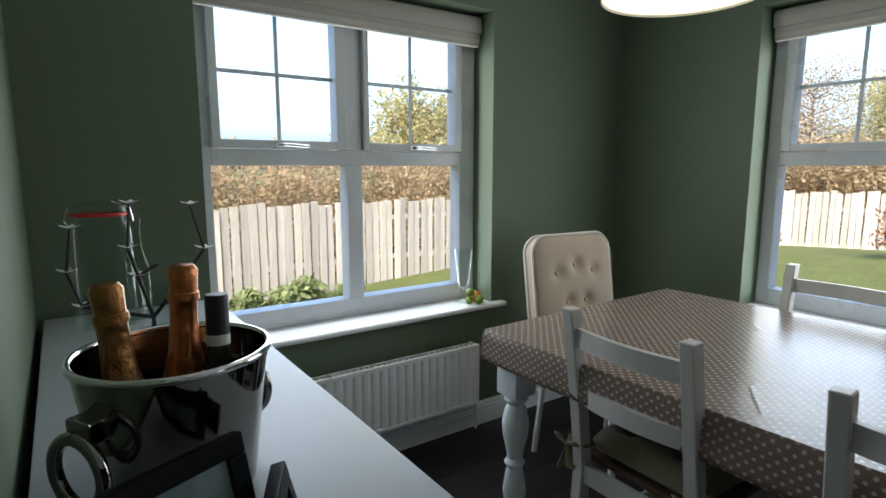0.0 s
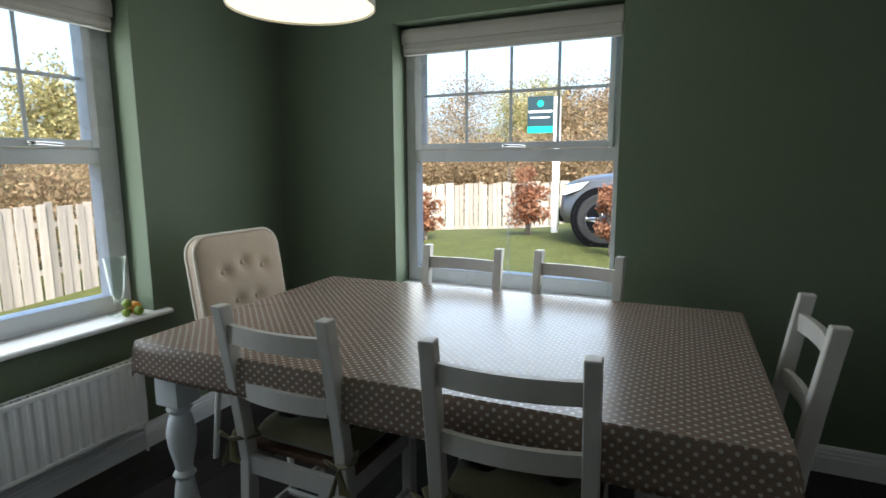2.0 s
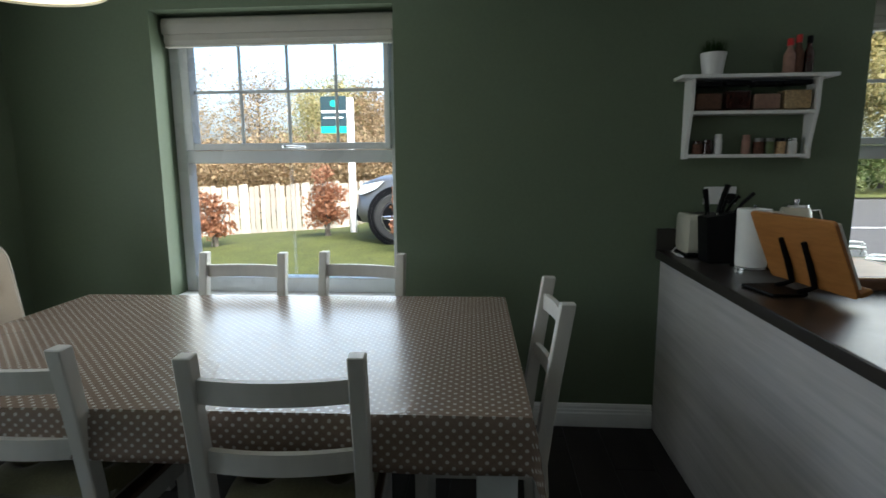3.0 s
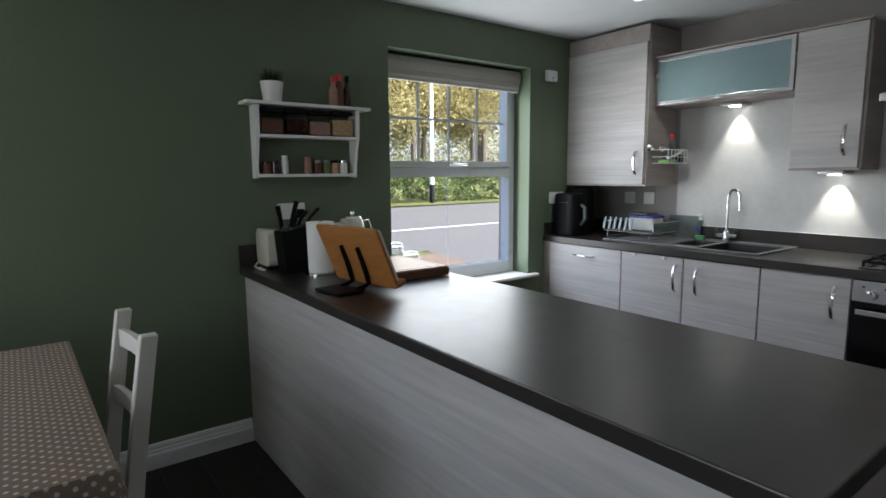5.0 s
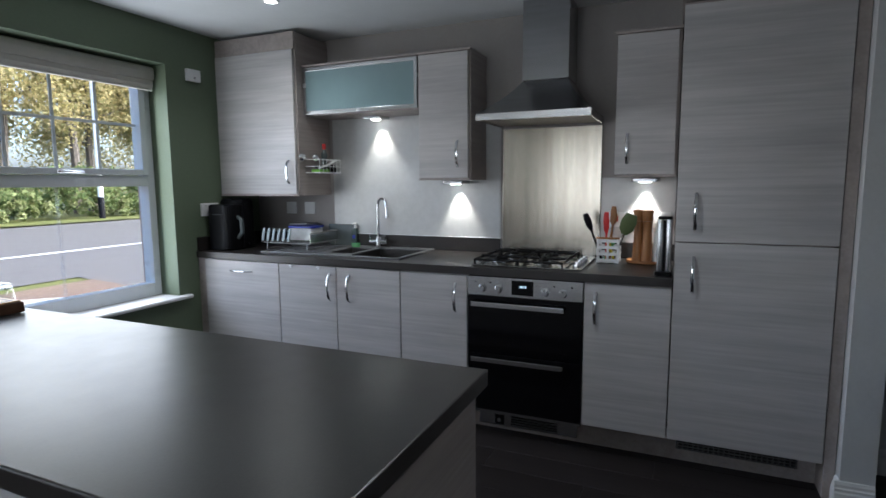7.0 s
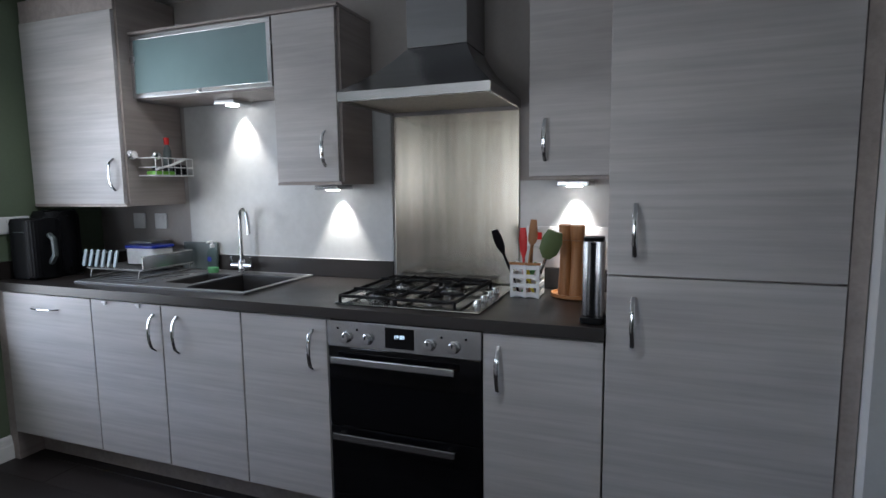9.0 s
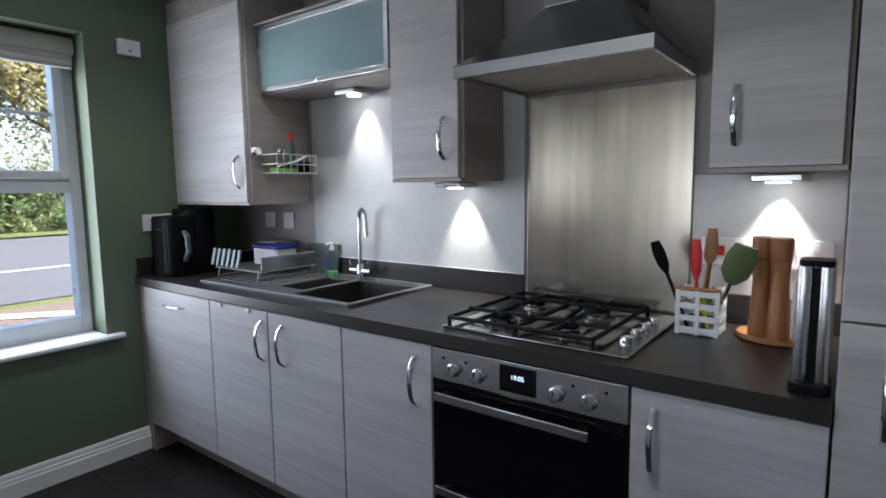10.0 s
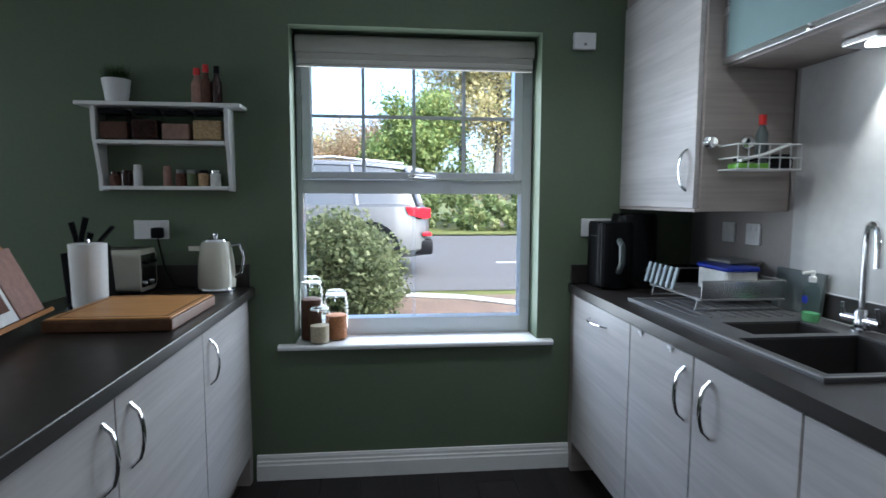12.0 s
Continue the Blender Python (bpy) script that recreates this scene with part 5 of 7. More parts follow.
# twig lights with white flowers
tw = thing("flower_twig_light", "dark wire twigs with white flower lights on the sideboard", "decoration", (0.30, 1.84, SZ))
hub = Vector((0.335, 1.84, SZ + 0.05))
for ends in (((0.17, 1.90, 0.945), (0.142, 1.9, 1.045), (0.158, 1.9, 1.164)), ((0.31, 1.88, 1.02), (0.29, 1.9, 1.10), (0.302, 1.9, 1.227)), ((0.42, 1.88, 0.99), (0.494, 1.9, 1.082), (0.46, 1.9, 1.218))):
    pts = [Vector((hub.x, hub.y, SZ + 0.003)), hub]
    bm = B()
    tube(bm, pts + [Vector(e) for e in ends], 0.006, 7, 1.0, [1.0, 1.0, 0.9, 0.8, 0.5])
    tube(bm, [Vector(ends[0]), (Vector(ends[0]) + Vector((0.05, 0.0, 0.03)))], 0.005, 6)
    tw_part = part("twig", bm, TWIG, tw, smooth=True)
    for e in ends:
        bm = B()
        for k in range(5):
            a = k * 72
            d = Vector((math.cos(radians(a)), math.sin(radians(a)), 0.35))
            s = Vector((-math.sin(radians(a)), math.cos(radians(a)), 0))
            c = Vector(e)
            vs = [bm.verts.new(c), bm.verts.new(c + d * 0.015 + s * 0.010), bm.verts.new(c + d * 0.031), bm.verts.new(c + d * 0.015 - s * 0.010)]
            bm.faces.new(vs)
        bmesh.ops.solidify(bm, geom=list(bm.faces), thickness=0.0012)
        part("flower", bm, PETAL, tw_part, "white plastic flower")

# photo frames, seen from above
def photo_frame(m, w, h, label):
    p = thing("photo_frame", label, "photo frame", group="photo frames")
    p.matrix_world = m
    POSES[p.name] = m
    bm = B()
    t = 0.026
    for a, b, c, d in ((-w / 2, w / 2, 0, t), (-w / 2, w / 2, h - t, h), (-w / 2, -w / 2 + t, t, h - t), (w / 2 - t, w / 2, t, h - t)):
        box(bm, a, b, -0.01, 0.01, c, d, 0.003)
    part("frame_border", bm, BLACKP, p, "black frame", local=True)
    part("picture", box(B(), -w / 2 + t - 0.001, w / 2 - t + 0.001, -0.004, 0.004, t - 0.001, h - t + 0.001), SCREEN, p, "grey glossy picture", local=True)
    bm = B()
    box(bm, -0.02, 0.02, 0.0105, 0.014, h * 0.02, h * 0.6)
    bm.transform(pose(0, 0, 0, 12, 0, 0))
    part("strut", bm, BLACKP, p, local=True)


photo_frame(pose(0.232, 0.735, SZ + 0.002, -14, 0, 24), 0.19, 0.145, "black photo frame with a dark glossy picture")
photo_frame(pose(0.352, 0.75, SZ + 0.002, -14, 0, 66), 0.10, 0.085, "small black photo frame on the sideboard")

# vase with fruit on the wide window's board
vs = thing("glass_vase", "tall flared clear glass vase on the window board", "vase", (1.80, 2.32, SILL + 0.02))
bm = B()
lathe(bm, [(0, 0), (0.045, 0), (0.045, 0.006), (0.01, 0.012), (0.009, 0.05), (0.028, 0.10), (0.046, 0.27), (0.044, 0.27), (0.024, 0.10), (0, 0.06)], 28, (1.80, 2.32, SILL + 0.0205))
part("vase_body", bm, JARGLASS, vs, smooth=True)
for x, y, z, r, m, nm in ((1.845, 2.275, 0.03, 0.03, ORANGE, "orange"), (1.795, 2.262, 0.02, 0.02, LIME, "lime"), (1.80, 2.262, 0.06, 0.021, LIME, "lime"), (1.835, 2.235, 0.023, 0.022, LIME, "lime")):
    bm = B()
    bmesh.ops.create_uvsphere(bm, u_segments=18, v_segments=12, radius=r, matrix=Matrix.Translation((x, y, SILL + 0.0205 + (z if z > r else r))))
    for v in bm.verts:
        v.co += 0.001 * noise.noise(v.co * 60) * Vector((1, 1, 1))
    solid("citrus_fruit", bm, m, "small %s ornament by the glass vase" % nm, "fruit", "citrus fruit", smooth=True)

# ---- things on the peninsula ----
PZ = 0.911
ts = thing("toaster", "cream enamel toaster with steel lever end", "toaster", (2.77, -1.17, PZ))
bm = B()
prism(bm, rounded(0.17, 0.175, 0.03, 5, 2.77, PZ + 0.012 + 0.0875), "y", -1.282, -1.06, 0.004)
part("toaster_body", bm, CREAMM, ts, smooth=True)
part("base", box(B(), 2.69, 2.85, -1.279, -1.063, PZ + 0.001, PZ + 0.013, 0.003), BLACKP, ts)
for x in (2.735, 2.805):
    part("slot", box(B(), x - 0.014, x + 0.014, -1.25, -1.09, PZ + 0.184, PZ + 0.1885), BLACKP, ts)
part("control_plate", box(B(), 2.70, 2.84, -1.2846, -1.2822, PZ + 0.03, PZ + 0.165, 0.001), STEEL, ts, "steel lever plate")
for x in (2.735, 2.805):
    part("lever_track", box(B(), x - 0.003, x + 0.003, -1.2852, -1.2847, PZ + 0.06, PZ + 0.15), BLACKP, ts)
    part("lever", box(B(), x - 0.014, x + 0.014, -1.30, -1.2853, PZ + 0.125, PZ + 0.138, 0.003), BLACKP, ts)
    bm = B()
    lathe(bm, [(0, 0), (0.011, 0), (0.010, 0.01), (0, 0.011)], 14)
    bm.transform(pose(x, -1.2847, PZ + 0.045, 90, 0, 0))
    part("browning_knob", bm, CHROME, ts, smooth=True)
bm = B()
tube(bm, [(2.83, -1.055, PZ + 0.02), (2.80, -1.03, PZ + 0.006), (2.70, -1.02, PZ + 0.005), (2.66, -1.03, PZ + 0.005), (2.76, -1.04, PZ + 0.005)], 0.004, 6)
part("power_cord", bm, WPLAST, ts, "white coiled power lead", smooth=True)

kb = thing("knife_block", "black knife block holding black-handled knives", "knife block", (2.575, -1.145, PZ))
bm = B()
prism(bm, [(-1.215, PZ), (-1.085, PZ), (-1.07, PZ + 0.19), (-1.20, PZ + 0.215)], "x", 2.525, 2.635, 0.005)
part("block", bm, BLACKP, kb)
for x, y, dz, lean in ((2.60, -1.10, 0.10, 0.02), (2.56, -1.12, 0.12, -0.035), (2.60, -1.16, 0.07, -0.06), (2.55, -1.17, 0.085, -0.085), (2.58, -1.14, 0.06, -0.02)):
    z = PZ + 0.205
    bm = B()
    tube(bm, [(x, y, z - 0.02), (x - 0.005, y + lean * 0.5, z + dz * 0.5), (x - 0.008, y + lean, z + dz)], 0.011, 8, 0.6, [0.9, 1.0, 1.15])
    kn = part("knife_handle", bm, BLACKP, kb, smooth=True)
    bm = B()
    rod(bm, (x, y, z - 0.035), (x, y + lean * 0.1, z + 0.004), 0.0085, 8)
    part("bolster", bm, STEEL, kn)

kr = thing("kitchen_roll", "white kitchen roll on a steel stand", "kitchen roll", (2.44, -1.215, PZ))
bm = B()
lathe(bm, [(0, 0), (0.075, 0), (0.075, 0.006), (0, 0.008)], 28, (2.44, -1.215, PZ))
part("stand_base", bm, CHROME, kr, smooth=True)
bm = B()
lathe(bm, [(0.02, 0.009), (0.056, 0.009), (0.058, 0.02), (0.060, 0.12), (0.0625, 0.235), (0.02, 0.236)], 14, (2.44, -1.215, PZ))
part("paper_roll", bm, PAPER, kr, smooth=True)
bm = B()
rod(bm, (2.44, -1.215, PZ + 0.006), (2.44, -1.215, PZ + 0.25), 0.006)
part("stand_pole", bm, CHROME, kr)

# cook book stand, its board leaning back
st = thing("cookbook_stand", "bamboo cookbook stand with black metal arms", "book stand", (2.02, -1.19, PZ))
face = pose(2.02, -1.215, PZ + 0.022, 0, 0, 10) @ pose(0, 0, 0, -24, 0, 0)
bm = B()
prism(bm, rounded(0.37, 0.25, 0.014, 4, 0, 0.125), "y", -0.006, 0.006, 0.002)
bm.transform(face)
part("board", bm, BAMBOOX, st)
bm = B()
box(bm, -0.185, 0.185, -0.045, -0.0065, 0.0, 0.014, 0.003)
bm.transform(face)
part("ledge", bm, BAMBOOX, st)
for s in (-0.045, 0.055):
    a = face @ Vector((s, 0.009, 0.17))
    b = face @ Vector((s, 0.009, 0.02))
    bm = B()
    tube(bm, [a, a.lerp(b, 0.5) + Vector((0, 0.004, 0)), b + Vector((0, 0.01, -0.01)), Vector((b.x, b.y + 0.06, PZ + 0.008))], 0.012, 8, 0.45)
    part("arm", bm, IRON, st, "black metal support arm", smooth=True)
bm = B()
box(bm, 1.955, 2.115, -1.165, -1.045, PZ, PZ + 0.01, 0.004)
bm.transform(pose(2.035, -1.1, 0, 0, 0, 10) @ pose(-2.035, 1.1, 0))
part("base_plate", bm, IRON, st)
book = thing("cookbook", "open cookbook with brown and white pages on the stand", "book", (2.0, -1.25, PZ + 0.03))
for s, mt in ((-1, WHITELAB), (1, PINKISH)):
    bm = B()
    box(bm, 0.005 if s > 0 else -0.165, 0.165 if s > 0 else -0.005, -0.03, -0.009, 0.016, 0.23, 0.003)
    bm.transform(face)
    part("page_block", bm, mt, book)
bm = B()
box(bm, -0.14, -0.03, -0.0315, -0.0303, 0.05, 0.12)
bm.transform(face)
part("printed_picture", bm, TERRA, book, "brown food picture")

cb = thing("chopping_board", "thick bamboo chopping board with a juice groove", "chopping board", (2.25, -1.46, PZ))
# the edge's shade is put into the core's darker colour
part("board_core", box(B(), 2.045, 2.46, -1.645, -1.275, PZ + 0.001, PZ + 0.037, 0.005), BAMBOO_SHADE, cb, "bamboo board edge with shade in its colour")
bm = B()
box(bm, 2.052, 2.453, -1.638, -1.282, PZ + 0.0372, PZ + 0.042, 0.002)
part("board_face", bm, BAMBOO, cb, "pale bamboo face")
# dark strips stand in for the groove's shade
for a, b, c, d in ((2.07, 2.435, -1.622, -1.616), (2.07, 2.435, -1.304, -1.298), (2.07, 2.076, -1.616, -1.304), (2.429, 2.435, -1.616, -1.304)):
    part("groove", box(B(), a, b, c, d, PZ + 0.0422, PZ + 0.0426), BAMBOO_SHADE, cb)

kt = thing("kettle", "cream enamel jug kettle with a steel handle", "kettle", (2.79, -1.555, PZ))
bm = B()
lathe(bm, [(0, 0), (0.078, 0), (0.08, 0.01), (0.076, 0.016), (0, 0.016)], 28, (2.79, -1.555, PZ + 0.001))
part("power_base", bm, CHROME, kt, smooth=True)
bm = B()
lathe(bm, [(0, 0.018), (0.076, 0.018), (0.078, 0.05), (0.072, 0.14), (0.062, 0.20), (0.054, 0.215), (0, 0.216)], 28, (2.79, -1.555, PZ))
part("kettle_body", bm, CREAMM, kt, smooth=True)
bm = B()
lathe(bm, [(0.055, 0.214), (0.05, 0.224), (0.02, 0.232), (0.012, 0.235), (0.012, 0.248), (0, 0.25)], 24, (2.79, -1.555, PZ))
part("lid", bm, CHROME, kt, "steel lid", smooth=True)
bm = B()
tube(bm, [(2.79, -1.612, PZ + 0.195), (2.79, -1.655, PZ + 0.20), (2.785, -1.672, PZ + 0.15), (2.785, -1.66, PZ + 0.08), (2.79, -1.63, PZ + 0.06)], 0.011, 8, 0.6)
part("handle", bm, STEEL, kt, "steel strap handle", smooth=True)
bm = B()
prism(bm, [(-0.02, 0.0), (0.02, 0.0), (0.012, 0.05), (-0.012, 0.05)], "z", 0, 0.02)
bm.transform(pose(2.79, -1.495, PZ + 0.175, 0, 0, 0))
part("spout", bm, CREAMM, kt)

# double socket with a black plug
def socket(name, label, x, y0, y1, z0, z1, plug=False, axis="x"):
    s = thing(name, label, "socket", (x, (y0 + y1) / 2, (z0 + z1) / 2), group="wall sockets")
    if axis == "x":
        part("face_plate", box(B(), x - 0.011, x - 0.0005, y0, y1, z0, z1, 0.003), WPLAST, s)
        for k in (0.3, 0.7):
            y = y0 + (y1 - y0) * k
            part("rocker", box(B(), x - 0.015, x - 0.0112, y - 0.009, y + 0.009, z1 - 0.03, z1 - 0.012, 0.001), WPLAST, s)
    else:
        part("face_plate", box(B(), y0, y1, x + 0.0065, x + 0.016, z0, z1, 0.003), WPLAST, s)
        for k in (0.3, 0.7):
            y = y0 + (y1 - y0) * k
            part("rocker", box(B(), y - 0.009, y + 0.009, x + 0.0162, x + 0.02, z1 - 0.03, z1 - 0.012, 0.001), WPLAST, s)
    return s


sk = socket("wall_socket", "white double socket with a black plug above the peninsula", EW, -1.33, -1.185, 1.13, 1.212)
bm = B()
box(bm, EW - 0.05, EW - 0.0155, -1.315, -1.268, 1.135, 1.182, 0.008)
tube(bm, [(EW - 0.03, -1.29, 1.14), (EW - 0.03, -1.30, 1.08), (EW - 0.04, -1.32, 1.0), (EW - 0.05, -1.36, 0.93), (EW - 0.06, -1.45, 0.918)], 0.004, 6)
solid("power_plug", bm, BLACKP, "black plug and lead in the wall socket", "plug", smooth=True)
socket("wall_socket", "white double socket behind the air fryer", EW, -3.352, -3.204, 1.135, 1.22)
socket("wall_switch", "white fused switch below the boiler cupboard", SW - 0.006, 2.54, 2.625, 1.13, 1.215, axis="y")
socket("wall_switch", "white fused switch below the boiler cupboard", SW - 0.006, 2.38, 2.465, 1.13, 1.215, axis="y")
socket("wall_socket", "white cooker switch behind the utensils", SW, 0.225, 0.37, 1.09, 1.175, axis="y")
part("red_rocker", box(B(), 0.305, 0.325, SW + 0.0162, SW + 0.022, 1.12, 1.15, 0.001), REDP, socket("wall_socket", "white double socket beside the fridge housing", SW, 0.03, 0.175, 1.09, 1.175, axis="y"))
ab = thing("thermostat", "small white wall box near the ceiling", "thermostat", (EW, -3.194, 2.03))
part("box_case", box(B(), EW - 0.028, EW - 0.0005, -3.245, -3.143, 1.995, 2.07, 0.006), WPLAST, ab)
part("button", box(B(), EW - 0.031, EW - 0.0283, -3.2, -3.188, 2.01, 2.022, 0.001), GREYM, ab)

# ---- wall shelf ----
sh = thing("spice_shelf", "white painted two-tier wall shelf with shaped sides", "shelf", (EW, -1.345, 1.34))
part("top_board", box(B(), EW - 0.118, EW - 0.0005, -1.678, -1.018, 1.69, 1.706, 0.004), GLOSSW, sh)
for y in (-1.612, -1.078):
    bm = B()
    prism(bm, [(EW - 0.0005, 1.34), (EW - 0.05, 1.34), (EW - 0.052, 1.40), (EW - 0.075, 1.50), (EW - 0.092, 1.56), (EW - 0.095, 1.6895), (EW - 0.0005, 1.6895)], "y", y - 0.008, y + 0.008)
    part("side_panel", bm, GLOSSW, sh)
part("shelf_board", box(B(), EW - 0.092, EW - 0.0005, -1.6035, -1.0865, 1.536, 1.552, 0.003), GLOSSW, sh)
part("shelf_board", box(B(), EW - 0.06, EW - 0.0005, -1.6035, -1.0865, 1.345, 1.361, 0.003), GLOSSW, sh)
part("back_rail", box(B(), EW - 0.012, EW - 0.0005, -1.6035, -1.0865, 1.665, 1.6895), GLOSSW, sh)


def small_jar(x, y, z, r, h, fill, lid, name="spice_jar", label="small glass spice jar on the wall shelf", group="spice jars"):
    j = thing(name, label, "jar", (x, y, z), group=group)
    bm = B()
    lathe(bm, [(0, 0), (r, 0), (r, h * 0.72), (r * 0.8, h * 0.78), (0, h * 0.78)], 16, (x, y, z + 0.001))
    part("jar_body", bm, fill, j, smooth=True)
    bm = B()
    lathe(bm, [(0, h * 0.785), (r * 0.85, h * 0.785), (r * 0.85, h * 0.98), (r * 0.75, h), (0, h)], 16, (x, y, z + 0.001))
    part("lid", bm, lid, j, smooth=True)


def square_jar(y, w, h, fill, fillh, what):
    j = thing("storage_jar", "square glass storage jar of %s on the wall shelf" % what, "jar", (EW - 0.048, y, 1.552), group="storage jars")
    x, z = EW - 0.048, 1.553
    part("contents", box(B(), x - 0.036, x + 0.036, y - w / 2 + 0.004, y + w / 2 - 0.004, z + 0.004, z + fillh, 0.006), fill, j)
    bm = B()
    prism(bm, rounded(0.08, w, 0.012, 3, x, y), "z", z, z + h * 0.84)
    bmesh.ops.delete(bm, geom=[f for f in bm.faces if f.calc_center_median().z > z + h * 0.83], context='FACES')
    part("glass_jar", bm, JARGLASS, j, smooth=True).visible_shadow = False
    bm = B()
    prism(bm, rounded(0.078, w - 0.004, 0.014, 3, x, y), "z", z + h * 0.85, z + h, 0.003)
    part("lid", bm, BLACKP, j, "dark lid")


for y, w, h, f, fh, what in ((-1.152, 0.118, 0.125, TERRA, 0.075, "brown dry food"), (-1.278, 0.112, 0.128, SAUCE, 0.085, "dark dry food"), (-1.402, 0.118, 0.125, PINKISH, 0.07, "pinkish dry food"), (-1.53, 0.122, 0.128, PASTA, 0.085, "pale dry food")):
    square_jar(y, w, h, f, fh, what)
for y, r, h, f, l in ((-1.13, 0.022, 0.06, TERRA, SAUCE), (-1.175, 0.022, 0.065, SAUCE, SAUCE), (-1.222, 0.018, 0.09, WPLAST, WPLAST), (-1.345, 0.018, 0.085, PINKISH, PINKISH), (-1.40, 0.022, 0.07, TERRA, GREYM), (-1.447, 0.022, 0.07, LIMEP, GREYM), (-1.495, 0.022, 0.07, PASTA, BLACKP), (-1.545, 0.022, 0.07, WHITELAB, CHROME)):
    small_jar(EW - 0.034, y, 1.361, r, h, f if f is not LIMEP else OLIVEP, l)
for y, r, h, f, l, nm in ((-1.49, 0.024, 0.15, PINKISH, REDP, "red-capped"), (-1.525, 0.022, 0.165, TERRA, REDP, "red-capped"), (-1.57, 0.021, 0.16, SAUCE, BLACKP, "black-capped")):
    q = thing("sauce_bottle", "%s sauce bottle on top of the wall shelf" % nm, "bottle", (EW - 0.06, y, 1.7065), group="sauce bottles")
    bm = B()
    lathe(bm, [(0, 0), (r, 0), (r, h * 0.55), (r * 0.5, h * 0.72), (r * 0.45, h * 0.8), (0, h * 0.8)], 16, (EW - 0.06, y, 1.7065))
    part("bottle_body", bm, f, q, smooth=True)
    bm = B()
    lathe(bm, [(0, h * 0.805), (r * 0.6, h * 0.805), (r * 0.55, h), (0, h)], 16, (EW - 0.06, y, 1.7065))
    part("cap", bm, l, q, smooth=True)
pp = thing("potted_plant", "small artificial grass in a white pot on the shelf", "plant", (EW - 0.062, -1.165, 1.7065))
bm = B()
lathe(bm, [(0, 0), (0.042, 0), (0.055, 0.095), (0.05, 0.095), (0.046, 0.08), (0, 0.08)], 24, (EW - 0.062, -1.165, 1.7065))
part("pot", bm, WPLAST, pp, smooth=True)
PLANTM = foliage("pot_grass_blades", [(0.01, 0.03, 0.008), (0.03, 0.06, 0.015), (0.02, 0.045, 0.01)])
bm = B()
rp = random.Random(3)
for k in range(260):
    a, r = rp.uniform(0, 6.283), 0.045 * math.sqrt(rp.random())
    x, y = EW - 0.062 + math.cos(a) * r, -1.165 + math.sin(a) * r
    h, lean = rp.uniform(0.05, 0.085), rp.uniform(0, 0.03)
    z = 1.7065 + 0.078
    s = Vector((-math.sin(a), math.cos(a), 0)) * 0.002
    c = Vector((x, y, z))
    t = Vector((min(x + math.cos(a) * lean, EW - 0.004), y + math.sin(a) * lean, z + h))
    bm.faces.new((bm.verts.new(c - s), bm.verts.new(c + s), bm.verts.new(t)))
part("grass_blades", bm, PLANTM, pp, kind="stuff")

# jars on the window board by the kitchen
for x, y, r, h, f, fh, what in ((2.955, -1.93, 0.052, 0.30, TERRA, 0.2, "dark brown"), (2.89, -1.975, 0.046, 0.175, FLOUR, 0.085, "cream"), (2.955, -2.045, 0.054, 0.235, RUSTF, 0.12, "orange-brown")):
    clip_jar("clip_jar", "glass clip jar of %s dry food on the window board" % what, x, y, SILL + 0.0205, r, h, PETAL, f, fh, "jars on the window board")

# ---- things on the south worktop ----
af = thing("air_fryer", "black plastic air fryer in the corner of the worktop", "air fryer", (2.77, -3.36, PZ))
bm = B()
prism(bm, rounded(0.20, 0.16, 0.05, 6, 2.762, -3.30), "z", PZ + 0.008, PZ + 0.30, 0.02)
part("fryer_body", bm, BLACKP, af, smooth=True)
bm = B()
prism(bm, rounded(0.19, 0.17, 0.06, 6, 2.782, -3.418), "z", PZ + 0.008, PZ + 0.335, 0.03)
part("rear_body", bm, BLACKP, af, smooth=True)
bm = B()
tube(bm, [(2.664, -3.30, PZ + 0.22), (2.632, -3.30, PZ + 0.20), (2.628, -3.30, PZ + 0.12), (2.664, -3.30, PZ + 0.08)], 0.014, 8)
part("handle", bm, GREYD, af, "dark grey drawer handle", smooth=True)
part("drawer_seam", box(B(), 2.72, 2.80, -3.2205, -3.2185, PZ + 0.235, PZ + 0.238), GREYD, af)
part("foot_plate", box(B(), 2.69, 2.86, -3.48, -3.24, PZ, PZ + 0.0085), BLACKP, af)

cn = thing("bread_bin", "mid-grey metal canister behind the dish rack", "canister", (2.44, -3.64, PZ))
part("canister_body", box(B(), 2.345, 2.50, -3.735, -3.61, PZ + 0.001, PZ + 0.15, 0.012), GREYM, cn)
part("lid", box(B(), 2.343, 2.502, -3.737, -3.608, PZ + 0.1502, PZ + 0.162, 0.004), GREYM, cn)

RZ = 0.925
PEG = surface("grey_blue_plastic", (0.24, 0.29, 0.32), 0.4, vary=0.05)
rk = thing("dish_rack", "white wire dish rack with a steel side on the drainer", "dish rack", (2.35, -3.52, RZ))
def wire(pts, r=0.003, name="wire", m=GREYM):
    bm = B()
    tube(bm, pts, r, 6)
    return part(name, bm, m, rk, smooth=True)
rx0, rx1, ry0, ry1, rb, rt_ = 2.15, 2.52, -3.69, -3.38, RZ + 0.035, RZ + 0.10
for z in (rb, rt_):
    wire([(rx0, ry1, z), (rx0, ry0, z), (rx1, ry0, z), (rx1, ry1, z)] + ([(rx0, ry1, z)] if z == rb else []), 0.004, "rack_rail")
for k in range(13):
    x = rx0 + (rx1 - rx0) * k / 12
    wire([(x, ry0, rt_), (x, ry0, rb), (x, ry1, rb), (x, ry1, rb + 0.012)], 0.0022)
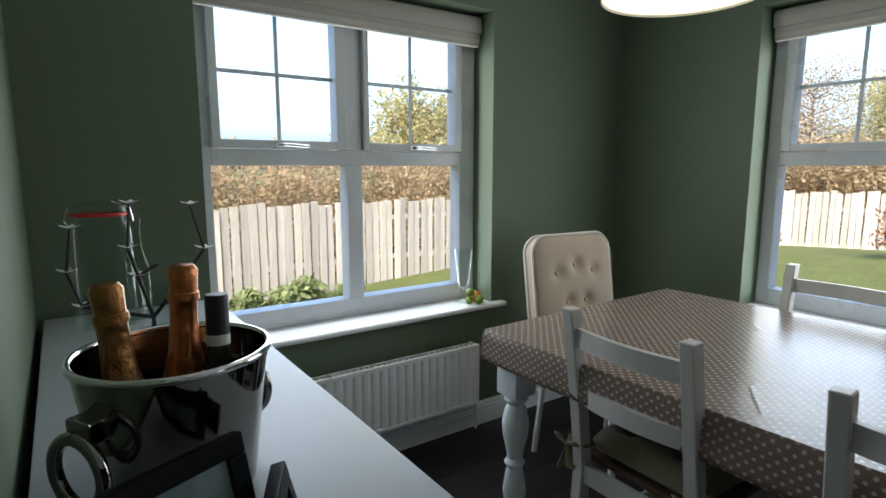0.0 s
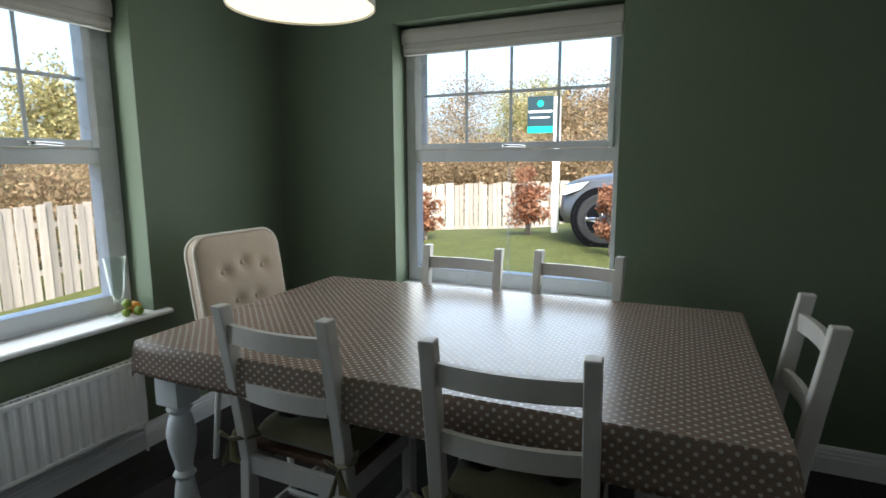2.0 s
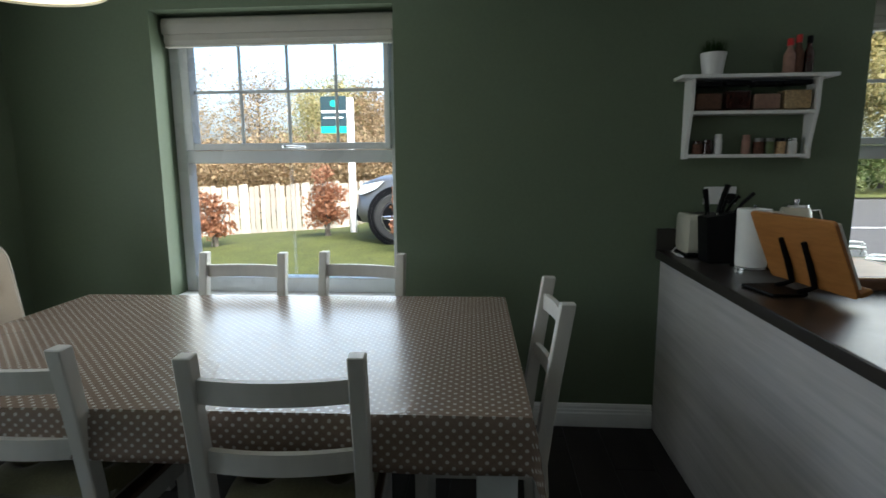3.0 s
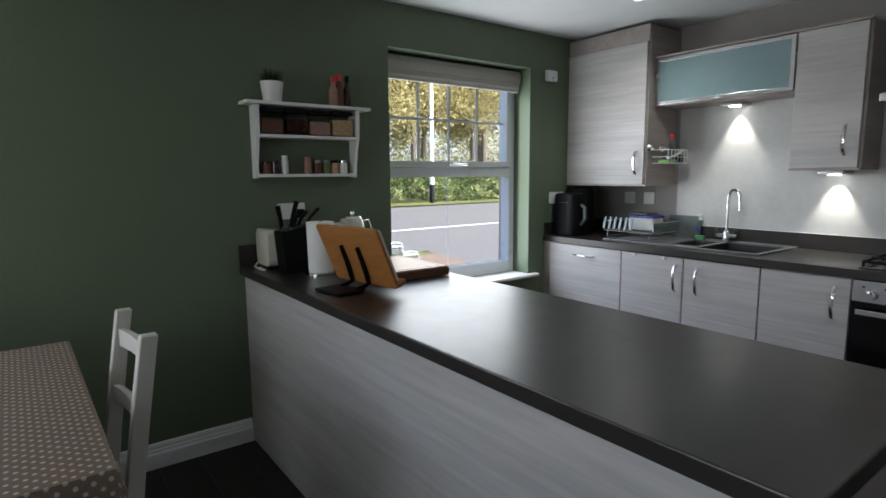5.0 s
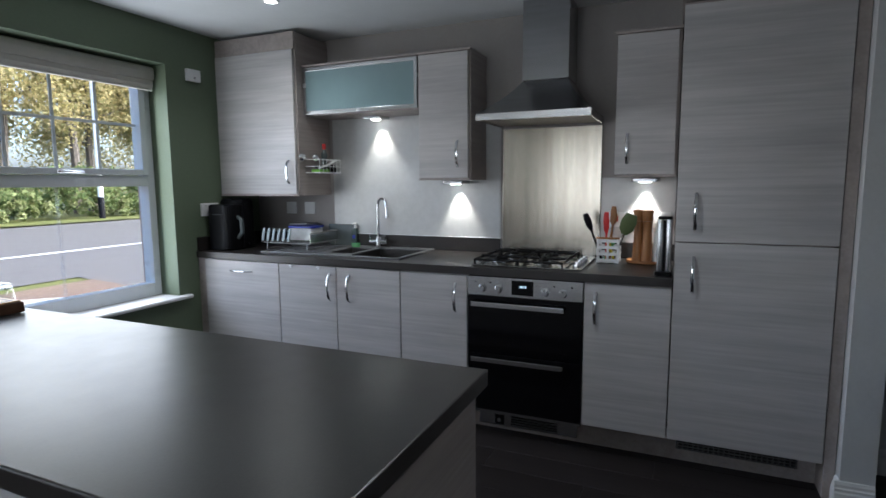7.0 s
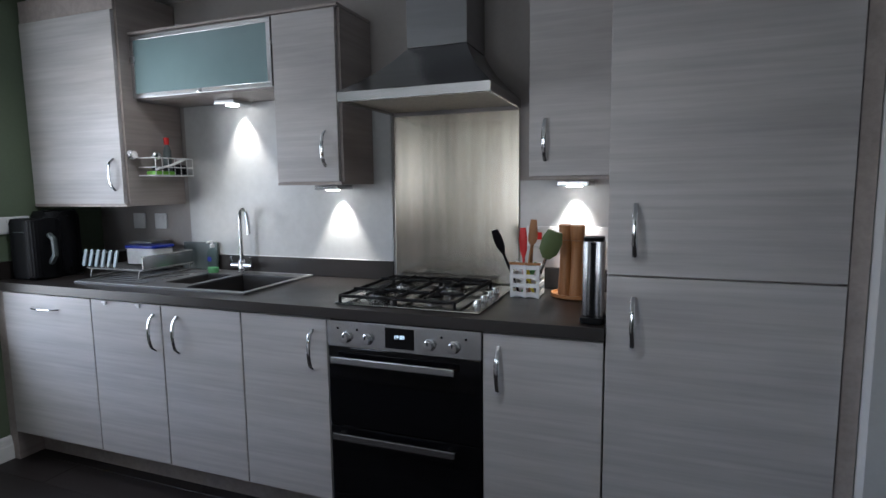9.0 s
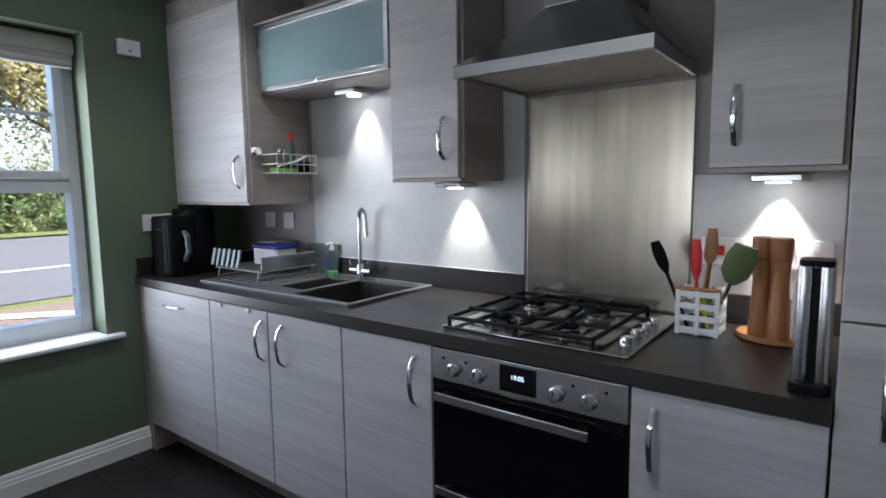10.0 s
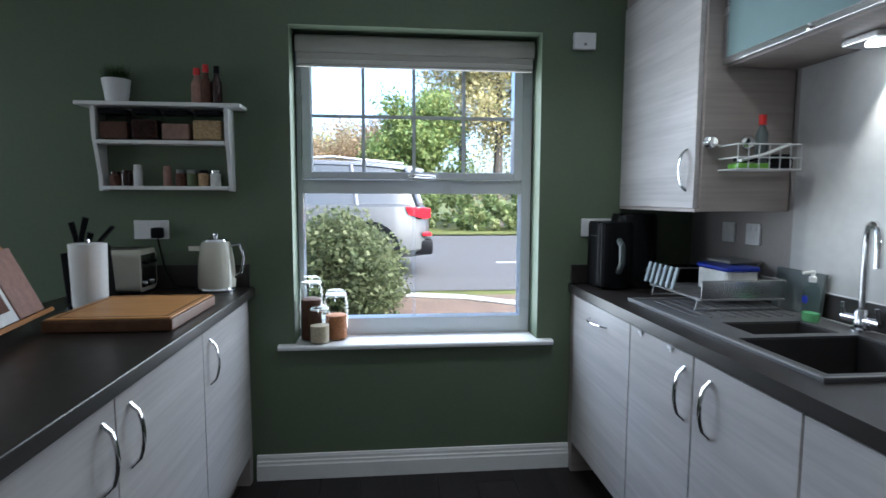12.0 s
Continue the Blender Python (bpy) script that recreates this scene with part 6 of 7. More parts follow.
for k in range(6):
    x = rx1 - 0.012 - k * 0.042
    bm = B()
    prism(bm, rounded(0.018, 0.085, 0.008, 4), "y", -0.004, 0.004, 0.0015)
    bm.transform(pose(x, ry1 + 0.018, rb + 0.055, 14, 0, 0))
    part("plate_peg", bm, PEG, rk, "grey-blue plastic peg", smooth=True)
for x in (rx0 + 0.02, rx1 - 0.03):
    wire([(x, ry1, rb), (x, ry1 + 0.01, RZ - 0.002), (x, ry0, RZ - 0.002), (x, ry0, rb)], 0.0045, "foot")
part("side_plate", box(B(), rx0 - 0.003, rx0 - 0.001, ry0, ry1, rb + 0.005, rt_), STEEL, rk, "steel side plate")
bb = thing("plastic_tub", "clear plastic tub with a blue lid in the dish rack", "tub", (2.36, -3.60, rb))
bm = B()
prism(bm, rounded(0.2, 0.13, 0.02, 4, 2.345, -3.60), "z", rb + 0.003, rb + 0.085, 0.004)
part("tub_body", bm, WHITELAB, bb)
bm = B()
prism(bm, rounded(0.215, 0.145, 0.024, 4, 2.345, -3.60), "z", rb + 0.0855, rb + 0.10, 0.004)
part("lid", bm, BLUEP, bb, "dark blue lid")
tr = B()
box(tr, 2.02, 2.25, -0.006, 0.006, 0, 0.145, 0.004)
tr.transform(pose(0, -3.725, 0.92, 6, 0, 0))
solid("oven_tray", tr, GREYD, "dark grey tray standing behind the dish rack", "tray")
sp = thing("soap_dispenser", "green hand soap pump bottle beside the tap", "soap bottle", (1.985, -3.66, 0.918))
bm = B()
lathe(bm, [(0, 0), (0.028, 0), (0.031, 0.01), (0.031, 0.028), (0, 0.028)], 20, (1.985, -3.66, 0.918), 0.7)
part("soap_liquid", bm, SOAPG, sp, smooth=True)
bm = B()
lathe(bm, [(0.031, 0.029), (0.031, 0.10), (0.02, 0.122), (0.012, 0.128), (0, 0.128)], 20, (1.985, -3.66, 0.918), 0.7)
part("bottle_body", bm, CLEARP, sp, smooth=True)
bm = B()
lathe(bm, [(0, 0.1285), (0.011, 0.1285), (0.011, 0.145), (0.006, 0.148), (0.006, 0.165), (0, 0.166)], 14, (1.985, -3.66, 0.918))
rod(bm, (1.985, -3.66, 1.08), (1.985, -3.625, 1.076), 0.005, 8)
part("pump", bm, PETAL, sp, smooth=True)
bm = B()
lathe(bm, [(0.0, 0), (0.013, 0), (0.013, 0.0015), (0, 0.0015)], 18)
bm.transform(pose(1.985, -3.637, 0.99, -90, 0, 0))
part("label_patch", bm, BLUEP, sp)

# utensil basket
ub = thing("utensil_basket", "white lattice utensil holder beside the hob", "utensil holder", (0.335, -3.58, PZ))
ux0, ux1, uy0, uy1 = 0.275, 0.39, -3.64, -3.535
for z in (0.006, 0.04, 0.075, 0.11):
    bm = B()
    for a, b, c, d in ((ux0, ux1, uy0, uy0 + 0.005), (ux0, ux1, uy1 - 0.005, uy1), (ux0, ux0 + 0.005, uy0, uy1), (ux1 - 0.005, ux1, uy0, uy1)):
        box(bm, a, b, c, d, PZ + z, PZ + z + 0.016)
    part("lattice_band", bm, WPLAST, ub)
for a in (ux0, (ux0 + ux1) / 2 - 0.006, ux1 - 0.012):
    for y0, y1 in ((uy0 - 0.002, uy0 + 0.003), (uy1 - 0.003, uy1 + 0.002)):
        part("lattice_post", box(B(), a, a + 0.012, y0, y1, PZ, PZ + 0.128), WPLAST, ub)
part("wooden_rim", box(B(), ux0 - 0.004, ux1 + 0.004, uy1 - 0.006, uy1 + 0.004, PZ + 0.1285, PZ + 0.138, 0.002), MILLW, ub)
part("basket_floor", box(B(), ux0 + 0.005, ux1 - 0.005, uy0 + 0.005, uy1 - 0.005, PZ + 0.001, PZ + 0.005), WPLAST, ub)
def utensil(label, base, tip, m, head, w, hm=None):
    u = thing("cooking_utensil", label, "utensil", base, group="cooking utensils")
    b, t = Vector(base), Vector(tip)
    d = (t - b)
    bm = B()
    tube(bm, [b, b + d * (1 - head)], 0.0055, 8)
    part("shaft", bm, m, u, smooth=True)
    bm = B()
    tube(bm, [b + d * (1 - head), b + d * (1 - head * 0.75), b + d * (1 - head * 0.35), t], w * 0.22, 10, 4.5, [0.35, 0.9, 1.0, 0.7])
    part("head", bm, hm or m, u, smooth=True)
z = PZ + 0.006
utensil("black plastic cooking spoon in the lattice holder", (0.37, -3.60, z), (0.455, -3.54, PZ + 0.262), BLACKP, 0.36, 0.02)
utensil("red cooking spoon in the lattice holder", (0.345, -3.59, z), (0.35, -3.58, PZ + 0.27), REDP, 0.45, 0.017)
utensil("wooden spatula in the lattice holder", (0.33, -3.61, z), (0.315, -3.62, PZ + 0.30), MILLW, 0.35, 0.018)
utensil("wooden spoon in the lattice holder", (0.34, -3.57, z), (0.31, -3.60, PZ + 0.265), MILLW, 0.25, 0.02)
utensil("sage green slotted turner in the lattice holder", (0.31, -3.59, z), (0.215, -3.53, PZ + 0.262), STEEL, 0.42, 0.042, OLIVEP)
utensil("yellow kitchen tool in the lattice holder", (0.30, -3.56, z), (0.34, -3.555, PZ + 0.13), YELLP, 0.6, 0.012)
utensil("teal kitchen tool in the lattice holder", (0.36, -3.62, z), (0.30, -3.60, PZ + 0.13), SOAPG, 0.5, 0.012)

tray = thing("mill_tray", "round pale wooden tray under the pepper mills", "tray", (0.145, -3.62, PZ))
bm = B()
lathe(bm, [(0, 0), (0.095, 0), (0.10, 0.004), (0.10, 0.016), (0.094, 0.016), (0.09, 0.008), (0, 0.008)], 32, (0.145, -3.62, PZ + 0.0005), 0.9)
part("tray_dish", bm, MILLW, tray, smooth=True)
for x, y in ((0.185, -3.60), (0.14, -3.585)):
    ml = thing("pepper_mill", "tall waisted wooden pepper mill", "pepper mill", (x, y, PZ + 0.009), group="pepper mills")
    bm = B()
    lathe(bm, [(0, 0), (0.029, 0), (0.029, 0.02), (0.024, 0.11), (0.0225, 0.15), (0.0235, 0.20), (0.0255, 0.215), (0, 0.216)], 20, (x, y, PZ + 0.009))
    part("mill_body", bm, MILLW, ml, smooth=True)
    bm = B()
    lathe(bm, [(0, 0.217), (0.0255, 0.217), (0.0285, 0.272), (0.02, 0.276), (0, 0.276)], 20, (x, y, PZ + 0.009))
    part("mill_head", bm, MILLW, ml, smooth=True)
ob_ = thing("oil_bottle", "clear oil bottle half full of yellow oil", "bottle", (0.085, -3.60, PZ + 0.009))
bm = B()
lathe(bm, [(0, 0), (0.026, 0), (0.026, 0.055), (0, 0.055)], 18, (0.085, -3.60, PZ + 0.009))
part("oil", bm, YELLP, ob_, smooth=True)
bm = B()
lathe(bm, [(0.0265, 0), (0.0265, 0.15), (0.012, 0.19), (0.012, 0.21), (0, 0.21)], 18, (0.085, -3.60, PZ + 0.009))
part("bottle_body", bm, WHITELAB, ob_, smooth=True)

nb = thing("knife_stand", "upright steel and black knife stand at the worktop's end", "knife stand", (0.045, -3.23, PZ))
bm = B()
prism(bm, rounded(0.075, 0.10, 0.012, 4, 0.046, -3.235), "z", PZ + 0.0005, PZ + 0.02, 0.003)
part("foot", bm, BLACKP, nb)
for x in (0.026, 0.064):
    bm = B()
    prism(bm, rounded(0.026, 0.075, 0.010, 4, x, -3.235), "z", PZ + 0.0205, PZ + 0.26, 0.002)
    part("steel_side", bm, STEEL, nb, smooth=True)
part("core", box(B(), 0.040, 0.050, -3.265, -3.205, PZ + 0.0205, PZ + 0.255), BLACKP, nb)
bm = B()
prism(bm, rounded(0.062, 0.07, 0.012, 4, 0.045, -3.235), "z", PZ + 0.2605, PZ + 0.272, 0.004)
part("cap", bm, BLACKP, nb)

# wire caddy on the cupboard side
cd = thing("suction_caddy", "white wire caddy on suction cups holding cleaning things", "caddy", (2.17, -3.58, 1.41))
cx0, cx1, cy0, cy1 = 2.12, 2.228, -3.70, -3.47
for z in (1.415, 1.455, 1.50):
    bm = B()
    tube(bm, [(cx1, cy0, z), (cx0, cy0, z), (cx0, cy1, z), (cx1, cy1, z)] + ([(cx1, cy0, z)] if z < 1.44 else []), 0.0028, 6)
    part("caddy_rail", bm, WPLAST, cd, smooth=True)
for k in range(7):
    y = cy0 + (cy1 - cy0) * k / 6
    bm = B()
    tube(bm, [(cx1, y, 1.415), (cx0, y, 1.415), (cx0, y, 1.50)], 0.0022, 6)
    part("caddy_wire", bm, WPLAST, cd)
for y in (cy1 + 0.03, cy1 - 0.11):
    bm = B()
    lathe(bm, [(0, 0), (0.028, 0), (0.026, 0.008), (0.017, 0.018), (0, 0.02)], 20)
    bm.transform(pose(2.2345, y, 1.515, 0, -90, 0))
    cup = part("suction_cup", bm, CHROME, cd, "chrome suction cup", smooth=True)
    bm = B()
    tube(bm, [(2.22, y, 1.515), (2.205, y, 1.505), (2.21, min(y, cy1), 1.50)], 0.003, 6)
    part("hook", bm, WPLAST, cup)
def caddy_item(name, label, m, fn):
    bm = B()
    fn(bm)
    solid(name, bm, m, label, "cleaning item", "cleaning things in the caddy", smooth=True)
caddy_item("sponge", "lime green sponge in the wire caddy", LIMEP, lambda b: box(b, 2.135, 2.20, -3.60, -3.485, 1.419, 1.437, 0.006))
caddy_item("scrub_brush", "black and white washing-up brush in the wire caddy", BLACKP, lambda b: tube(b, [(2.165, -3.49, 1.452), (2.165, -3.53, 1.45), (2.165, -3.62, 1.465)], 0.016, 8, 0.7, [0.8, 1.1, 0.5]))
caddy_item("scrub_pad", "black scouring pad in the wire caddy", BLACKP, lambda b: box(b, 2.14, 2.20, -3.69, -3.62, 1.419, 1.47, 0.01))
caddy_item("cleaning_cloth", "folded white cloth in the wire caddy", WHITELAB, lambda b: tube(b, [(2.135, -3.49, 1.445), (2.128, -3.58, 1.468), (2.13, -3.66, 1.50)], 0.014, 8, 0.4))
cl = thing("spray_bottle", "small clear bottle with a red cap in the caddy", "bottle", (2.175, -3.655, 1.419))
bm = B()
lathe(bm, [(0, 0), (0.02, 0), (0.02, 0.10), (0.009, 0.13), (0, 0.13)], 16, (2.165, -3.585, 1.4385))
part("bottle_body", bm, GREYD, cl, smooth=True)
bm = B()
lathe(bm, [(0, 0.1305), (0.012, 0.1305), (0.013, 0.165), (0, 0.167)], 16, (2.165, -3.585, 1.4385))
part("cap", bm, REDP, cl, "red cap", smooth=True)

# ---- outside ----
GRASS = surface("lawn_grass", (0.085, 0.092, 0.024), 0.95, vary=0.45, scale=40, bump=0.6, blotch=0.3, spec=0.2)
TARMAC = surface("tarmac", (0.062, 0.058, 0.055), 0.85, vary=0.25, scale=160, bump=0.3, blotch=0.2)
FENCEW = grain("weathered_fence_board", (0.31, 0.265, 0.22), (0.44, 0.39, 0.335), "z", 0.85, 10, 0.2, rand=0.35)
LINEW = surface("white_road_paint", (0.5, 0.5, 0.48), 0.8, vary=0.2, scale=60)
KERB = surface("concrete_kerb", (0.26, 0.26, 0.245), 0.85, vary=0.15, scale=60, bump=0.2)
BARK = surface("bark_mulch", (0.10, 0.065, 0.042), 0.95, vary=0.5, scale=60, bump=0.8, blotch=0.3)
TRUNK = surface("grey_tree_bark", (0.10, 0.085, 0.07), 0.95, vary=0.4, scale=25, stretch=(1, 1, 0.2), bump=0.7)


def ground_z(x, y):
    dip = 0.085 * max(0.0, min(x - 9.5, 4.0)) * max(0.0, min((y - 1.6) / 1.6, 1.0))
    return -0.1 + 0.055 * max(0.0, min(x - 3.2, 5.0)) - 0.055 * max(0.0, min(y - 1.5, 6.0)) - dip


def sheet(x0, x1, y0, y1, lift, nx=24, ny=24):
    bm = B()
    xs = [x0 + (x1 - x0) * k / nx for k in range(nx + 1)]
    ys = [y0 + (y1 - y0) * k / ny for k in range(ny + 1)]
    v = [[bm.verts.new((x, y, ground_z(x, y) + lift)) for y in ys] for x in xs]
    for i in range(nx):
        for j in range(ny):
            bm.faces.new((v[i][j], v[i + 1][j], v[i + 1][j + 1], v[i][j + 1]))
    return bm


bm = B()
steps = [-400, -120, -40, -15, -6, 0, 1.5, 3.2, 4.5, 6, 7.5, 8.5, 9.5, 10.5, 11.5, 12.5, 13.5, 14.5, 16, 25, 40, 90, 200, 500]
v = [[bm.verts.new((x, y, ground_z(x, y) - (0.25 if -3 < x < 3.0 and -4 < y < 2.4 else 0))) for y in steps] for x in steps]
for i in range(len(steps) - 1):
    for j in range(len(steps) - 1):
        bm.faces.new((v[i][j], v[i + 1][j], v[i + 1][j + 1], v[i][j + 1]))
solid("ground", bm, GRASS, "grass ground around the house reaching the horizon", "ground", kind="structure", smooth=True)
solid("road", sheet(7.3, 17.0, -60, -0.6, 0.012, 20, 40), TARMAC, "grey tarmac road and parking area", "road", kind="structure")
solid("road_spur", sheet(4.0, 7.3, -60, -5.2, 0.012, 8, 30), TARMAC, "grey tarmac road curving towards the house", "road", kind="structure")
solid("driveway", sheet(8.2, 13.0, -0.6, 1.3, 0.012, 10, 6), TARMAC, "grey tarmac driveway under the car", "driveway", kind="structure")
solid("garden_bed", sheet(3.4, 7.0, -5.2, -0.8, 0.02, 12, 12), BARK, "bark mulch bed beside the house", "ground", kind="structure")
solid("road_line", sheet(9.8, 9.95, -40, -4.2, 0.02, 2, 30), LINEW, "white painted line on the tarmac", "road marking", kind="structure")

# fence along the boundary: each board is a part
FY, FTOP = 7.35, 0.82
fence = thing("fence", "weathered close-board timber fence along the lawn", "fence", (8, FY, ground_z(8, FY)))
bm = B()
for z in (-0.05, 0.55):
    box(bm, -6, 11.8, FY + 0.012, FY + 0.05, z, z + 0.07)
part("rails", bm, FENCEW, fence)
rng = random.Random(4)
meshes = []
for k in range(6):
    bm = B()
    h = 1.28 + 0.012 * k
    box(bm, -0.052, 0.052, -0.01, 0.01, 0, h, 0.003, 1)
    me = bpy.data.meshes.new("board")
    bm.to_mesh(me)
    bm.free()
    me.materials.append(FENCEW)
    meshes.append(me)
x, k = -4.0, 0
while x < 11.8:
    off = rng.uniform(-0.006, 0.006)
    lean = rng.uniform(-0.6, 0.6)
    ob = new("board", meshes[k % 6])
    ob.parent = fence
    ob.matrix_basis = pose(x - 8, off + (0.012 if k % 2 else -0.012), FTOP - 1.30 - ground_z(8, FY) + rng.uniform(-0.012, 0.012), 0, lean, 0)
    x += 0.118 + rng.uniform(-0.004, 0.006)
    k += 1
# the fence turns and runs on behind the driveway
FA, FB = Vector((11.85, 7.3, 0)), Vector((15.6, -0.8, 0))
along = (FB - FA).normalized()
heading = math.degrees(math.atan2(along.y, along.x))
fence = thing("fence", "weathered close-board timber fence beyond the lawn and driveway", "fence", (FA.x, FA.y, -0.55), heading)
bm = B()
for z in (0.25, 1.0):
    box(bm, 0, (FB - FA).length, 0.012, 0.05, z, z + 0.07)
part("rails", bm, FENCEW, fence, local=True)
x, k = 0.05, 0
while x < (FB - FA).length:
    ob = new("board", meshes[k % 6])
    ob.parent = fence
    ob.matrix_basis = pose(x, rng.uniform(-0.006, 0.006) + (0.012 if k % 2 else -0.012), 0.02 + 0.016 * x + rng.uniform(-0.012, 0.012), 0, rng.uniform(-0.6, 0.6), 0)
    x += 0.118 + rng.uniform(-0.004, 0.006)
    k += 1


def leaf_mesh(name, centres, radii, n, size, material, seed, squash=1.0, floor_z=None):
    """n small leaves scattered through a set of clumps, as one mesh."""
    rs = np.random.RandomState(seed)
    c = np.array(centres)[rs.randint(0, len(centres), n)]
    idx = rs.normal(size=(n, 3))
    idx /= np.linalg.norm(idx, axis=1)[:, None]
    rad = np.array(radii)[rs.randint(0, len(radii), n)][:, None] * rs.uniform(0.35, 1.0, (n, 1)) ** 0.5
    p = c + idx * rad * [1, 1, squash]
    if floor_z is not None:
        p[:, 2] = np.maximum(p[:, 2], floor_z + 0.02)
    a = rs.normal(size=(n, 3))
    a /= np.linalg.norm(a, axis=1)[:, None]
    b = np.cross(a, rs.normal(size=(n, 3)))
    b /= np.linalg.norm(b, axis=1)[:, None]
    s = size * rs.uniform(0.6, 1.4, (n, 1))
    verts = np.stack([p - a * s, p + b * s * 0.55, p + a * s, p - b * s * 0.55], 1).reshape(-1, 3)
    me = bpy.data.meshes.new(name)
    me.from_pydata(verts.tolist(), [], np.arange(4 * n).reshape(-1, 4).tolist())
    me.materials.append(material)
    return me


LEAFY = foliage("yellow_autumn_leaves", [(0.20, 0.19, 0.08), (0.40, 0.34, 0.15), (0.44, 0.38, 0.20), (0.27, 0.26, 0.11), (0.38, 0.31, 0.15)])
LEAFG = foliage("green_leaves", [(0.10, 0.15, 0.05), (0.16, 0.22, 0.07), (0.26, 0.28, 0.09), (0.12, 0.17, 0.06)])
LEAFB = foliage("rusty_beech_leaves", [(0.20, 0.085, 0.045), (0.32, 0.15, 0.085), (0.26, 0.115, 0.06), (0.38, 0.20, 0.12)])
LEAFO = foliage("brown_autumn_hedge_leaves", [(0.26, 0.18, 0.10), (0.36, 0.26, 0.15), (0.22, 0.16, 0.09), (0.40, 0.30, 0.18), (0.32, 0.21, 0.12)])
LEAFD = foliage("dark_undergrowth_leaves", [(0.06, 0.09, 0.03), (0.12, 0.16, 0.06), (0.18, 0.22, 0.08), (0.15, 0.15, 0.07)])
LEAFE = foliage("grey_green_bush_leaves", [(0.05, 0.065, 0.025), (0.10, 0.12, 0.05), (0.17, 0.18, 0.09), (0.07, 0.08, 0.035)])
LEAFP = foliage("pale_shrub_leaves", [(0.09, 0.12, 0.03), (0.2, 0.22, 0.09), (0.32, 0.34, 0.16), (0.12, 0.14, 0.05)])


def tree(x, y, h, spread, material, seed, n=2600, size=0.11, label="autumn tree with yellowing leaves", low=0.3, limbs=16):
    rs = random.Random(seed)
    z = ground_z(x, y) - 0.05
    t = thing("tree", label, "tree", (x, y, z), group="trees beyond the road")
    top = Vector((x + rs.uniform(-0.3, 0.3), y + rs.uniform(-0.3, 0.3), z + h * 0.92))
    bm = B()
    pts = [Vector((x, y, z)).lerp(top, k / 6) + Vector((rs.uniform(-0.08, 0.08), rs.uniform(-0.08, 0.08), 0)) * (k > 0) for k in range(7)]
    tube(bm, pts, 0.02 * h, 8, 1.0, [1.15, 0.85, 0.7, 0.55, 0.4, 0.25, 0.1])
    centres = []
    for k in range(limbs):
        f = low + (0.95 - low) * (k + 0.5) / limbs
        base = Vector((x, y, z)).lerp(top, f)
        a = k * 2.4 + rs.uniform(-0.4, 0.4)
        ln = spread * (1.15 - 0.75 * f) * rs.uniform(0.7, 1.2)
        tip = base + Vector((math.cos(a) * ln, math.sin(a) * ln, ln * rs.uniform(0.25, 0.8)))
        mid = base.lerp(tip, 0.5) + Vector((0, 0, -0.08 * ln))
        tube(bm, [base, mid, tip], 0.007 * h, 6, 1.0, [1, 0.6, 0.2])
        centres += [mid, tip, base.lerp(tip, 0.75) + Vector((rs.uniform(-0.4, 0.4), rs.uniform(-0.4, 0.4), rs.uniform(-0.2, 0.4)))]
    part("trunk", bm, TRUNK, t, smooth=True)
    me = leaf_mesh("crown", [c - Vector((x, y, z)) for c in centres], [spread * 0.2, spread * 0.32, spread * 0.42], n, size, material, seed)
    ob = new("crown", me)
    ob.parent = t
    return t


def shrub(name, label, category, x, y, h, w, material, seed, n=1800, size=0.045, group="", stems=True):
    z = ground_z(x, y)
    t = thing(name, label, category, (x, y, z), group=group)
    rs = random.Random(seed)
    bm = B()
    tips = []
    for k in range(9):
        a = rs.uniform(0, 6.28)
        r = w * 0.36 * rs.uniform(0.2, 1)
        tip = (x + math.cos(a) * r, y + math.sin(a) * r, z + h * rs.uniform(0.45, 0.9))
        tips.append(tip)
        tube(bm, [(x + rs.uniform(-0.05, 0.05), y + rs.uniform(-0.05, 0.05), z - 0.02), ((x + tip[0]) / 2, (y + tip[1]) / 2, z + h * 0.4), tip], 0.012, 5, 1.0, [1, 0.7, 0.3])
    part("stems", bm, TRUNK, t)
    cs = [(c[0] - x, c[1] - y, c[2] - z) for c in tips] + [((c[0] - x) * 1.1, (c[1] - y) * 1.1, (c[2] - z) * 0.5) for c in tips]
    me = leaf_mesh("foliage", cs, [w * 0.16, w * 0.24], n, size, material, seed, 0.9, 0.0)
    ob = new("foliage", me)
    ob.parent = t
    return t


def hedge(name, label, x0, x1, y0, y1, h, material, seed, n, size, base=None):
    rs = np.random.RandomState(seed)
    m = max(8, int(n / 50))
    xs, ys = rs.uniform(x0, x1, m), rs.uniform(y0, y1, m)
    zs = np.array([ground_z(a, b) for a, b in zip(xs, ys)]) + h * rs.uniform(0.05, 0.95, m) ** 0.8 * rs.uniform(0.75, 1.1, m)
    me = leaf_mesh(name, np.stack([xs, ys, zs], 1), [h * 0.12, h * 0.2], n, size, material, seed)
    return tagged(new(name, me), label, "hedge", kind="stuff")


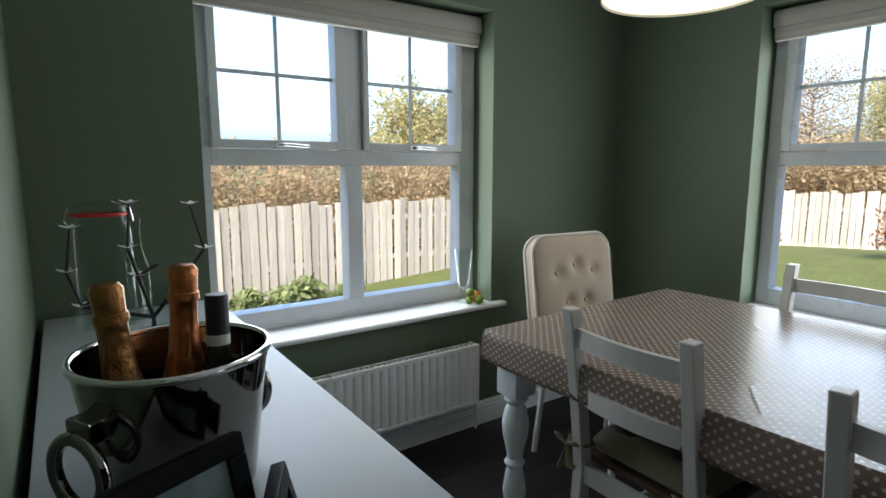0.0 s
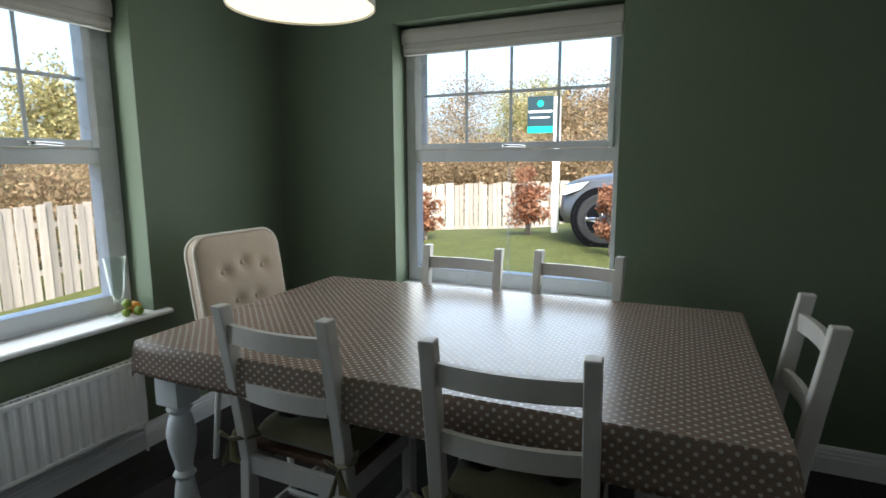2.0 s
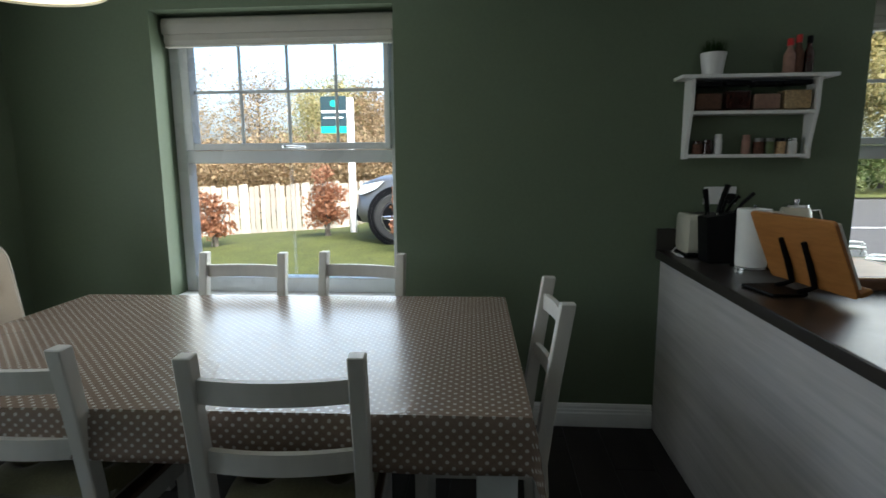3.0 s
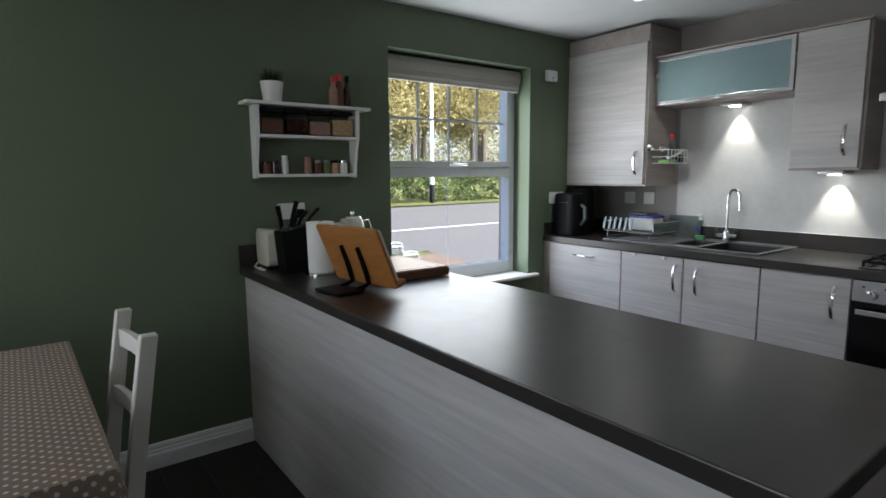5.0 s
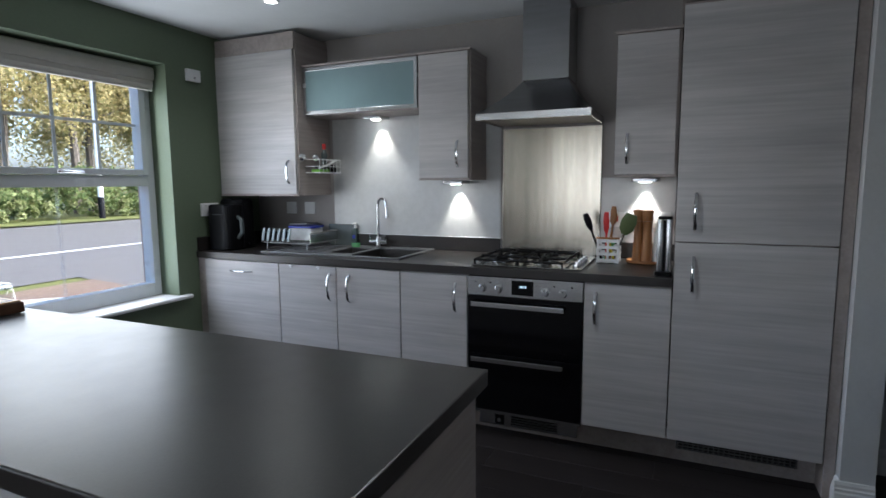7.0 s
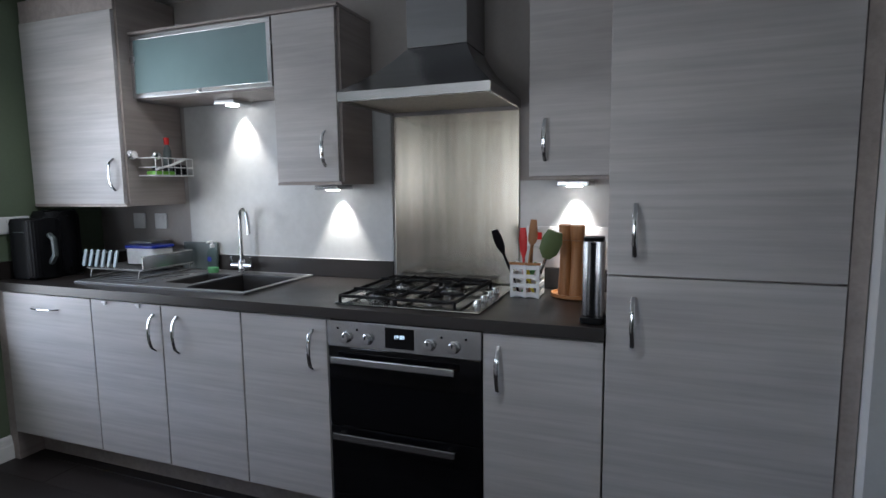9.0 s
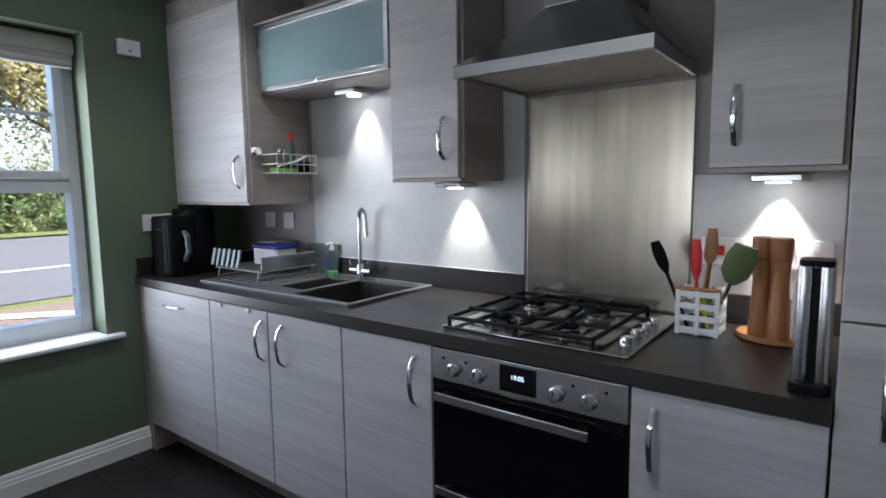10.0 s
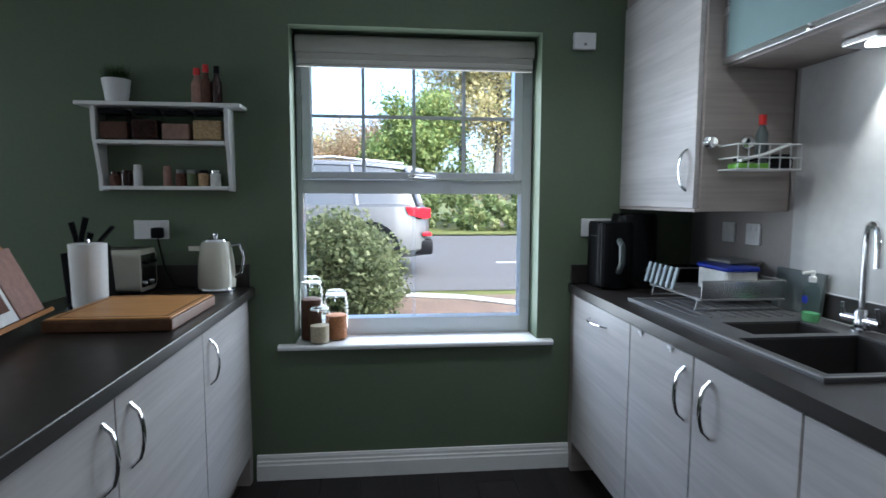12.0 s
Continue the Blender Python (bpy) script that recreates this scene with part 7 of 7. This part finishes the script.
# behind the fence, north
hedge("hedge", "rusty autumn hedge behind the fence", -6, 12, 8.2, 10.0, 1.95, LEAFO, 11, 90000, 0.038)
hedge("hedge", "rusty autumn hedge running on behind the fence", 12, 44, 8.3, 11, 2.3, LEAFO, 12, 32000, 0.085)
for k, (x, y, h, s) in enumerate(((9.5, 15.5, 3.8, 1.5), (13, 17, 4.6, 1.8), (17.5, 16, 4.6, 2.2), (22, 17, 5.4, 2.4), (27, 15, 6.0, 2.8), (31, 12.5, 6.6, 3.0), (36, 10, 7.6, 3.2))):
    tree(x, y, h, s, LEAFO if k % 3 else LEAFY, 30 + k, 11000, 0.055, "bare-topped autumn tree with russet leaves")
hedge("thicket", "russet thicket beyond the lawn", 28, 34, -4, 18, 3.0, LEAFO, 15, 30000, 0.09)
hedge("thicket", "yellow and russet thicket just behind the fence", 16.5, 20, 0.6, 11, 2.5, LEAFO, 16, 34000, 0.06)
# beyond the road, east
hedge("undergrowth", "dark green undergrowth beyond the road", 19.0, 22.5, -34, 0.4, 1.7, LEAFD, 13, 30000, 0.10)
hedge("undergrowth", "pale dry undergrowth at the verge", 18.4, 19.4, -34, 0.4, 0.7, LEAFP, 14, 7000, 0.09)
rt = random.Random(9)
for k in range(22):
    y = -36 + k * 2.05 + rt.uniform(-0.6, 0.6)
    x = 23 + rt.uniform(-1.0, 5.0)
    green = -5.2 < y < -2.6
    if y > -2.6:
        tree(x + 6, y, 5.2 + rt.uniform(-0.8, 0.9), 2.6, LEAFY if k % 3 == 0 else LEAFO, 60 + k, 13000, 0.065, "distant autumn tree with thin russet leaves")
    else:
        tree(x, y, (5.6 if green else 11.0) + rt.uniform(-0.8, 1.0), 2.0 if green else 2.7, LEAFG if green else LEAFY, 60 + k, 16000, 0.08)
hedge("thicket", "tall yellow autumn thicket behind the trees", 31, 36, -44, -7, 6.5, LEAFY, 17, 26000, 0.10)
solid("verge", sheet(17.0, 18.6, -60, 6, 0.05, 3, 30), GRASS, "grass verge beyond the road", "verge", kind="structure")

# shrubs on the lawn and by the windows
shrub("beech_shrub", "young beech with rusty leaves on the lawn", "shrub", 9.2, 2.48, 1.22, 0.85, LEAFB, 71, 1900, 0.036, "beech shrubs")
shrub("beech_shrub", "young beech with rusty leaves beside the car", "shrub", 7.4, 0.86, 0.95, 0.46, LEAFB, 72, 1700, 0.03, "beech shrubs")
shrub("beech_shrub", "small young beech by the fence", "shrub", 8.5, 4.1, 0.9, 0.66, LEAFB, 73, 1200, 0.035, "beech shrubs")
shrub("evergreen_bush", "rounded grey-green bush in the mulch bed", "bush", 6.1, -1.80, 0.98, 1.55, LEAFE, 74, 15000, 0.03)
for k in range(7):
    shrub("border_shrub", "low variegated shrub below the wide window", "shrub", 0.5 + 0.45 * k, 6.6 + 0.15 * (k % 3), 0.2 + 0.06 * (k % 2), 0.45, LEAFP, 80 + k, 500, 0.05, "border shrubs")
solid("kerb", tube(B(), [(6.9, -1.0, ground_z(6.9, -1) + 0.03), (7.05, -2.2, ground_z(7, -2) + 0.03), (6.8, -3.2, ground_z(6.8, -3) + 0.03), (6.2, -4.2, ground_z(6.2, -4) + 0.03), (5.4, -5.2, ground_z(5.4, -5) + 0.03)], 0.045, 6), KERB, "pale concrete edging of the bed", "kerb", kind="structure")

# lamp post
lp = thing("street_lamp", "white street lamp column with a dark base", "street lamp", (18.2, -13.2, ground_z(18.2, -13.2)))
bm = B()
lathe(bm, [(0, 0), (0.10, 0), (0.10, 0.75), (0.09, 0.78), (0, 0.78)], 16, (18.2, -13.2, ground_z(18.2, -13.2)))
part("column_base", bm, BLACKP, lp, smooth=True)
bm = B()
lathe(bm, [(0, 0.78), (0.085, 0.78), (0.075, 3.0), (0.06, 6.0), (0, 6.0)], 16, (18.2, -13.2, ground_z(18.2, -13.2)))
part("column", bm, GLOSSW, lp, smooth=True)
part("lantern", box(B(), 17.5, 18.25, -13.32, -13.08, ground_z(18, -13) + 6.0, ground_z(18, -13) + 6.14, 0.03), GREYM, lp)

# parked car beyond the lawn
PAINT = surface("silver_car_paint", (0.085, 0.087, 0.09), 0.32, 0.3, vary=0.04, scale=200, bump=0.0, coat=0.6)
TYRE = surface("tyre_rubber", (0.018, 0.018, 0.018), 0.75, vary=0.1, scale=60, bump=0.1)
CARGLASS = surface("dark_car_glass", (0.03, 0.035, 0.04), 0.06, vary=0.05, bump=0)
TAILR = surface("red_lamp_lens", (0.5, 0.012, 0.02), 0.12, vary=0.05, bump=0)
HEADL = surface("headlamp_lens", (0.55, 0.6, 0.65), 0.12, vary=0.05, bump=0)
gx, gy0, gy1 = 8.95, -2.88, 1.72
gz = ground_z(8.9, 0) + 0.013
car = thing("car", "silver sport utility car parked on the driveway", "car", (gx, (gy0 + gy1) / 2, gz))
# stations along the length: (place 0 rear to 1 front, underside, waist, half width low, half width waist)
ST = [(0.0, 0.42, 0.95, 0.72, 0.70), (0.015, 0.32, 1.02, 0.84, 0.80), (0.06, 0.30, 1.06, 0.92, 0.88), (0.25, 0.27, 1.05, 0.95, 0.91), (0.5, 0.27, 1.02, 0.95, 0.91), (0.68, 0.27, 1.02, 0.95, 0.90), (0.82, 0.29, 0.97, 0.94, 0.86), (0.94, 0.27, 0.91, 0.92, 0.82), (0.985, 0.27, 0.84, 0.87, 0.75), (1.0, 0.30, 0.74, 0.80, 0.68)]
L = gy1 - gy0
def loft(sections):
    bm = B()
    rings = [[bm.verts.new(p) for p in s] for s in sections]
    for a, b in zip(rings, rings[1:]):
        n = len(a)
        for k in range(n):
            bm.faces.new((a[k], a[(k + 1) % n], b[(k + 1) % n], b[k]))
    bm.faces.new(rings[0][::-1])
    bm.faces.new(rings[-1])
    return bm
secs = []
for t, zb, zw, wl, ww in ST:
    y = gy0 + L * t
    zm = zb + 0.45 * (zw - zb)
    secs.append([(gx + s * w, y, gz + z) for s, w, z in ((-1, wl * 0.9, zb), (-1, wl, zb + 0.1), (-1, wl, zm), (-1, ww, zw - 0.05), (-1, ww * 0.9, zw), (0, 0, zw + 0.035), (1, ww * 0.9, zw), (1, ww, zw - 0.05), (1, wl, zm), (1, wl, zb + 0.1), (1, wl * 0.9, zb))])
body = part("car_body", loft(secs), PAINT, car, smooth=True)
secs = []
for t, z, w in ((0.03, 1.0, 0.80), (0.05, 1.36, 0.70), (0.12, 1.56, 0.64), (0.3, 1.63, 0.64), (0.48, 1.63, 0.65), (0.58, 1.52, 0.68), (0.70, 1.0, 0.82)):
    y = gy0 + L * t
    secs.append([(gx - 0.84, y, gz + 0.99), (gx - w, y, gz + max(1.0, z)), (gx, y, gz + max(1.0, z) + 0.02), (gx + w, y, gz + max(1.0, z)), (gx + 0.84, y, gz + 0.99)])
part("side_glass", loft(secs), CARGLASS, car, "dark window glass", smooth=True)
secs = []
for t, z, w in ((0.015, 1.56, 0.58), (0.06, 1.60, 0.66), (0.2, 1.66, 0.67), (0.4, 1.68, 0.67), (0.53, 1.63, 0.66)):
    y = gy0 + L * t
    secs.append([(gx - w, y, gz + z - 0.07), (gx - w * 0.93, y, gz + z - 0.01), (gx, y, gz + z + 0.015), (gx + w * 0.93, y, gz + z - 0.01), (gx + w, y, gz + z - 0.07)])
part("roof", loft(secs), PAINT, car, smooth=True)
for s in (-1, 1):
    for t0, z0, t1, z1 in ((0.03, 1.05, 0.07, 1.56), (0.22, 1.02, 0.24, 1.6), (0.42, 1.02, 0.42, 1.62), (0.69, 1.02, 0.54, 1.6)):
        bm = B()
        w0, w1 = 0.86, 0.665
        tube(bm, [(gx + s * w0, gy0 + L * t0, gz + z0), (gx + s * (w0 + w1) / 2 + s * 0.02, gy0 + L * (t0 + t1) / 2, gz + (z0 + z1) / 2), (gx + s * w1, gy0 + L * t1, gz + z1)], 0.045 if t0 < 0.1 else 0.028, 8, 0.6)
        part("pillar", bm, PAINT, car, smooth=True)
    bm = B()
    tube(bm, [(gx + s * 0.6, gy0 + L * 0.08, gz + 1.62), (gx + s * 0.6, gy0 + L * 0.3, gz + 1.71), (gx + s * 0.6, gy0 + L * 0.5, gz + 1.66)], 0.018, 6)
    part("roof_rail", bm, CHROME, car, smooth=True)
    for t in (0.185, 0.865):
        y = gy0 + L * t
        bm = B()
        lathe(bm, [(0.395, -0.02), (0.44, -0.02), (0.44, 0.02), (0.395, 0.02), (0.395, -0.02)], 32)
        bm.transform(pose(gx + s * 0.945, y, gz + 0.37, 0, 90, 0))
        part("wheel_arch", bm, BLACKP, car, "black wheel arch trim", smooth=True)
        bm = B()
        lathe(bm, [(0, -0.012), (0.395, -0.012), (0.395, 0.012), (0, 0.012)], 32)
        bm.transform(pose(gx + s * 0.945, y, gz + 0.37, 0, 90, 0))
        part("wheel_well", bm, BLACKP, car)
        bm = B()
        lathe(bm, [(0.24, -0.1), (0.33, -0.105), (0.36, -0.08), (0.36, 0.08), (0.33, 0.105), (0.24, 0.1)], 36)
        bm.transform(pose(gx + s * 0.87, y, gz + 0.36, 0, 90, 0))
        wh = part("tyre", bm, TYRE, car, smooth=True)
        bm = B()
        lathe(bm, [(0.24, -0.1), (0.245, 0.1), (0.225, 0.1), (0.21, 0.02), (0.21, -0.1)], 32)
        for k in range(5):
            a = k * 72 + 20
            ca, sa = math.cos(radians(a)), math.sin(radians(a))
            tube(bm, [(0, 0, 0.07 * 1), (ca * 0.12, sa * 0.12, 0.085), (ca * 0.225, sa * 0.225, 0.08)], 0.035, 6, 0.5, [1.2, 0.9, 0.8])
        lathe(bm, [(0, 0.10), (0.05, 0.10), (0.06, 0.05), (0, 0.05)], 16)
        bm.transform(pose(gx + s * 0.87, y, gz + 0.36, 0, 90 * s, 0))
        part("alloy_rim", bm, CHROME, wh, "silver alloy rim", smooth=True)
    # lamps
    bm = B()
    prism(bm, [(gy0 - 0.01, 0.99), (gy0 + 0.34, 1.01), (gy0 + 0.30, 0.90), (gy0 + 0.08, 0.84), (gy0 - 0.005, 0.86)], "x", gx + s * 0.62, gx + s * 0.925, 0.008)
    bm.transform(pose(0, 0, gz))
    part("tail_lamp", bm, TAILR, car, "red tail lamp")
    part("reflector", box(B(), gx + s * 0.55, gx + s * 0.90, gy0 - 0.02, gy0 + 0.10, gz + 0.60, gz + 0.65, 0.008), TAILR, car, "red bumper reflector")
    bm = B()
    prism(bm, [(gy1 - 0.02, 0.70), (gy1 - 0.10, 0.82), (gy1 - 0.42, 0.88), (gy1 - 0.30, 0.76), (gy1 - 0.08, 0.68)], "x", gx + s * 0.60, gx + s * 0.885, 0.01)
    bm.transform(pose(0, 0, gz))
    part("headlamp", bm, HEADL, car, "clear headlamp")
    bm = B()
    box(bm, gx + s * 0.955 - 0.01, gx + s * 0.955 + 0.01, gy0 + L * 0.36, gy0 + L * 0.40, gz + 0.90, gz + 0.925, 0.004)
    part("door_handle", bm, PAINT, car)
bm = B()
box(bm, gx - 0.86, gx + 0.86, gy0 - 0.05, gy0 + 0.25, gz + 0.33, gz + 0.55, 0.05)
part("rear_bumper", bm, BLACKP, car, "black lower rear bumper", smooth=True)
bm = B()
box(bm, gx - 0.80, gx + 0.80, gy1 - 0.25, gy1 + 0.03, gz + 0.28, gz + 0.50, 0.05)
part("front_bumper", bm, BLACKP, car, "black lower front bumper", smooth=True)
bm = B()
for k in range(5):
    box(bm, gx - 0.5, gx + 0.5, gy1 - 0.06, gy1 + 0.02, gz + 0.53 + k * 0.035, gz + 0.55 + k * 0.035, 0.005)
part("grille", bm, CHROME, car)
part("number_plate", box(B(), gx - 0.26, gx + 0.26, gy0 - 0.03, gy0 - 0.012, gz + 0.72, gz + 0.83, 0.004), YELLP, car, "yellow rear number plate")
for s in (-1, 1):
    bm = B()
    box(bm, gx + s * 0.96, gx + s * 1.10, gy0 + L * 0.63, gy0 + L * 0.66, gz + 1.02, gz + 1.16, 0.03)
    part("door_mirror", bm, PAINT, car, smooth=True)

# agent's board on its post
SIGND = surface("dark_teal_sign", (0.012, 0.035, 0.045), 0.4, vary=0.05)
SIGNG = surface("green_sign_band", (0.02, 0.36, 0.27), 0.4, vary=0.05)
sg = thing("estate_sign", "dark sign board with a green band on a white post", "sign", (9.5, 2.11, ground_z(9.5, 2.1)))
zg = ground_z(9.5, 2.1)
part("post", box(B(), 9.45, 9.55, 2.06, 2.16, zg, 2.40, 0.005), GLOSSW, sg, "white square post")
brd = part("sign_board", box(B(), 9.43, 9.449, 2.165, 2.60, 1.82, 2.42, 0.003), SIGND, sg)
part("green_band", box(B(), 9.424, 9.4298, 2.165, 2.60, 1.82, 1.93), SIGNG, brd)
part("white_band", box(B(), 9.424, 9.4298, 2.18, 2.585, 2.15, 2.19), WHITELAB, brd)
part("lettering_bar", box(B(), 9.424, 9.4298, 2.22, 2.55, 2.06, 2.085), WHITELAB, brd)
bm = B()
lathe(bm, [(0, 0), (0.055, 0), (0.055, 0.006), (0, 0.006)], 20)
bm.transform(pose(9.43, 2.38, 2.30, 0, -90, 0))
part("round_mark", bm, SIGNG, brd)

# ---- floor planks, laid last ----
PL, PW = 1.22, 0.178
bm = B()
box(bm, 0.0008, PL - 0.0008, 0.0008, PW - 0.0008, -0.0078, 0.0, 0.0012, 1)
plank_mesh = bpy.data.meshes.new("plank")
bm.to_mesh(plank_mesh)
bm.free()
plank_mesh.materials.append(PLANK)
cut_meshes = {}
rows_n = int((NW - SW) / PW) + 1
for r in range(rows_n):
    y = SW + r * PW
    if y + PW > NW + 0.1:
        break
    x = -2.2 - (r * 0.47 % PL)
    while x < EW:
        a, b = max(x, -2.2), min(x + PL, EW)
        if b - a > 0.05:
            if b - a > PL - 0.01:
                me = plank_mesh
            else:
                key = round(b - a, 3)
                if key not in cut_meshes:
                    q = B()
                    box(q, 0.0008, b - a - 0.0008, 0.0008, PW - 0.0008, -0.0078, 0.0, 0.0012, 1)
                    cut_meshes[key] = bpy.data.meshes.new("plank")
                    q.to_mesh(cut_meshes[key])
                    q.free()
                    cut_meshes[key].materials.append(PLANK)
                me = cut_meshes[key]
            ob = new("plank", me)
            ob.parent = floor
            ob.matrix_basis = pose(a, y, 0)
        x += PL
